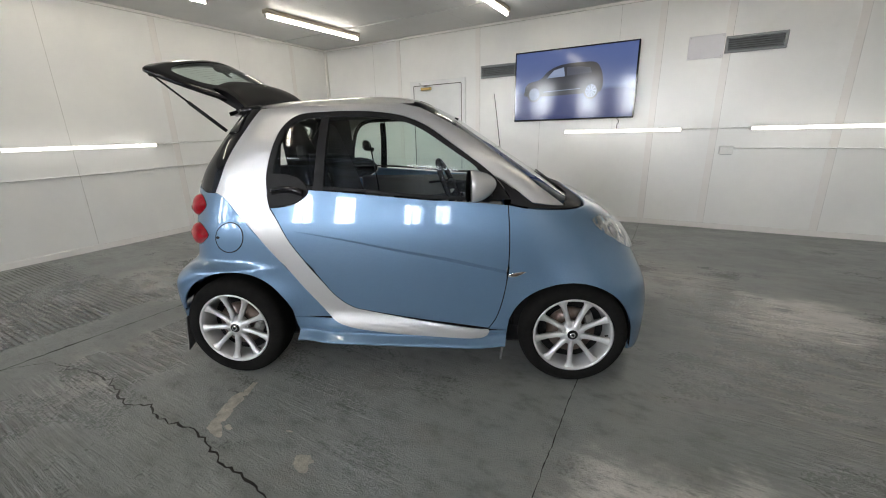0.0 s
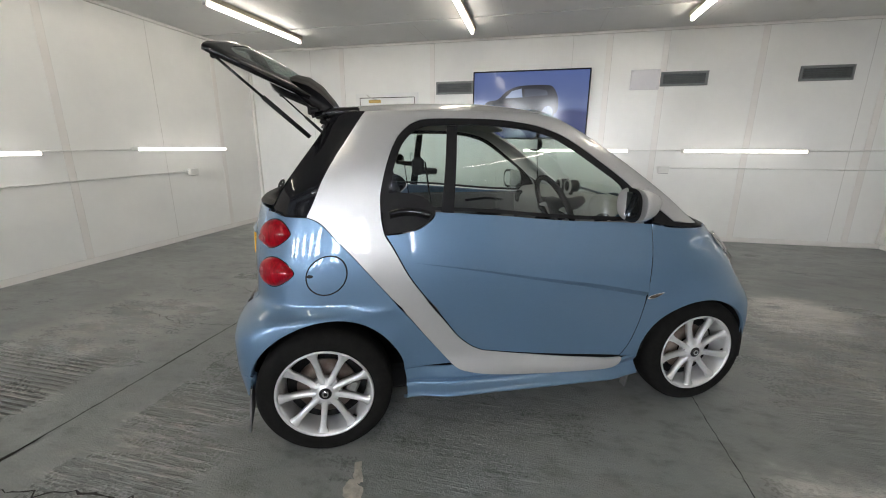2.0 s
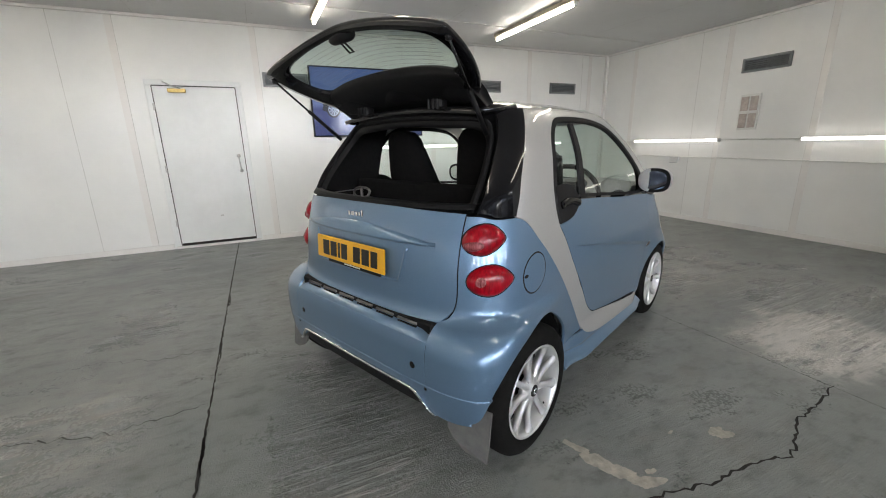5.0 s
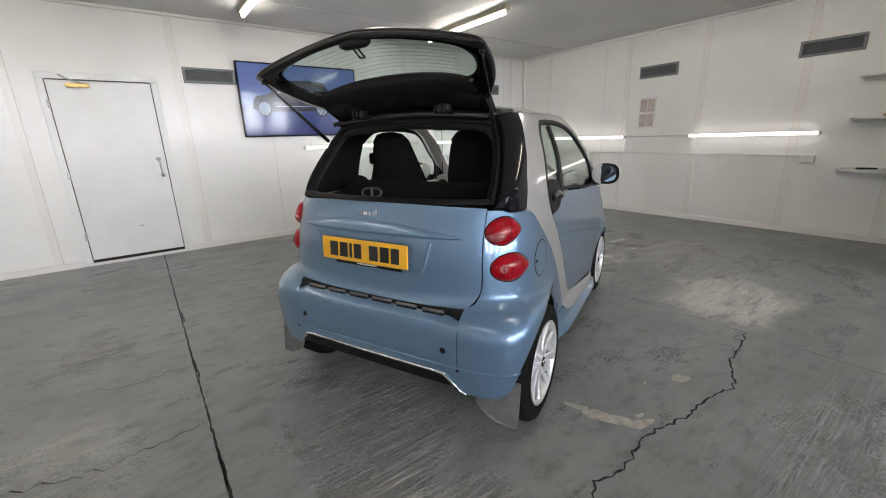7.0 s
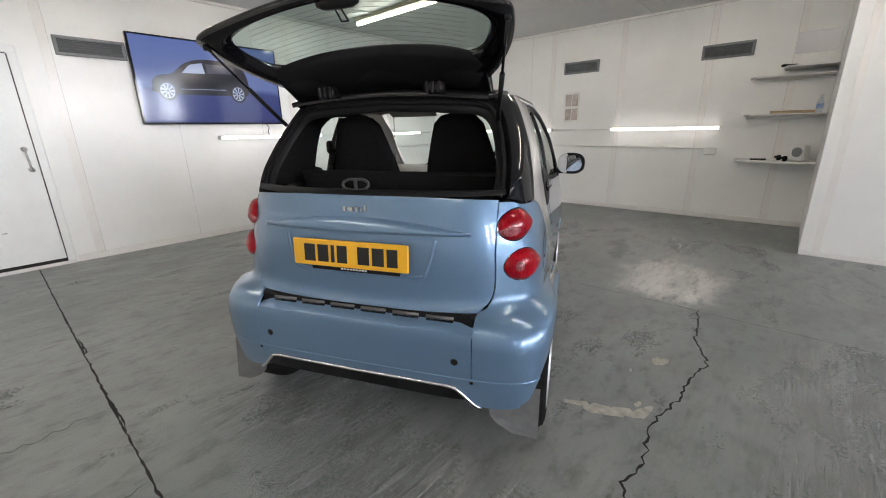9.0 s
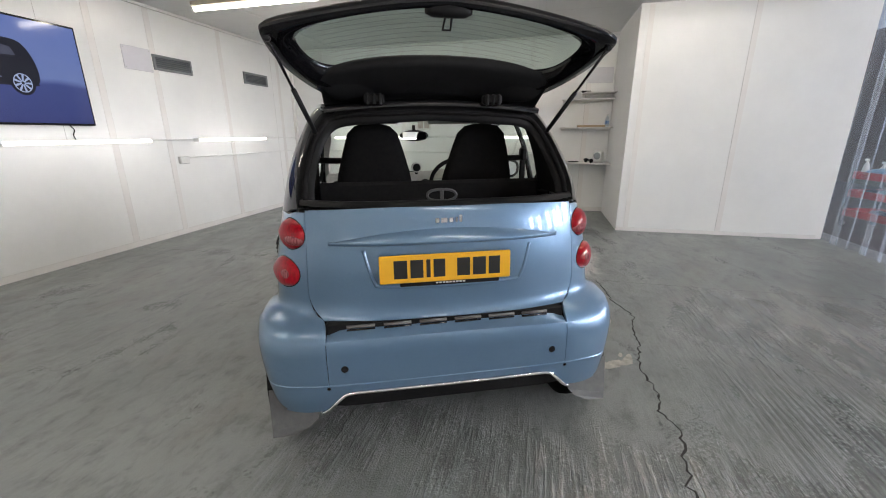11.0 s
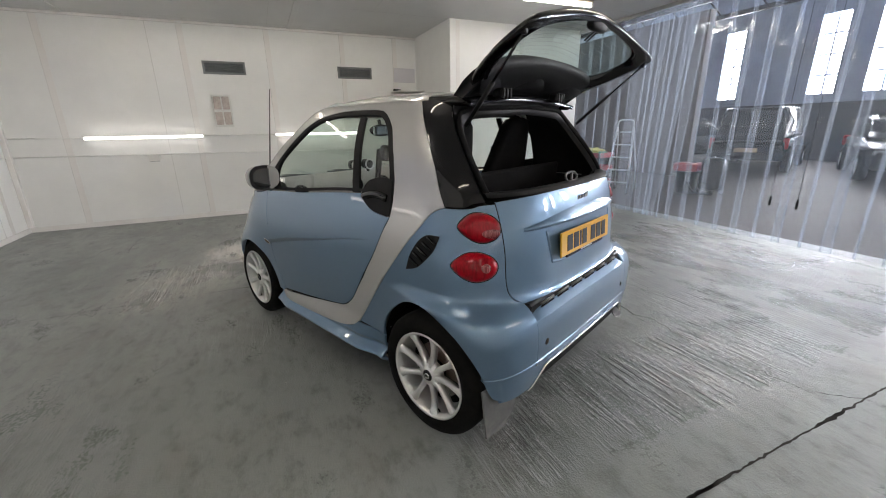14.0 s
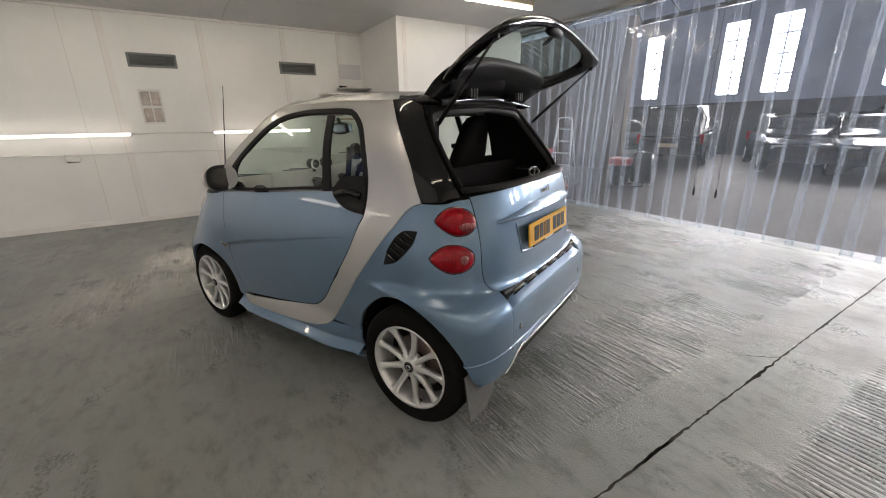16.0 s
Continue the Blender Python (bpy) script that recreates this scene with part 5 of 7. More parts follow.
for k in range(10):
    w = 0.42 + 0.046 * k
    uu = 0.74 - 0.5 * max(0, 0.5 - w) - 0.9 * max(0, w - 0.80)
    sweep("heater_wire", [hatch_at(u, w, -0.003)[0] for u in np.linspace(-uu, uu, 15)], 0.0005, GREY_TRIM, hatch, 3)
# padded inner trim by the hinge, with a wavy edge
v, f = [], []
NT = 40
for i in range(NT + 1):
    u = -0.93 + 1.86 * i / NT
    edge_v = 0.335 + 0.030 * math.cos(2.6 * math.pi * u) * (1 - abs(u)) - 0.03 * u * u
    thick = 0.055 + 0.018 * math.cos(2.2 * math.pi * u)
    for w, off in ((edge_v + 0.03, -0.006), (edge_v, -0.030), (edge_v - 0.06, -thick * 0.8), (edge_v * 0.5, -thick), (0.08, -0.045), (0.02, -0.012)):
        v.append(hatch_at(u, w, off * (1 - 0.5 * abs(u) ** 6))[0])
for i in range(NT):
    for k in range(5):
        f.append((6 * i + k, 6 * i + 6 + k, 6 * i + 7 + k, 6 * i + 1 + k))
mesh_ob("hatch_trim", v, f, BLACK_TRIM, hatch, True)
# spoiler over the roof
prof = [(-0.848, 1.500), (-0.872, 1.556), (-0.918, 1.612), (-0.968, 1.646), (-1.020, 1.655), (-1.066, 1.640), (-1.050, 1.602), (-0.960, 1.545), (-0.885, 1.498)]
v, f = [], []
for i in range(25):
    q = -1 + 2 * i / 24
    y = 0.470 * math.copysign(abs(q) ** 0.85, q)
    k = 1 - 0.30 * abs(q) ** 6
    for x, z in prof:
        rest = 1.500 + 0.58 * (-0.87 - x)
        v.append((x + 0.02 * q * q, y, rest + (z - rest) * k - 0.050 * q * q))
m_ = len(prof)
for i in range(24):
    for k in range(m_):
        f.append((i * m_ + k, i * m_ + (k + 1) % m_, (i + 1) * m_ + (k + 1) % m_, (i + 1) * m_ + k))
f += [tuple(range(m_)), tuple(24 * m_ + k for k in range(m_ - 1, -1, -1))]
mesh_ob("spoiler", v, f, BLACK_TRIM, hatch, True)
for y in (0.262, -0.245):
    box("hinge", (0.05, 0.085, 0.040), (-0.952, y, 1.494), BLACK_TRIM, hatch, 0.008)
    for dy in (-0.026, 0.0, 0.026):
        box("hinge_rib", (0.02, 0.012, 0.046), (-0.974, y + dy, 1.492), BLACK_TRIM, hatch, 0.003)
# latch in the middle of the far edge
sweep("latch", [hatch_at(u, 0.925, -0.030)[0] for u in (-0.14, -0.1, 0, 0.1, 0.14)], [0.010, 0.022, 0.026, 0.022, 0.010], BLACK_TRIM, hatch, 10)
sweep("latch_loop", [hatch_at(0.022, 0.90, -0.05)[0], hatch_at(0.028, 0.80, -0.060)[0], hatch_at(-0.028, 0.80, -0.060)[0], hatch_at(-0.022, 0.90, -0.05)[0]], 0.004, BLACK_TRIM, hatch, 6)
for sg in (1, -1):
    a, b = Vector((-0.950, sg * 0.510, 1.360)), Vector((-1.262, sg * 0.592, 1.650))
    c = a.lerp(b, 0.52)
    st = sweep("gas_strut", [a, c], 0.0095, BLACK_TRIM, car, 10, label="black gas strut")
    sweep("strut_rod", [c, b], 0.0052, BLACK_GLOSS, st, 8)
    box("strut_eye", (0.022, 0.022, 0.022), tuple(b), BLACK_TRIM, st, 0.005)

# ---- wheels ----
def wheel(width, radius):
    w = new("wheel")
    w.parent = car
    w.empty_display_size = 0.1
    h = width / 2
    tyre = [(0.195, -h + 0.014), (0.200, -h + 0.004), (0.225, -h - 0.004), (0.250, -h - 0.002), (radius - 0.016, -h + 0.006), (radius - 0.004, -h + 0.022), (radius, -h + 0.045), (radius, h - 0.045), (radius - 0.004, h - 0.022), (0.250, h), (0.195, h - 0.014)]
    lathe("tyre", tyre, RUBBER, w, 64)
    rim = [(0.204, -h + 0.006), (0.207, -h - 0.001), (0.202, -h - 0.004), (0.194, -h + 0.002), (0.188, -h + 0.022), (0.178, -h + 0.050), (0.174, h - 0.04), (0.172, h)]
    lathe("rim", rim, ALLOY, w, 64)
    lathe("hub", [(0.0, -h + 0.006), (0.024, -h + 0.006), (0.030, -h + 0.010), (0.062, -h + 0.020), (0.070, -h + 0.045), (0.0, -h + 0.05)], ALLOY, w, 40)
    lathe("hub_cap", [(0.0, -h + 0.0025), (0.022, -h + 0.003), (0.027, -h + 0.007), (0.027, -h + 0.014)], BLACK_GLOSS, w, 28)
    lathe("cap_ring", [(0.0075, -h + 0.001), (0.0085, -h + 0.0005), (0.0135, -h + 0.001), (0.0145, -h + 0.004)], CHROME, w, 24)
    for i in range(9):
        a = 2 * math.pi * i / 9 + 0.15
        c, s = math.cos(a), math.sin(a)
        sec = []
        for r, hw, y, dp in ((0.040, 0.016, -h + 0.012, 0.03), (0.085, 0.0135, -h + 0.016, 0.03), (0.130, 0.0130, -h + 0.013, 0.03), (0.168, 0.0155, -h + 0.006, 0.026), (0.193, 0.028, -h + 0.003, 0.02)):
            sec.append([(r, -hw, y + 0.007), (r, -hw * 0.45, y), (r, hw * 0.45, y), (r, hw, y + 0.007), (r, hw * 0.8, y + dp), (r, -hw * 0.8, y + dp)])
        vv = [(q[0] * c - q[1] * s, q[2], q[0] * s + q[1] * c) for sc in sec for q in sc]
        ff = []
        for k in range(4):
            for j in range(6):
                ff.append((6 * k + j, 6 * k + (j + 1) % 6, 6 * k + 6 + (j + 1) % 6, 6 * k + 6 + j))
        mesh_ob("spoke", vv, ff, ALLOY, w, True)
    for i in range(3):
        a = 2 * math.pi * i / 3 + 0.5
        lathe("wheel_bolt", [(0.0, -h + 0.018), (0.007, -h + 0.018), (0.008, -h + 0.03)], STEEL, w, 8, at=(0.056 * math.cos(a), 0, 0.056 * math.sin(a)))
    lathe("brake_disc", [(0.05, -h + 0.075), (0.128, -h + 0.075), (0.128, -h + 0.087), (0.05, -h + 0.087)], DISC, w, 40)
    lathe("wheel_well_plate", [(0.0, -h + 0.10), (0.176, -h + 0.10)], BLACK_SOFT, w, 32)
    box("caliper", (0.05, 0.05, 0.10), (0.105, -h + 0.07, 0.03), GREY_TRIM, w, 0.012)
    sweep("valve", [(0.170, -h + 0.025, -0.07), (0.155, -h + 0.02, -0.064)], 0.004, BLACK_TRIM, w, 6)
    return w


rear_wheel, front_wheel = wheel(0.170, 0.290), wheel(0.150, 0.284)
rear_wheel.matrix_basis = pose(-0.9335, -0.684, 0.290, 0, 25.6, 0)
front_wheel.matrix_basis = pose(0.9335, -0.640, 0.284, 0, -20, 0)
for w, x, y, z, a in ((rear_wheel, -0.9335, 0.684, 0.290, 50), (front_wheel, 0.9335, 0.640, 0.284, 85)):
    copy_thing(w, pose(x, y, z, 0, a, 180))

# ---- body inside and below ----
span("floor_pan", (-1.15, -0.60, 0.17), (1.15, 0.60, 0.30), BLACK_TRIM, car, 0.02)
span("engine_cover", (-1.20, -0.40, 0.30), (-0.56, 0.40, 0.62), BLACK_SOFT, car, 0.03)
span("boot_floor", (-1.19, -0.54, 0.64), (-0.56, 0.54, 0.66), BLACK_SOFT, car, 0.008)
span("firewall", (0.62, -0.66, 0.30), (0.70, 0.66, 0.93), BLACK_SOFT, car, 0.01)
for sg in (1, -1):
    span("boot_side", (-1.12, sg * 0.545, 0.66), (-0.60, sg * 0.60, 1.06), BLACK_SOFT, car, 0.02)
    v, f = [], []
    for i in range(9):
        z = 1.06 + 0.38 * i / 8
        xr, xf = lerp(z, TAIL) + 0.16, -0.62 + 0.02 * i / 8
        for k in range(5):
            x = xr + (xf - xr) * k / 4
            v.append((x, sg * (half_width(x, z) - 0.055 - 0.05 * max(0, 1 - k / 1.5)), z))
    for i in range(8):
        for k in range(4):
            a = 5 * i + k
            f.append((a, a + 1, a + 6, a + 5))
    mesh_ob("pillar_trim", v, f, BLACK_SOFT, car, True)
    span("door_card", (-0.58, sg * 0.655, 0.36), (0.56, sg * 0.685, 0.99), GREY_TRIM, car, 0.012)
    sweep("armrest", [(-0.30, sg * 0.63, 0.80), (0.05, sg * 0.62, 0.80), (0.28, sg * 0.635, 0.84)], 0.03, BLACK_TRIM, car, 10)
    sweep("door_pull", [(0.0, sg * 0.63, 0.93), (0.16, sg * 0.60, 0.95), (0.30, sg * 0.63, 0.93)], 0.010, BLACK_TRIM, car, 8)
    sweep("seat_belt", [(-0.47, sg * 0.585, 1.26), (-0.43, sg * 0.60, 0.95), (-0.40, sg * 0.60, 0.60)], 0.018, BLACK_SOFT, car, 6, flat=0.15)
    box("belt_anchor", (0.05, 0.04, 0.075), (-0.50, sg * 0.575, 1.24), BLACK_TRIM, car, 0.012)
    sweep("belt_guide", [(-0.50, sg * 0.57, 1.22), (-0.47, sg * 0.47, 1.215), (-0.40, sg * 0.42, 1.21)], 0.016, BLACK_TRIM, car, 8)


def seat(y):
    """A one-piece bucket seat: cushion, tall backrest with the headrest in it, hard shell behind."""
    st = new("seat")
    st.parent = car
    st.empty_display_size = 0.1
    rows = [(0.50, 0.20, 0.22, -0.42), (0.66, 0.215, 0.23, -0.47), (0.85, 0.222, 0.225, -0.53), (1.02, 0.212, 0.215, -0.585), (1.16, 0.182, 0.18, -0.63), (1.27, 0.150, 0.15, -0.66), (1.355, 0.122, 0.13, -0.682), (1.390, 0.085, 0.10, -0.690), (1.402, 0.03, 0.05, -0.694)]
    vv, ff, seg = [], [], 20
    for z, hw, hd, x in rows:
        for k in range(seg):
            a = 2 * math.pi * k / seg
            c, s = math.cos(a), math.sin(a)
            vv.append((x + 0.055 * math.copysign(abs(c) ** 0.7, c) * (hd / 0.22) ** 0.4, y + hw * math.copysign(abs(s) ** 0.6, s), z))
    for i in range(len(rows) - 1):
        for k in range(seg):
            a, b = i * seg + k, i * seg + (k + 1) % seg
            ff.append((a, b, b + seg, a + seg))
    ff.append(tuple((len(rows) - 1) * seg + k for k in range(seg)))
    mesh_ob("backrest", vv, ff, BLACK_SOFT, st, True)
    part("seat_shell", cube_bm((0.02, 0.36, 0.55), (-0.585, y, 0.80), 0.009, (0, -17, 0), 2), GREY_TRIM, st)
    part("cushion", cube_bm((0.50, 0.45, 0.16), (-0.20, y, 0.52), 0.05, None, 3), BLACK_SOFT, st, smooth=True)
    part("seat_base", cube_bm((0.40, 0.36, 0.16), (-0.22, y, 0.38), 0.02), BLACK_TRIM, st)
    return st


seat(0.275)
seat(-0.270)
part("load_cover", cube_bm((0.03, 1.07, 0.50), (-0.80, 0.0, 0.89), 0.012, (0, -8, 0)), BLACK_SOFT, car, "black cloth boot cover behind the seats")
ring = [(-1.193 + 0.008 * math.sin(2 * math.pi * k / 28), 0.018 + 0.058 * math.copysign(abs(math.cos(2 * math.pi * k / 28)) ** 0.7, math.cos(2 * math.pi * k / 28)), 1.120 + 0.021 * math.sin(2 * math.pi * k / 28)) for k in range(29)]
pull = sweep("latch_handle", ring, 0.0055, DARK_GREY, car, 8, label="grey plastic oval latch handle")
box("handle_bar", (0.010, 0.014, 0.040), (-1.193, 0.018, 1.120), DARK_GREY, pull, 0.003)

# dashboard
bm = bmesh.new()
secs = []
for i in range(17):
    y = -0.64 + 1.28 * i / 16
    hump = 0.05 * math.exp(-((y + 0.335) / 0.17) ** 2)
    curve = [(0.84, 0.94), (0.72, 1.035), (0.60, 1.050 + hump * 0.4), (0.46, 1.035 + hump * 0.8), (0.39, 0.97 + hump * 0.5), (0.40, 0.80), (0.47, 0.66), (0.60, 0.60)]
    secs.append([bm.verts.new((x, y, z)) for x, z in curve])
for a, b in zip(secs, secs[1:]):
    for k in range(len(a) - 1):
        bm.faces.new((a[k], b[k], b[k + 1], a[k + 1]))
dash = part("dashboard", bm, DASH, car, "grey plastic dashboard", smooth=True)
for y in (0.06, -0.06):
    lathe("dial_pod", [(0.0, -0.03), (0.030, -0.028), (0.036, 0.0), (0.036, 0.035), (0.030, 0.038), (0.028, 0.03), (0.0, 0.03)], BLACK_TRIM, dash, 24, axis="x", at=(0.50, y, 1.095))
    lathe("pod_rim", [(0.031, -0.031), (0.036, -0.033), (0.039, -0.028), (0.038, -0.018)], STEEL, dash, 24, axis="x", at=(0.50, y, 1.095))
    sweep("pod_stalk", [(0.50, y, 1.02), (0.50, y, 1.07)], 0.012, BLACK_TRIM, dash, 8)
for y in (0.56, -0.58, 0.12, -0.12):
    lathe("air_vent", [(0.0, -0.012), (0.030, -0.012), (0.042, -0.016), (0.046, -0.006), (0.046, 0.02)], BLACK_TRIM, dash, 24, axis="x", at=(0.400, y, 0.965))
span("centre_console", (0.34, -0.11, 0.55), (0.44, 0.11, 0.90), BLACK_TRIM, dash, 0.02)
for k in range(3):
    lathe("knob", [(0.0, -0.02), (0.016, -0.02), (0.018, 0.0)], STEEL, dash, 14, axis="x", at=(0.335, -0.06 + 0.06 * k, 0.74))
sw = new("steering_wheel")
sw.parent = car
sw.matrix_basis = pose(0.27, -0.324, 1.005, 0, -24, 0)
ring = [(0.0, 0.178 * math.cos(2 * math.pi * k / 36), 0.178 * math.sin(2 * math.pi * k / 36)) for k in range(37)]
sweep("wheel_ring", ring, 0.015, BLACK_SOFT, sw, 10)
part("wheel_boss", cube_bm((0.05, 0.15, 0.12), (0.012, 0, -0.005), 0.025, None, 2), BLACK_TRIM, sw, smooth=True)
for a in (0, 180, 270):
    c, s = math.cos(radians(a)), math.sin(radians(a))
    sweep("wheel_spoke", [(0.01, 0.05 * c, 0.05 * s), (0.0, 0.17 * c, 0.17 * s)], 0.017, STEEL if a != 270 else BLACK_TRIM, sw, 8, flat=0.5)
sweep("column", [(0.02, 0, 0), (0.16, 0, -0.04)], 0.035, BLACK_TRIM, sw, 12)
im = new("rear_view_mirror")
im.parent = car
bm = bmesh.new()
bmesh.ops.create_uvsphere(bm, u_segments=20, v_segments=12, radius=1)
bmesh.ops.scale(bm, vec=(0.018, 0.105, 0.040), verts=bm.verts)
bmesh.ops.translate(bm, vec=(0.263, -0.024, 1.340), verts=bm.verts)
part("mirror_shell", bm, BLACK_TRIM, im, smooth=True)
box("mirror_face", (0.003, 0.17, 0.055), (0.244, -0.024, 1.340), MIRROR, im, 0.001)
sweep("mirror_stem", [(0.265, -0.024, 1.355), (0.285, -0.024, 1.41)], 0.012, BLACK_TRIM, im, 8)
for sg in (1, -1):
    box("sun_visor", (0.12, 0.34, 0.018), (0.05, sg * 0.27, 1.445), LINER, car, 0.007, rot=(0, 22, 0))


# ---- door in the north wall ----
GAP = surface("door_gap", (0.05, 0.05, 0.05), 0.8, second=(0.16, 0.155, 0.15), scale=7)
door1 = empty("door_1", pose(-2.18, Y1, 0), "white painted flush door, closed, with steel pull handle", "door", kind="structure")
part("door_leaf", cube_bm((0.93, 0.042, 2.03), (0.0, 0.012, 1.085), 0.003), DOOR_WHITE, door1)
for sx in (-1, 1):
    span("frame_side", (sx * 0.505 - 0.035, -0.014, 0.03), (sx * 0.505 + 0.035, 0.05, 2.165), DOOR_WHITE, door1, 0.004)
    span("gap_line", (sx * 0.468 - 0.005, -0.0165, 0.075), (sx * 0.468 + 0.005, -0.009, 2.10), GAP, door1, 0)
span("frame_head", (-0.54, -0.016, 2.108), (0.54, 0.05, 2.175), DOOR_WHITE, door1, 0.004)
span("gap_head", (-0.463, -0.0185, 2.098), (0.463, -0.009, 2.109), GAP, door1, 0)
span("threshold", (-0.53, -0.03, 0.0), (0.53, 0.03, 0.035), WALL_TRIM, door1, 0.006)
span("bottom_gap", (-0.47, -0.006, 0.035), (0.47, 0.02, 0.068), CRACK, door1, 0)
closer = box("door_closer", (0.20, 0.045, 0.045), (-0.20, -0.035, 2.045), BRASS, door1, 0.006, label="brass door closer")
sweep("closer_arm", [(-0.16, -0.05, 2.07), (-0.26, -0.09, 2.10), (-0.34, -0.03, 2.15)], 0.008, STEEL, closer, 6)
h = sweep("pull_handle", smooth_line([(0.405, -0.015, 1.02), (0.402, -0.05, 1.04), (0.398, -0.055, 1.12), (0.394, -0.05, 1.20), (0.392, -0.015, 1.22)], 4), 0.009, STEEL, door1, 8)
for z, x in ((1.02, 0.405), (1.22, 0.392)):
    lathe("handle_plate", [(0.0, -0.016), (0.024, -0.015), (0.026, -0.009)], STEEL, door1, 16, at=(x, 0, z))
for z in (0.35, 1.08, 1.85):
    box("door_hinge", (0.022, 0.02, 0.09), (-0.478, -0.013, z), STEEL, door1, 0.003)
wv = [(0.05, -0.0095, 0.42), (0.09, -0.0095, 0.425), (0.10, -0.0095, 0.41), (0.06, -0.0095, 0.412)]
mesh_ob("scuff", wv, [(0, 1, 2, 3)], SEAM, door1)


# ---- vents, plates, sockets, lamps ----
def vent(m):
    v = empty("wall_vent", m, "grey metal wall vent with a dark recessed face", "vent", "vents on the walls")
    w, h = 0.59, 0.185
    for nm, a, b in (("frame_rail", (-w / 2, -0.03, h / 2 - 0.028), (w / 2, 0, h / 2)), ("frame_rail", (-w / 2, -0.03, -h / 2), (w / 2, 0, -h / 2 + 0.028)),
                     ("frame_stile", (-w / 2, -0.03, -h / 2 + 0.028), (-w / 2 + 0.03, 0, h / 2 - 0.028)), ("frame_stile", (w / 2 - 0.03, -0.03, -h / 2 + 0.028), (w / 2, 0, h / 2 - 0.028))):
        span(nm, a, b, VENT, v, 0.003)
    span("backing", (-w / 2 + 0.03, -0.006, -h / 2 + 0.028), (w / 2 - 0.03, 0, h / 2 - 0.028), VENT_DARK, v, 0)
    for k in range(5):
        box("slat", (w - 0.06, 0.016, 0.003), (0, -0.013, -0.048 + 0.024 * k), VENT_DARK, v, 0, rot=(35, 0, 0))
    return v


v0 = vent(pose(-1.06, Y1, 2.22))
for m in (pose(2.15, Y1, 2.25), pose(3.80, Y1, 2.265), pose(X1, 1.21, 2.285, 0, 0, -90), pose(X1, -0.81, 2.28, 0, 0, -90)):
    copy_thing(v0, m)
for nm, x0, x1, z0, z1 in (("blank_plate", 1.47, 1.845, 2.12, 2.385),):
    bp = empty(nm, pose((x0 + x1) / 2, Y1, (z0 + z1) / 2), "pale lilac plastic sheet screwed to the wall", "plate")
    span("plate_sheet", (x0 - (x0 + x1) / 2, -0.008, z0 - (z0 + z1) / 2), (x1 - (x0 + x1) / 2, 0, z1 - (z0 + z1) / 2), PLASTIC_LILAC, bp, 0.002)
    for sx in (-1, 1):
        for sz in (-1, 1):
            lathe("screw", [(0, -0.011), (0.006, -0.010), (0.007, -0.008)], STEEL, bp, 8, at=(sx * 0.165, 0, sz * 0.11))
bp = empty("blank_plate", pose(X1, -1.72, 2.27, 0, 0, -90), "grey plastic sheet fixed above the shelves", "plate")
span("plate_sheet", (-0.20, -0.008, -0.12), (0.20, 0, 0.12), PLASTIC_LILAC, bp, 0.002)
grid = empty("wall_grille", pose(X1, 1.33, 1.66, 0, 0, -90), "old white four-part ventilation grille with browned edges", "grille")
RUSTY = surface("aged_white", (0.52, 0.46, 0.43), 0.5, second=(0.36, 0.30, 0.27), scale=18)
span("grille_plate", (-0.13, -0.02, -0.24), (0.13, 0, 0.24), PLASTIC_WHITE, grid, 0.004)
for sx in (-1, 1):
    for sz in (-1, 1):
        span("grille_leaf", (sx * 0.06 - 0.05, -0.034, sz * 0.115 - 0.095), (sx * 0.06 + 0.05, -0.020, sz * 0.115 + 0.095), RUSTY, grid, 0.006)


def batten_lamp(name, m, length, lampmat, label, group, wallside):
    b = empty(name, m, label, "lamp", group)
    if wallside:
        span("housing", (-length / 2, -0.055, -0.012), (length / 2, 0, 0.020), PLASTIC_WHITE, b, 0.004)
        bm = bmesh.new()
        bmesh.ops.create_cone(bm, cap_ends=True, segments=14, radius1=0.021, radius2=0.021, depth=length - 0.03)
        bmesh.ops.rotate(bm, cent=(0, 0, 0), matrix=pose(0, 0, 0, 0, 90, 0).to_3x3(), verts=bm.verts)
        bmesh.ops.translate(bm, vec=(0, -0.072, 0.0), verts=bm.verts)
        part("tube", bm, lampmat, b, smooth=False)
        for sx in (-1, 1):
            span("end_cap", (sx * (length / 2 - 0.007) - 0.008, -0.096, -0.024), (sx * (length / 2 - 0.007) + 0.008, 0, 0.024), PLASTIC_WHITE, b, 0.003)
    else:
        span("housing", (-0.045, -length / 2, -0.055), (0.045, length / 2, 0), BATTEN, b, 0.006)
        bm = bmesh.new()
        bmesh.ops.create_cone(bm, cap_ends=True, segments=14, radius1=0.019, radius2=0.019, depth=length - 0.06)
        bmesh.ops.rotate(bm, cent=(0, 0, 0), matrix=pose(0, 0, 0, 90, 0, 0).to_3x3(), verts=bm.verts)
        bmesh.ops.translate(bm, vec=(0, 0, -0.083), verts=bm.verts)
        part("tube", bm, lampmat, b, smooth=False)
        for sy in (-1, 1):
            span("lamp_holder", (-0.02, sy * (length / 2 - 0.012) - 0.014, -0.108), (0.02, sy * (length / 2 - 0.012) + 0.014, -0.055), PLASTIC_WHITE, b, 0.004)
    return b


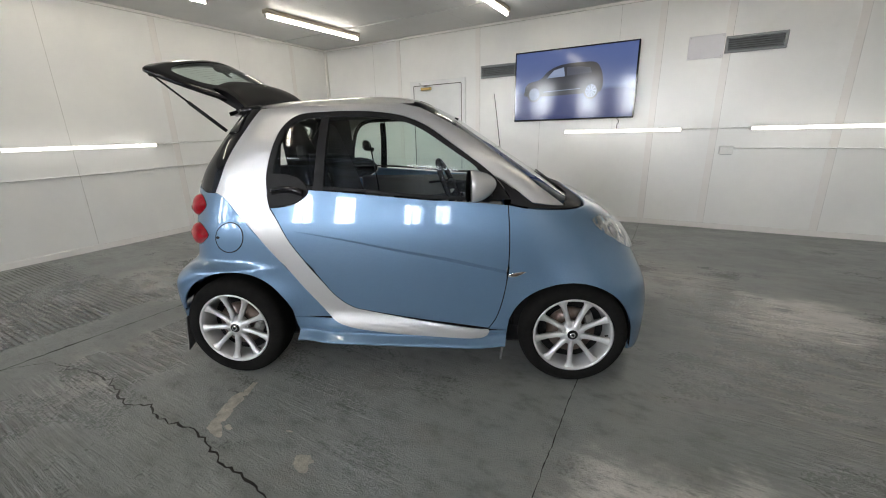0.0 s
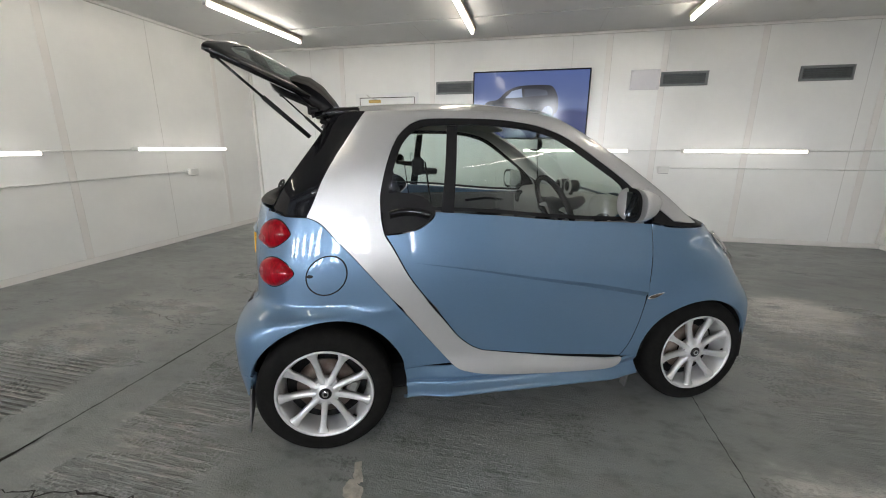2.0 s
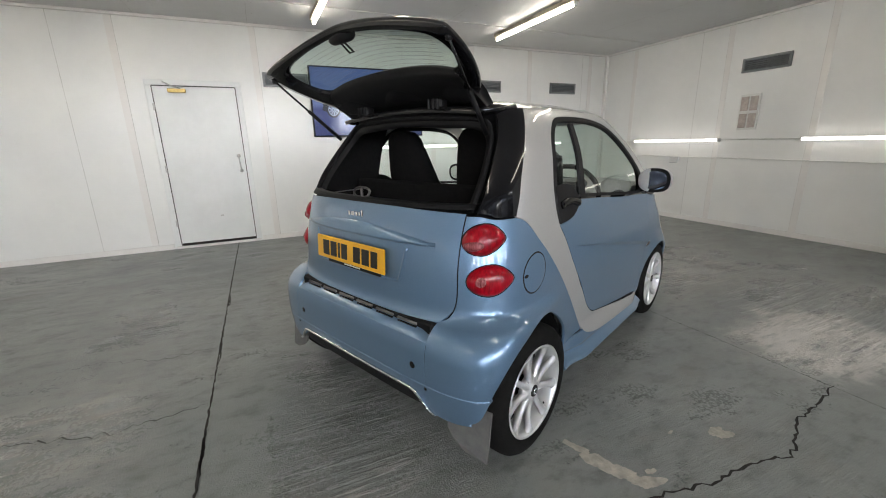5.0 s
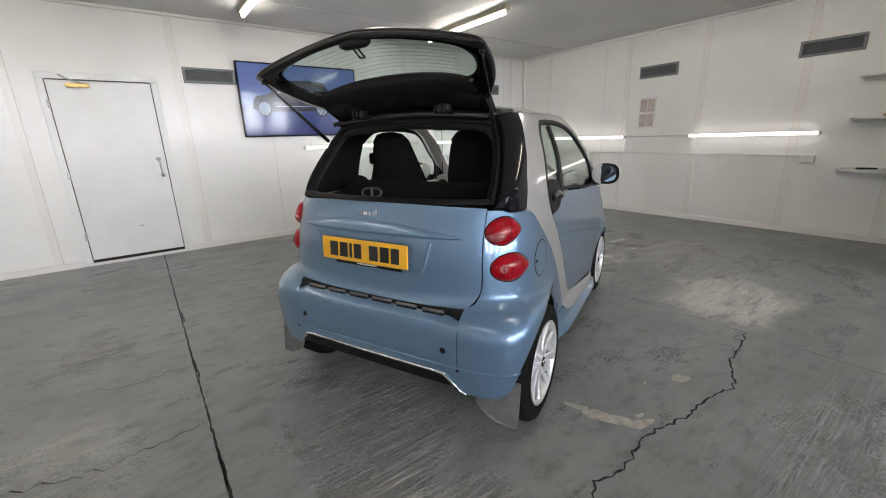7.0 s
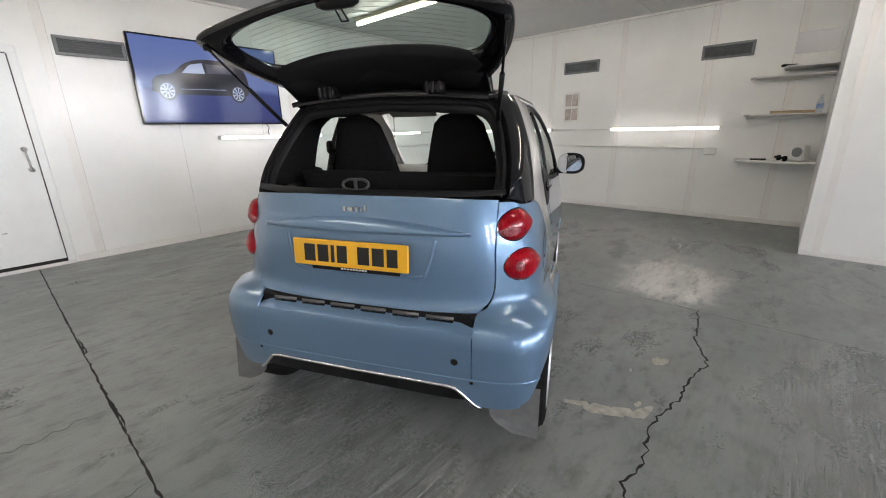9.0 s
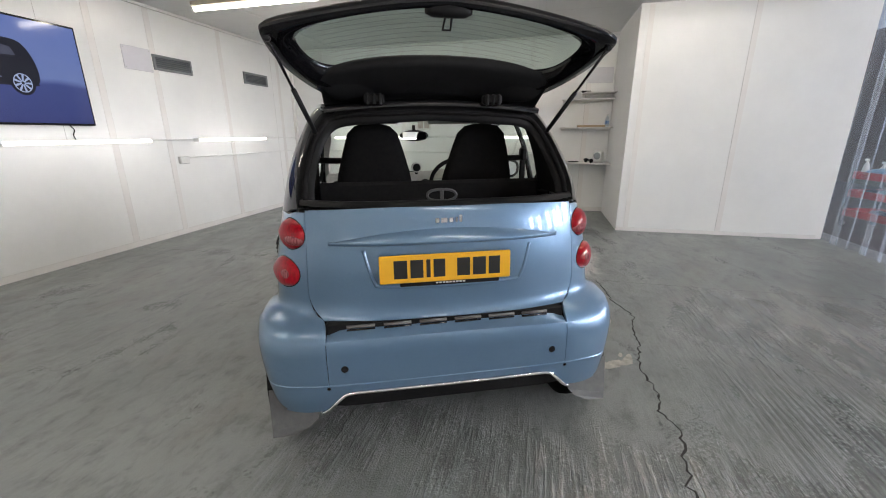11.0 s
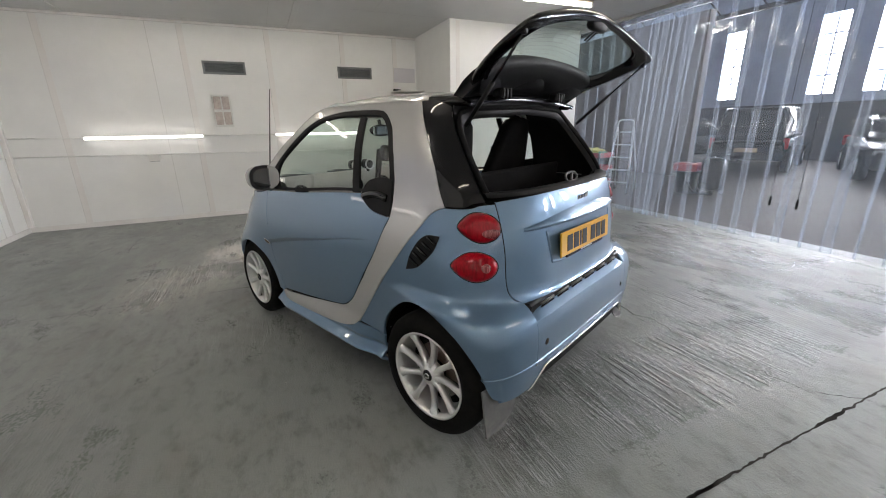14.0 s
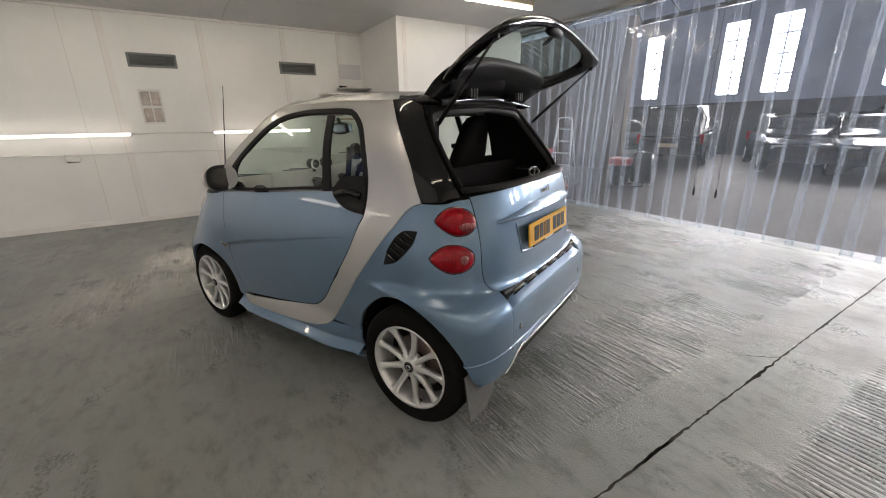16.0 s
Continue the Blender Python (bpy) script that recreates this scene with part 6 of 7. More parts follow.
c0 = batten_lamp("ceiling_light", pose(-3.29, 2.50, TOP, 0, 0, -2.5), 1.72, TUBE_CEIL, "fluorescent batten light with a bare lit tube", "ceiling lights", False)
for x, y, a in ((-0.69, 2.55, 0.5), (1.95, 2.53, -0.5), (-3.45, 0.08, -3), (-0.72, 0.08, 0), (1.95, 0.08, 0), (1.93, -2.42, -2), (-0.70, -2.42, 0), (-3.3, -2.42, 0)):
    copy_thing(c0, pose(x, y, TOP, 0, 0, a))
w0 = batten_lamp("wall_light", pose(0.775, Y1 - 0.045, 1.285), 1.50, TUBE_WALL, "slim lit tube light on the wall", "wall lights", True)
for m in (pose(2.985, Y1 - 0.045, 1.285), pose(X1 - 0.02, 2.39, 1.285, 0, 0, -90), pose(X1 - 0.02, -0.135, 1.285, 0, 0, -90), pose(X0 + 0.02, 2.41, 1.29, 0, 0, 90), pose(X0 + 0.02, -0.09, 1.25, 0, 0, 90), pose(X0 + 0.02, -2.6, 1.25, 0, 0, 90)):
    copy_thing(w0, m)


def socket_box(m):
    s = empty("socket_box", m, "white plastic twin socket box on the wall", "socket", "sockets on the walls")
    span("back_box", (-0.075, -0.045, -0.048), (0.075, 0, 0.048), PLASTIC_WHITE, s, 0.006)
    span("face_plate", (-0.072, -0.054, -0.045), (0.072, -0.045, 0.045), PLASTIC_WHITE, s, 0.003)
    span("lid_shadow", (-0.06, -0.056, -0.052), (0.06, -0.03, -0.048), VENT, s, 0)
    return s


s0_ = socket_box(pose(2.04, Y1, 1.02))
for m in (pose(X1, 2.36, 0.98, 0, 0, -90), pose(X1, -0.80, 0.965, 0, 0, -90), pose(X0, 2.53, 0.965, 0, 0, 90)):
    copy_thing(s0_, m)


def conduit(name, pts):
    tagged(sweep(name, pts, 0.010, PLASTIC_WHITE, None, 8, flat=0.7), "white cable conduit clipped along the wall", "conduit")


conduit("cable_conduit", [(2.12, Y1 - 0.012, 1.045), (4.0, Y1 - 0.012, 1.05), (X1 - 0.02, Y1 - 0.012, 1.05)])
conduit("cable_conduit", [(X1 - 0.012, Y1 - 0.02, 1.05), (X1 - 0.012, 2.45, 1.03), (X1 - 0.012, -0.72, 1.00)])
conduit("cable_conduit", [(X0 + 0.012, Y0, 0.90), (X0 + 0.012, 0, 0.93), (X0 + 0.012, 2.46, 0.975)])
conduit("lamp_cable", [(1.53, Y1 - 0.03, 1.29), (2.23, Y1 - 0.03, 1.29)])
conduit("lamp_cable", [(3.73, Y1 - 0.02, 1.29), (X1 - 0.02, Y1 - 0.02, 1.30)])
conduit("lamp_cable", [(X1 - 0.02, Y1 - 0.02, 1.30), (X1 - 0.015, 3.14, 1.29)])
conduit("lamp_cable", [(X1 - 0.015, 1.64, 1.29), (X1 - 0.015, 0.61, 1.29)])
conduit("lamp_cable", [(X0 + 0.02, 0.66, 1.27), (X0 + 0.02, 1.66, 1.28)])

# ---- television ----
tv = empty("television", pose(0.085, Y1, 1.94), "large flat television on the wall, showing a dark car", "television")
span("tv_body", (-0.845, -0.085, -0.485), (0.845, -0.03, 0.485), BLACK_GLOSS, tv, 0.006)
span("tv_bracket", (-0.25, -0.03, -0.2), (0.25, 0, 0.2), BLACK_TRIM, tv, 0.002)


def screen():
    m = bpy.data.materials.new("lit_screen")
    m.use_nodes = True
    t = m.node_tree
    p = t.nodes["Principled BSDF"]
    p.inputs["Base Color"].default_value, p.inputs["Roughness"].default_value = (0.01, 0.01, 0.012, 1), 0.10
    p.inputs["Specular IOR Level"].default_value = 0.5
    w, g, n = (t.nodes.new("ShaderNode" + k) for k in ("TexCoord", "SeparateXYZ", "TexNoise"))
    n.inputs["Scale"].default_value = 1.6
    ramp = t.nodes.new("ShaderNodeValToRGB")
    e = ramp.color_ramp.elements
    e[0].position, e[0].color = 0.0, (0.045, 0.065, 0.25, 1)
    e[1].position, e[1].color = 1.0, (0.17, 0.25, 0.62, 1)
    k = e.new(0.40)
    k.color = (0.06, 0.09, 0.31, 1)
    k = e.new(0.47)
    k.color = (0.20, 0.28, 0.60, 1)
    r = t.nodes.new("ShaderNodeMapRange")
    r.inputs[1].default_value, r.inputs[2].default_value = -0.47, 0.47
    t.links.new(w.outputs["Object"], g.inputs[0])
    t.links.new(w.outputs["Object"], n.inputs["Vector"])
    t.links.new(g.outputs[2], r.inputs[0])
    a = t.nodes.new("ShaderNodeMath")
    a.operation = "MULTIPLY_ADD"
    a.inputs[1].default_value, a.inputs[2].default_value = 0.25, -0.12
    t.links.new(n.outputs[0], a.inputs[0])
    b = t.nodes.new("ShaderNodeMath")
    t.links.new(r.outputs[0], b.inputs[0])
    t.links.new(a.outputs[0], b.inputs[1])
    t.links.new(b.outputs[0], ramp.inputs[0])
    t.links.new(ramp.outputs[0], p.inputs["Emission Color"])
    p.inputs["Emission Strength"].default_value = 0.46
    return m


span("screen", (-0.825, -0.088, -0.465), (0.825, -0.085, 0.465), screen(), tv, 0)
PIC_DARK = surface("picture_dark", (0.004, 0.004, 0.005), 0.12, emit=(0.010, 0.011, 0.02), strength=0.8)
PIC_GREY = surface("picture_grey", (0.01, 0.01, 0.01), 0.12, emit=(0.34, 0.42, 0.62), strength=0.7)
PIC_DIM = surface("picture_dim", (0.004, 0.004, 0.005), 0.12, emit=(0.05, 0.055, 0.085), strength=0.8)
outline = smooth_line([(-0.68, -0.05), (-0.66, 0.02), (-0.60, 0.06), (-0.46, 0.09), (-0.33, 0.20), (-0.15, 0.265), (0.15, 0.275), (0.32, 0.25), (0.40, 0.12), (0.42, -0.02), (0.40, -0.10), (0.30, -0.13), (-0.60, -0.14)], 5, True)
mesh_ob("picture_car", [(x, -0.0892, z) for x, z in outline], [tuple(range(len(outline)))], PIC_DARK, tv)
glass_o = [(-0.36, 0.10), (-0.26, 0.20), (-0.12, 0.23), (-0.10, 0.11)]
mesh_ob("picture_window", [(x, -0.0897, z) for x, z in glass_o], [(0, 1, 2, 3)], PIC_GREY, tv)
for cx in (-0.54, 0.27):
    ring_p = [(cx + 0.098 * math.cos(a * 0.2618), -0.0894, -0.108 + 0.108 * math.sin(a * 0.2618)) for a in range(24)]
    mesh_ob("picture_tyre", ring_p, [tuple(range(24))], PIC_DARK, tv)
    rv, rf = [], []
    for a in range(24):
        c, s_ = math.cos(a * 0.2618), math.sin(a * 0.2618)
        rv += [(cx + 0.074 * c, -0.0899, -0.108 + 0.084 * s_), (cx + 0.066 * c, -0.0899, -0.108 + 0.076 * s_)]
    rf = [(2 * a, 2 * a + 1, (2 * a + 3) % 48, (2 * a + 2) % 48) for a in range(24)]
    for a in range(9):
        c, s_, k = math.cos(a * 0.698), math.sin(a * 0.698), len(rv)
        rv += [(cx + r * c - w * s_, -0.0899, -0.108 + 1.1 * (r * s_ + w * c)) for r, w in ((0.012, 0.005), (0.068, 0.009), (0.068, -0.009), (0.012, -0.005))]
        rf.append((k, k + 1, k + 2, k + 3))
    mesh_ob("picture_wheel", rv, rf, PIC_GREY, tv)
rear_pane = [(-0.07, 0.115), (-0.08, 0.225), (0.10, 0.225), (0.24, 0.20), (0.27, 0.13)]
mesh_ob("picture_window", [(x, -0.0897, z) for x, z in rear_pane], [tuple(range(5))], PIC_DIM, tv)
mesh_ob("picture_sill", [(-0.40, -0.0897, -0.085), (0.12, -0.0897, -0.070), (0.12, -0.0897, -0.064), (-0.40, -0.0897, -0.079)], [(0, 1, 2, 3)], PIC_GREY, tv)
sweep("tv_cable", smooth_line([(0.62, -0.02, -0.48), (0.66, -0.015, -0.53), (0.64, -0.015, -0.58), (0.65, -0.02, -0.64)], 4), 0.005, BLACK_TRIM, tv, 6)

# ---- shelves in the corner by the partition ----
SHELF = surface("shelf_board", (0.72, 0.71, 0.69), 0.45, second=(0.64, 0.62, 0.59), scale=4)


def shelf(name, y0, depth, z, bow):
    v, f = [], []
    n = 12
    pts = [(X1 - 0.004, y0)] + [(X1 - depth * (0.45 + 0.55 * math.sin(math.pi / 2 * k / n) ** (0.6 if bow else 0.05)), y0 + (PY - y0) * k / n) for k in range(n + 1)] + [(X1 - 0.004, PY + 0.003)]
    for zz in (z - 0.018, z):
        v += [(x, min(max(y, PY + 0.003), y0), zz) for x, y in pts]
    k = len(pts)
    f = [tuple(range(k - 1, -1, -1)), tuple(range(k, 2 * k))] + [(i, (i + 1) % k, k + (i + 1) % k, k + i) for i in range(k)]
    return tagged(mesh_ob(name, v, f, SHELF), "white board shelf fixed across the corner", "shelf", "corner shelves")


shelf("wall_shelf", -1.12, 0.55, 0.875, True)
shelf("wall_shelf", -1.13, 0.34, 1.445, False)
shelf("wall_shelf", -1.13, 0.30, 1.895, False)
shelf("wall_shelf", -1.45, 0.42, 1.985, False)
for z in (0.855, 1.425, 1.875):
    tagged(span("shelf_bearer", (X1 - 0.03, -1.93, z - 0.03), (X1, -1.15, z), SHELF, None, 0.003), "white batten carrying a shelf", "bearer")
sp = empty("desk_speaker", pose(4.62, -1.78, 0.877, 0, 0, 60), "small white desk fan heater with a round grille", "heater")
span("body", (-0.075, -0.06, 0.0), (0.075, 0.06, 0.19), PLASTIC_WHITE, sp, 0.015)
lathe("grille", [(0, 0.064), (0.05, 0.064), (0.058, 0.060)], VENT, sp, 24, at=(0, 0, 0.105))
ph = empty("black_headset", pose(4.52, -1.62, 0.876, 0, 0, 20), "black headset lying on the shelf", "headset")
sweep("band", smooth_line([(-0.09, 0, 0.03), (-0.05, 0.05, 0.055), (0.04, 0.06, 0.05), (0.10, 0.01, 0.03)], 5), 0.012, BLACK_TRIM, ph, 8)
for x in (-0.09, 0.10):
    lathe("ear_pad", [(0, -0.02), (0.03, -0.018), (0.035, 0.0), (0.03, 0.018), (0, 0.02)], BLACK_SOFT, ph, 16, at=(x, 0.0, 0.034))
tagged(box("remote_control", (0.05, 0.17, 0.018), (4.60, -1.38, 0.885), BLACK_TRIM, None, 0.005, rot=(0, 0, 20)), "slim black remote control on the shelf", "remote")
CARD = surface("cardboard", (0.40, 0.29, 0.17), 0.85, second=(0.33, 0.23, 0.13), scale=10)
tagged(box("cardboard_sheet", (0.26, 0.42, 0.03), (4.68, -1.62, 1.461), CARD, None, 0.003), "flat brown cardboard piece on the shelf", "cardboard")
bt = empty("water_bottle", pose(4.63, -1.86, 1.4455), "small clear plastic water bottle on the shelf", "bottle")
WATER = pane("clear_plastic", (0.9, 0.94, 0.97), 1.0, haze=0.03)
lathe("bottle_body", [(0.0, 0.0), (0.03, 0.0), (0.032, 0.02), (0.030, 0.06), (0.032, 0.11), (0.028, 0.14), (0.014, 0.165), (0.013, 0.18)], WATER, bt, 20, axis="z")
lathe("bottle_cap", [(0.0, 0.198), (0.015, 0.197), (0.016, 0.178)], PLASTIC_WHITE, bt, 14, axis="z")
lathe("bottle_label", [(0.0325, 0.045), (0.0325, 0.10)], surface("blue_label", (0.12, 0.28, 0.6), 0.4, second=(0.5, 0.6, 0.75), scale=30), bt, 20, axis="z")
tagged(box("black_clip_tool", (0.05, 0.16, 0.03), (4.66, -1.50, 2.001), BLACK_TRIM, None, 0.01, rot=(0, 0, 25)), "black hand tool lying on the top shelf", "tool")


# ---- strip curtain ----
tagged(span("curtain_rail", (X0, Y0 - 0.05, TOP - 0.05), (PX, Y0 + 0.03, TOP), STEEL, None, 0.004), "steel rail carrying the strip curtain", "rail")
rs = random.Random(9)
x, k = PX - 0.02, 0
STRIP_EDGE = pane("strip_edge", (0.88, 0.92, 0.97), 1.2, haze=0.10, milky=0.15)
while x > X0 + 0.1:
    w = 0.30
    bunch = 1.35 < x < 2.25
    x1 = x - w
    dy = (0.012 if k % 2 else -0.012) + rs.uniform(-0.004, 0.004) + (rs.uniform(-0.05, 0.05) if bunch else 0)
    lean = rs.uniform(-0.02, 0.02) + (rs.uniform(-0.05, 0.05) if bunch else 0)
    foot = rs.uniform(0.006, 0.02)
    v, f = [], []
    NR, NC = 8, 7
    amp, ph = rs.uniform(0.004, 0.012) + (0.03 if bunch else 0), rs.uniform(0, 6.28)
    for i in range(NR + 1):
        z = foot + (TOP - 0.05 - foot) * i / NR
        q = 1 - i / NR
        for c in range(NC + 1):
            t = c / NC
            xx = x + (x1 - x) * t * (1 - (0.35 * q if bunch else 0)) + lean * q
            v.append((xx, Y0 + dy + amp * q * math.sin(ph + 3 * q) + (0.010 + amp) * (2 * t - 1) ** 2 * q + 0.004 * math.sin(6 * t), z))
    for i in range(NR):
        for c in range(NC):
            a = i * (NC + 1) + c
            f.append((a, a + 1, a + NC + 2, a + NC + 1))
    st = mesh_ob("curtain_strip", v, f, STRIP, None, True)
    tagged(st, "clear bluish plastic curtain strip hanging to the floor", "curtain", "curtain strips")
    for c in (0, NC):
        ln = [(v[i * (NC + 1) + c][0], v[i * (NC + 1) + c][1], v[i * (NC + 1) + c][2]) for i in range(NR + 1)]
        vv, ff = [], []
        for p in ln:
            sgn = 1 if c == 0 else -1
            vv += [(p[0], p[1] + 0.002, p[2]), (p[0] - sgn * 0.022, p[1] + 0.004, p[2])]
        for i in range(NR):
            ff.append((2 * i, 2 * i + 1, 2 * i + 3, 2 * i + 2))
        eo = mesh_ob("strip_edge", vv, ff, STRIP_EDGE, st, True)
        eo.visible_shadow = False
    st.visible_shadow = False
    x -= w - (0.19 if bunch else 0.065)
    k += 1

# ---- the workshop beyond ----
BROWN = surface("brown_sheet_wall", (0.11, 0.085, 0.075), 0.7, second=(0.085, 0.065, 0.058), scale=2)
# window glare and curtain haze are put into this pale blue
HAZY_WALL = surface("hazy_wall", (0.42, 0.47, 0.56), 0.85, second=(0.30, 0.34, 0.41), scale=1.2)
DARK_BAND = surface("dark_band_fill", (0.060, 0.066, 0.078), 0.8, second=(0.03, 0.034, 0.04), scale=0.7)
SKYLIGHT = glow("daylight_pane", (0.96, 0.975, 1.0), DAYLIGHT)
FY = -17.0


def beyond(name, a, b, m, label, cat):
    return tagged(span(name, a, b, m, None, 0), label, cat, kind="structure")


far = empty("wall_far", pose(0, 0, 0), "workshop wall with tall windows, their haze coloured in as blue-grey", "wall", kind="structure")
wins = [(-9.0, -8.1), (-6.9, -6.0), (-4.0, -3.1), (-1.6, -0.7), (0.35, 1.25), (3.55, 4.35), (5.1, 5.85), (8.25, 8.95), (9.95, 10.5), (12.6, 13.3)]
# added band, standing in for the dark mass of cars and gloom below the windows
span("dark_band", (-10.3, FY, 0), (13.5, FY + 0.03, 1.95), DARK_BAND, far, 0)
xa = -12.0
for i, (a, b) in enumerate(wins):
    span("wall_pier", (xa, FY - 0.3, 0), (a, FY, 7.0), HAZY_WALL, far, 0)
    span("wall_below", (a, FY - 0.3, 0), (b, FY, 2.25), HAZY_WALL, far, 0)
    span("wall_above", (a, FY - 0.3, 4.75), (b, FY, 7.0), HAZY_WALL, far, 0)
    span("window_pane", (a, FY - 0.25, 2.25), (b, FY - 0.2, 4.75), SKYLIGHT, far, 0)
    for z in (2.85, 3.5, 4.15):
        span("glazing_bar", (a, FY - 0.2, z - 0.035), (b, FY - 0.15, z + 0.035), HAZY_WALL, far, 0)
    span("glazing_bar", ((a + b) / 2 - 0.03, FY - 0.2, 2.25), ((a + b) / 2 + 0.03, FY - 0.14, 4.75), HAZY_WALL, far, 0)
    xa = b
span("wall_pier", (xa, FY - 0.3, 0), (16, FY, 7.0), HAZY_WALL, far, 0)
beyond("wall_far_east", (13.5, FY, 0), (13.8, Y0, 7), HAZY_WALL, "dim workshop side wall", "wall")
beyond("wall_far_west", (-10.6, FY, 0), (-10.3, Y0, 7), HAZY_WALL, "dim workshop side wall", "wall")
beyond("wall_over_curtain", (-10.3, Y0 - 0.15, TOP + 0.12), (13.5, Y0 - 0.05, 7), HAZY_WALL, "wall above the strip curtain", "wall")
beyond("wall_beside_curtain", (-10.3, Y0 - 0.3, 0), (X0 - 0.15, Y0 - 0.15, TOP + 0.12), HAZY_WALL, "wall beside the strip curtain", "wall")
beyond("wall_behind_partition", (PX + 0.02, Y0 - 0.02, 0), (13.5, Y0 + 0.05, TOP + 0.12), WALL, "back of the white partition", "wall")
beyond("roof_far", (-10.6, FY - 0.3, 6.2), (13.8, Y0, 6.4), HAZY_WALL, "dark corrugated workshop roof", "roof")
beyond("wall_brown", (4.4, -9.4, 0), (13.5, -9.2, 3.9), BROWN, "brown sheeted partition in the workshop", "wall")
for y in (-7.2, -9.8, -12.4, -15.0):
    tr = empty("roof_truss", pose(0, y, 0), "dark steel roof truss", "truss", "workshop trusses")
    span("bottom_chord", (-10.2, -0.06, 4.9), (13.4, 0.06, 5.05), BLACK_TRIM, tr, 0)
    span("top_chord", (-10.3, -0.06, 5.8), (13.5, 0.06, 6.2), BLACK_TRIM, tr, 0)
    for q in range(16):
        sweep("web", [(-10 + 1.5 * q, 0, 5.0), (-9.25 + 1.5 * q, 0, 5.85)], 0.03, BLACK_TRIM, tr, 5)
WORK_LAMP = glow("workshop_lamp", (1.0, 0.97, 0.9), 14)
wl = empty("workshop_light", pose(5.6, -7.0, 4.0), "lit fluorescent fitting under the workshop roof", "lamp", "workshop lights")
span("fitting", (-0.7, -0.08, 0), (0.7, 0.08, 0.06), PLASTIC_WHITE, wl, 0.004)
for hx in (-0.5, 0.5):
    sweep("hanger", [(hx, 0, 0.05), (hx, 0, 2.21)], 0.008, STEEL, wl, 6)
span("diffuser", (-0.68, -0.06, -0.04), (0.68, 0.06, 0), WORK_LAMP, wl, 0.01)
for m in (pose(2.6, -8.6, 4.0, 0, 0, 8), pose(-1.5, -8.0, 4.0), pose(6.2, -11.5, 4.0, 0, 0, 90), pose(-4.5, -10.5, 4.0), pose(3.2, -6.2, 4.0)):
    copy_thing(wl, m)

# parked cars: body, glasshouse, wheels, lamps
DARK_PAINT = surface("dark_paint", (0.006, 0.007, 0.008), 0.20, spec=0.22, second=(0.012, 0.013, 0.015), scale=5)
GREY_PAINT = surface("grey_paint", (0.014, 0.015, 0.017), 0.22, spec=0.22, second=(0.024, 0.026, 0.029), scale=5)
SILVER_VAN = metal_flake("pale_paint", (0.20, 0.21, 0.22), (0.26, 0.27, 0.28), 0.3, 0.30)
DARK_GLASS = surface("dark_glass", (0.008, 0.009, 0.010), 0.16, spec=0.22, second=(0.012, 0.013, 0.015), scale=3)


def parked(m, paint, length, width, height, boxy, label):
    c = empty("parked_car", m, label, "car", "parked cars")
    L, W2 = length / 2, width / 2
    low = [(-L, 0.35), (-L, 0.72), (-L + 0.08, 0.88), (-0.2 * L, 0.93), (0.45 * L, 0.92), (L - 0.12, 0.72), (L, 0.55), (L, 0.3)]
    if boxy:
        top = [(-L + 0.04, 0.88), (-L + 0.12, height - 0.12), (-L + 0.3, height), (0.15 * L, height), (0.34 * L, height - 0.08), (0.62 * L, 0.92)]
    else:
        top = [(-L + 0.12, 0.88), (-L + 0.45, height - 0.1), (-0.25 * L, height), (0.05 * L, height - 0.02), (0.25 * L, height - 0.12), (0.55 * L, 0.92)]

    def loft(name, prof, w_low, w_top, mt):
        pr = smooth_line(prof, 4)
        z0, z1 = min(p[1] for p in pr), max(p[1] for p in pr)
        v, f = [], []
        for side in (-1, 1):
            for x, z in pr:
                t = (z - z0) / (z1 - z0)
                ww = w_low + (w_top - w_low) * t
                e = 1 - 0.10 * (abs(x) / L) ** 4
                v.append((x, side * ww * e, z))
        n = len(pr)
        for i in range(n - 1):
            f.append((i, i + 1, n + i + 1, n + i))
        f += [tuple(range(n)), tuple(range(2 * n - 1, n - 1, -1))]
        bm = bmesh.new()
        vs = [bm.verts.new(p) for p in v]
        for q in f:
            bm.faces.new([vs[i] for i in q])
        bmesh.ops.bevel(bm, geom=[e for e in bm.edges if abs(e.verts[0].co.y - e.verts[1].co.y) < 0.3], offset=0.05, segments=2, affect="EDGES")
        return part(name, bm, mt, c, smooth=True)

    loft("body", low, W2, W2 * 0.96, paint)
    loft("glasshouse", top, W2 * 0.93, W2 * 0.74, DARK_GLASS)
    span("roof", (-0.62 * L, -W2 * 0.66, height - 0.01), (0.12 * L, W2 * 0.66, height + 0.02), paint, c, 0.02)
    for x in (-0.62 * L, 0.62 * L):
        for sy in (-1, 1):
            lathe("tyre", [(0.18, -0.1), (0.30, -0.1), (0.32, -0.05), (0.32, 0.05), (0.30, 0.1), (0.18, 0.1)], RUBBER, c, 24, at=(x, sy * (W2 - 0.09), 0.32))
            lathe("rim", [(0.0, -0.09), (0.19, -0.09), (0.19, 0.09), (0, 0.09)], STEEL, c, 20, at=(x, sy * (W2 - 0.09), 0.32))
    for sy in (-1, 1):
        box("tail_light", (0.05, 0.12, 0.28), (-L + 0.03, sy * (W2 - 0.10), 0.80), RED_LENS, c, 0.02)
        box("headlight", (0.08, 0.30, 0.12), (L - 0.07, sy * (W2 - 0.25), 0.66), LAMP_CLEAR, c, 0.02)
    box("rear_plate", (0.02, 0.52, 0.11), (-L - 0.005, 0, 0.62), CARD, c, 0.002)
    return c


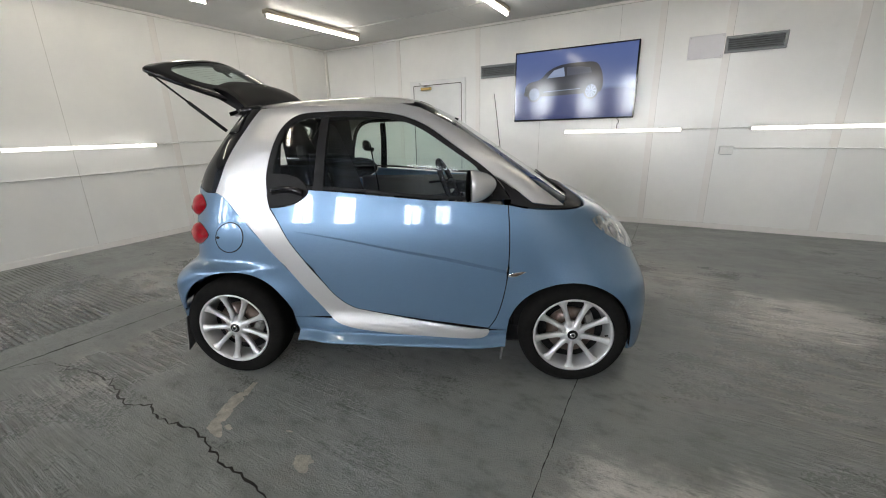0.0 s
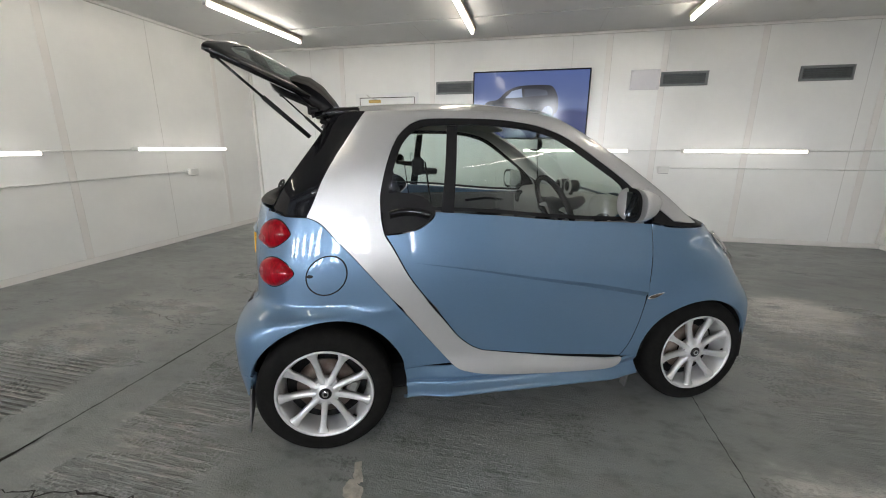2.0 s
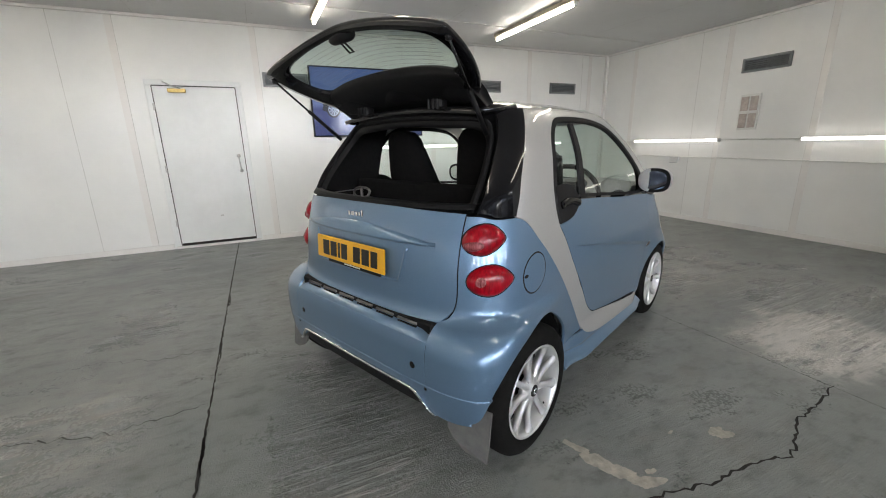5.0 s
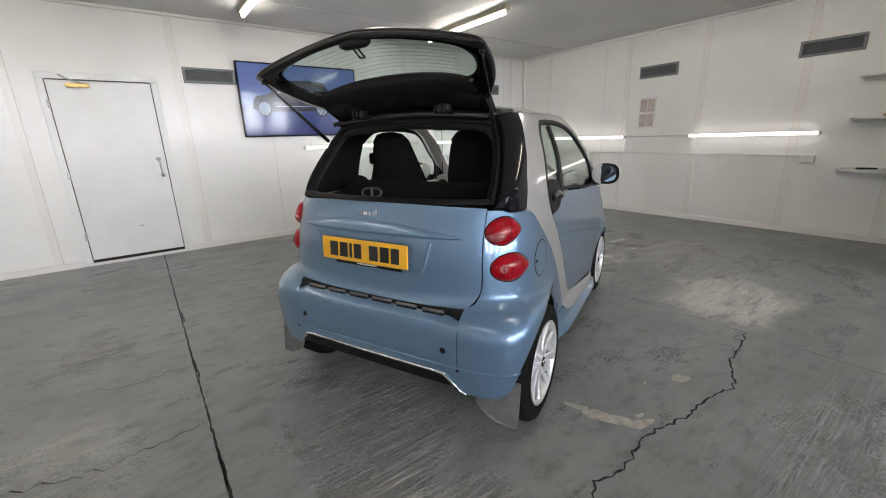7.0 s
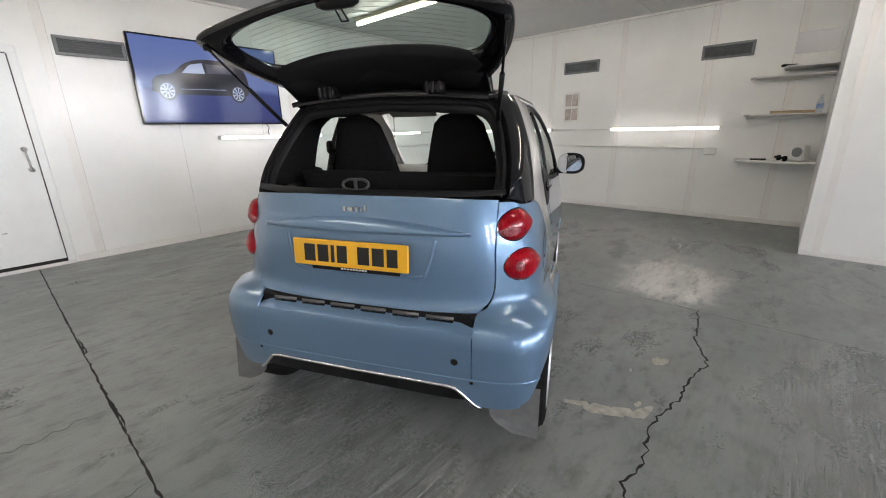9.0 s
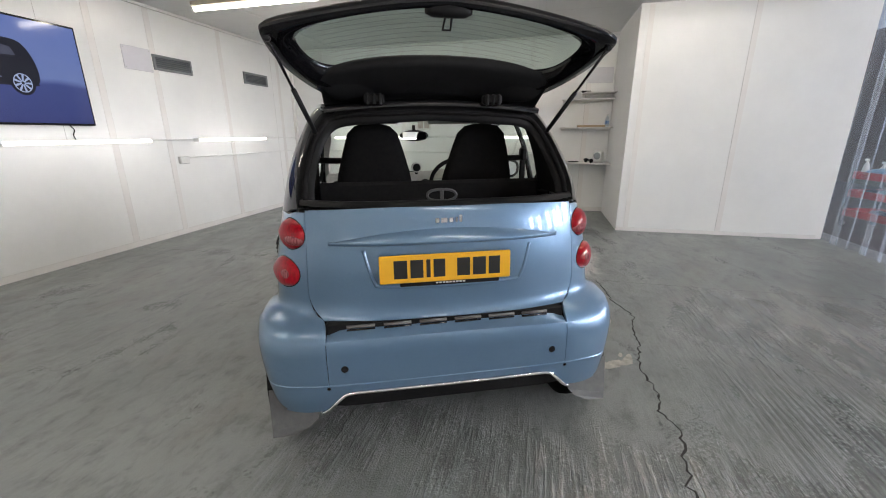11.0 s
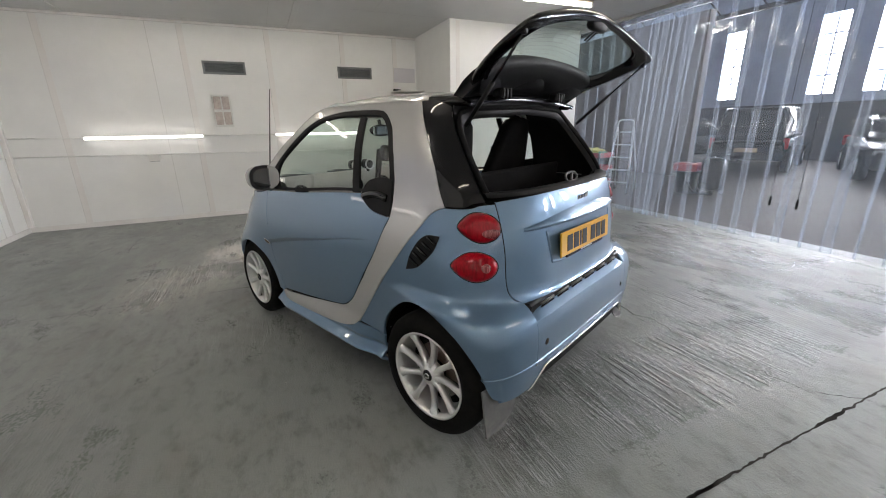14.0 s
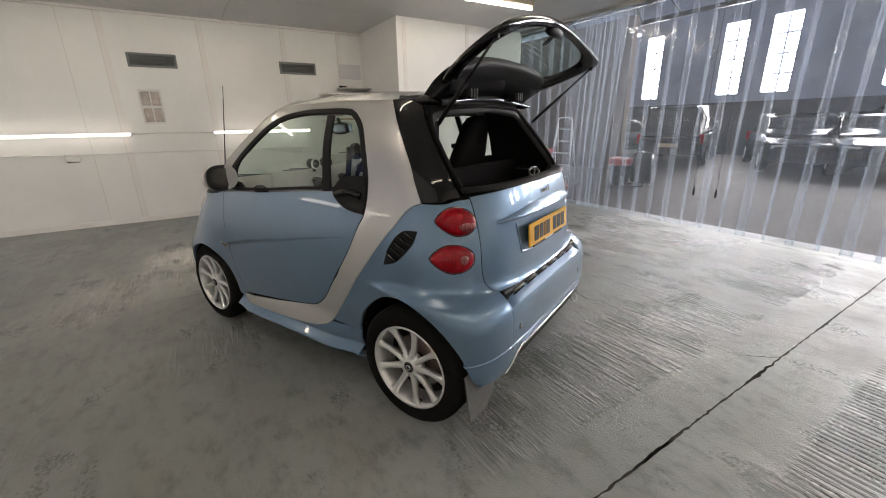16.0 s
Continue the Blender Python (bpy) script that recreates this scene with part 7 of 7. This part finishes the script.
parked(pose(4.95, -13.3, 0, 0, 0, -70), DARK_PAINT, 4.5, 1.85, 1.72, True, "black parked estate car, seen from behind")
parked(pose(1.9, -13.4, 0, 0, 0, 118), GREY_PAINT, 4.3, 1.80, 1.45, False, "dark grey parked hatchback car")
parked(pose(0.4, -13.6, 0, 0, 0, 112), DARK_PAINT, 4.3, 1.80, 1.46, False, "dark parked hatchback car")
parked(pose(-1.6, -12.9, 0, 0, 0, 108), GREY_PAINT, 4.4, 1.82, 1.46, False, "dark grey parked saloon car")
parked(pose(-0.2, -16.0, 0, 0, 0, 10), SILVER_VAN, 4.9, 1.95, 1.95, True, "pale silver parked van")
parked(pose(7.4, -13.0, 0, 0, 0, -80), DARK_PAINT, 4.3, 1.80, 1.5, False, "dark parked car by the brown partition")
parked(pose(-4.4, -12.4, 0, 0, 0, 100), DARK_PAINT, 4.4, 1.82, 1.5, False, "dark parked car in the workshop")

# red tool trolley, rags, ladder, bins
RED_PAINT = surface("red_enamel", (0.36, 0.015, 0.02), 0.35, coat=0.3, second=(0.26, 0.012, 0.015), scale=6)
tt = empty("tool_trolley", pose(4.05, -5.55, 0, 0, 0, 8), "red three-tier workshop trolley loaded with rags and tools", "trolley")
for z in (0.16, 0.44, 0.70):
    span("tray", (-0.42, -0.24, z), (0.42, 0.24, z + 0.012), RED_PAINT, tt, 0.003)
    for a, b in (((-0.42, -0.24, z), (0.42, -0.225, z + 0.10)), ((-0.42, 0.225, z), (0.42, 0.24, z + 0.10)), ((-0.42, -0.24, z), (-0.405, 0.24, z + 0.10)), ((0.405, -0.24, z), (0.42, 0.24, z + 0.10))):
        span("tray_side", a, b, RED_PAINT, tt, 0.003)
for sx in (-1, 1):
    for sy in (-1, 1):
        span("post", (sx * 0.41 - 0.015, sy * 0.23 - 0.015, 0.08), (sx * 0.41 + 0.015, sy * 0.23 + 0.015, 0.80), BLACK_TRIM, tt, 0.003)
        lathe("castor", [(0.0, -0.015), (0.04, -0.015), (0.045, 0.0), (0.04, 0.015), (0, 0.015)], RUBBER, tt, 14, at=(sx * 0.39, sy * 0.22, 0.045))
for i, (cx, cy, cz, sz, col) in enumerate(((-0.1, 0.0, 0.80, 0.17, (0.62, 0.60, 0.12)), (0.2, 0.05, 0.78, 0.13, (0.20, 0.36, 0.55)), (-0.28, 0.0, 0.77, 0.11, (0.16, 0.42, 0.22)), (0.0, 0.0, 0.51, 0.12, (0.1, 0.22, 0.25)), (0.25, 0.0, 0.50, 0.10, (0.05, 0.06, 0.08)), (-0.24, 0, 0.22, 0.11, (0.07, 0.2, 0.14)), (0.1, 0.0, 0.22, 0.10, (0.04, 0.05, 0.07)))):
    bm = bmesh.new()
    bmesh.ops.create_icosphere(bm, subdivisions=3, radius=1)
    for v in bm.verts:
        n = noise.noise(v.co * 1.7 + Vector((i * 7, 0, 0))) * 0.35 + noise.noise(v.co * 4 + Vector((0, i * 5, 0))) * 0.2
        v.co = Vector((v.co.x * (1 + n) * sz * 1.2, v.co.y * (1 + n) * sz, v.co.z * (0.45 + 0.5 * n) * sz))
    tr = tagged(part("rag_heap", bm, surface("rag_%d" % i, col, 0.9, second=tuple(c * 0.5 for c in col), scale=20), None, smooth=True), "crumpled coloured cleaning cloths on the trolley", "cloth", "rags on the trolley")
    tr.matrix_world = pose(4.05, -5.55, 0, 0, 0, 8) @ pose(cx, cy, cz + 0.01)
for x, y, h in ((0.36, 0.12, 0.24), (0.33, -0.08, 0.20)):
    sb = empty("spray_bottle", pose(4.05, -5.55, 0, 0, 0, 8) @ pose(x, y, 0.713), "white plastic spray bottle on the trolley", "bottle", "spray bottles")
    lathe("bottle_body", [(0, 0), (0.04, 0), (0.042, 0.1), (0.03, h - 0.06), (0.014, h - 0.03), (0.014, h)], PLASTIC_WHITE, sb, 16, axis="z")
    box("spray_head", (0.06, 0.025, 0.03), (0.012, 0, h + 0.012), PLASTIC_WHITE, sb, 0.006)
ld = empty("stepladder", pose(3.55, -5.95, 0, 0, 0, 25), "aluminium stepladder standing open", "ladder")
for sx in (-1, 1):
    sweep("front_rail", [(sx * 0.24, 0.28, 0.0), (sx * 0.15, 0.0, 1.30)], 0.020, STEEL, ld, 8)
    sweep("rear_rail", [(sx * 0.22, -0.42, 0.0), (sx * 0.15, -0.03, 1.28)], 0.014, STEEL, ld, 8)
for q in range(5):
    t = 0.16 + 0.19 * q
    span("step", (-0.24 + 0.09 * t, 0.28 - 0.28 * t - 0.05, 1.30 * t - 0.01), (0.24 - 0.09 * t, 0.28 - 0.28 * t + 0.04, 1.30 * t + 0.012), STEEL, ld, 0.003)
sweep("top_hoop", smooth_line([(-0.15, 0, 1.30), (-0.12, 0, 1.42), (0.12, 0, 1.42), (0.15, 0, 1.30)], 5), 0.014, STEEL, ld, 8)
bn = empty("waste_bin", pose(2.75, -6.9, 0, 0, 0, 15), "black plastic waste bin with a red lid", "bin")
lathe("bin_body", [(0.0, 0.0), (0.17, 0.0), (0.21, 0.42), (0.22, 0.42), (0.22, 0.44), (0.19, 0.44)], BLACK_TRIM, bn, 24, axis="z")
box("bin_lid", (0.44, 0.40, 0.16), (0, 0, 0.52), RED_PAINT, bn, 0.03)
vc = empty("vacuum_cleaner", pose(2.45, -7.2, 0, 0, 0, 40), "dark upright workshop vacuum cleaner on castors", "vacuum")
lathe("drum", [(0.0, 0.08), (0.20, 0.08), (0.22, 0.12), (0.22, 0.55), (0.18, 0.68), (0.0, 0.72)], DARK_PAINT, vc, 24, axis="z")
sweep("hose", smooth_line([(0.2, 0, 0.5), (0.38, 0.1, 0.6), (0.42, 0.2, 0.25), (0.3, 0.35, 0.06), (0.0, 0.4, 0.05)], 6), 0.025, BLACK_TRIM, vc, 8)
for a in range(4):
    lathe("castor", [(0.0, -0.015), (0.035, -0.015), (0.04, 0.0), (0.035, 0.015), (0, 0.015)], RUBBER, vc, 12, at=(0.2 * math.cos(a * 1.57), 0.2 * math.sin(a * 1.57), 0.04))
for xx in (-0.28, -0.02):
    cd = empty("pull_cord", pose(xx, Y0 + 0.06, TOP), "thin pull cord with a black toggle", "cord", "pull cords")
    sweep("cord", [(0, 0, 0), (0.01, 0, -1.0), (0.0, 0, -2.38)], 0.002, BLACK_TRIM, cd, 5)
    sweep("toggle", [(0, 0, -2.36), (0, 0, -2.40), (0, 0, -2.47)], [0.008, 0.014, 0.012], BLACK_TRIM, cd, 10)
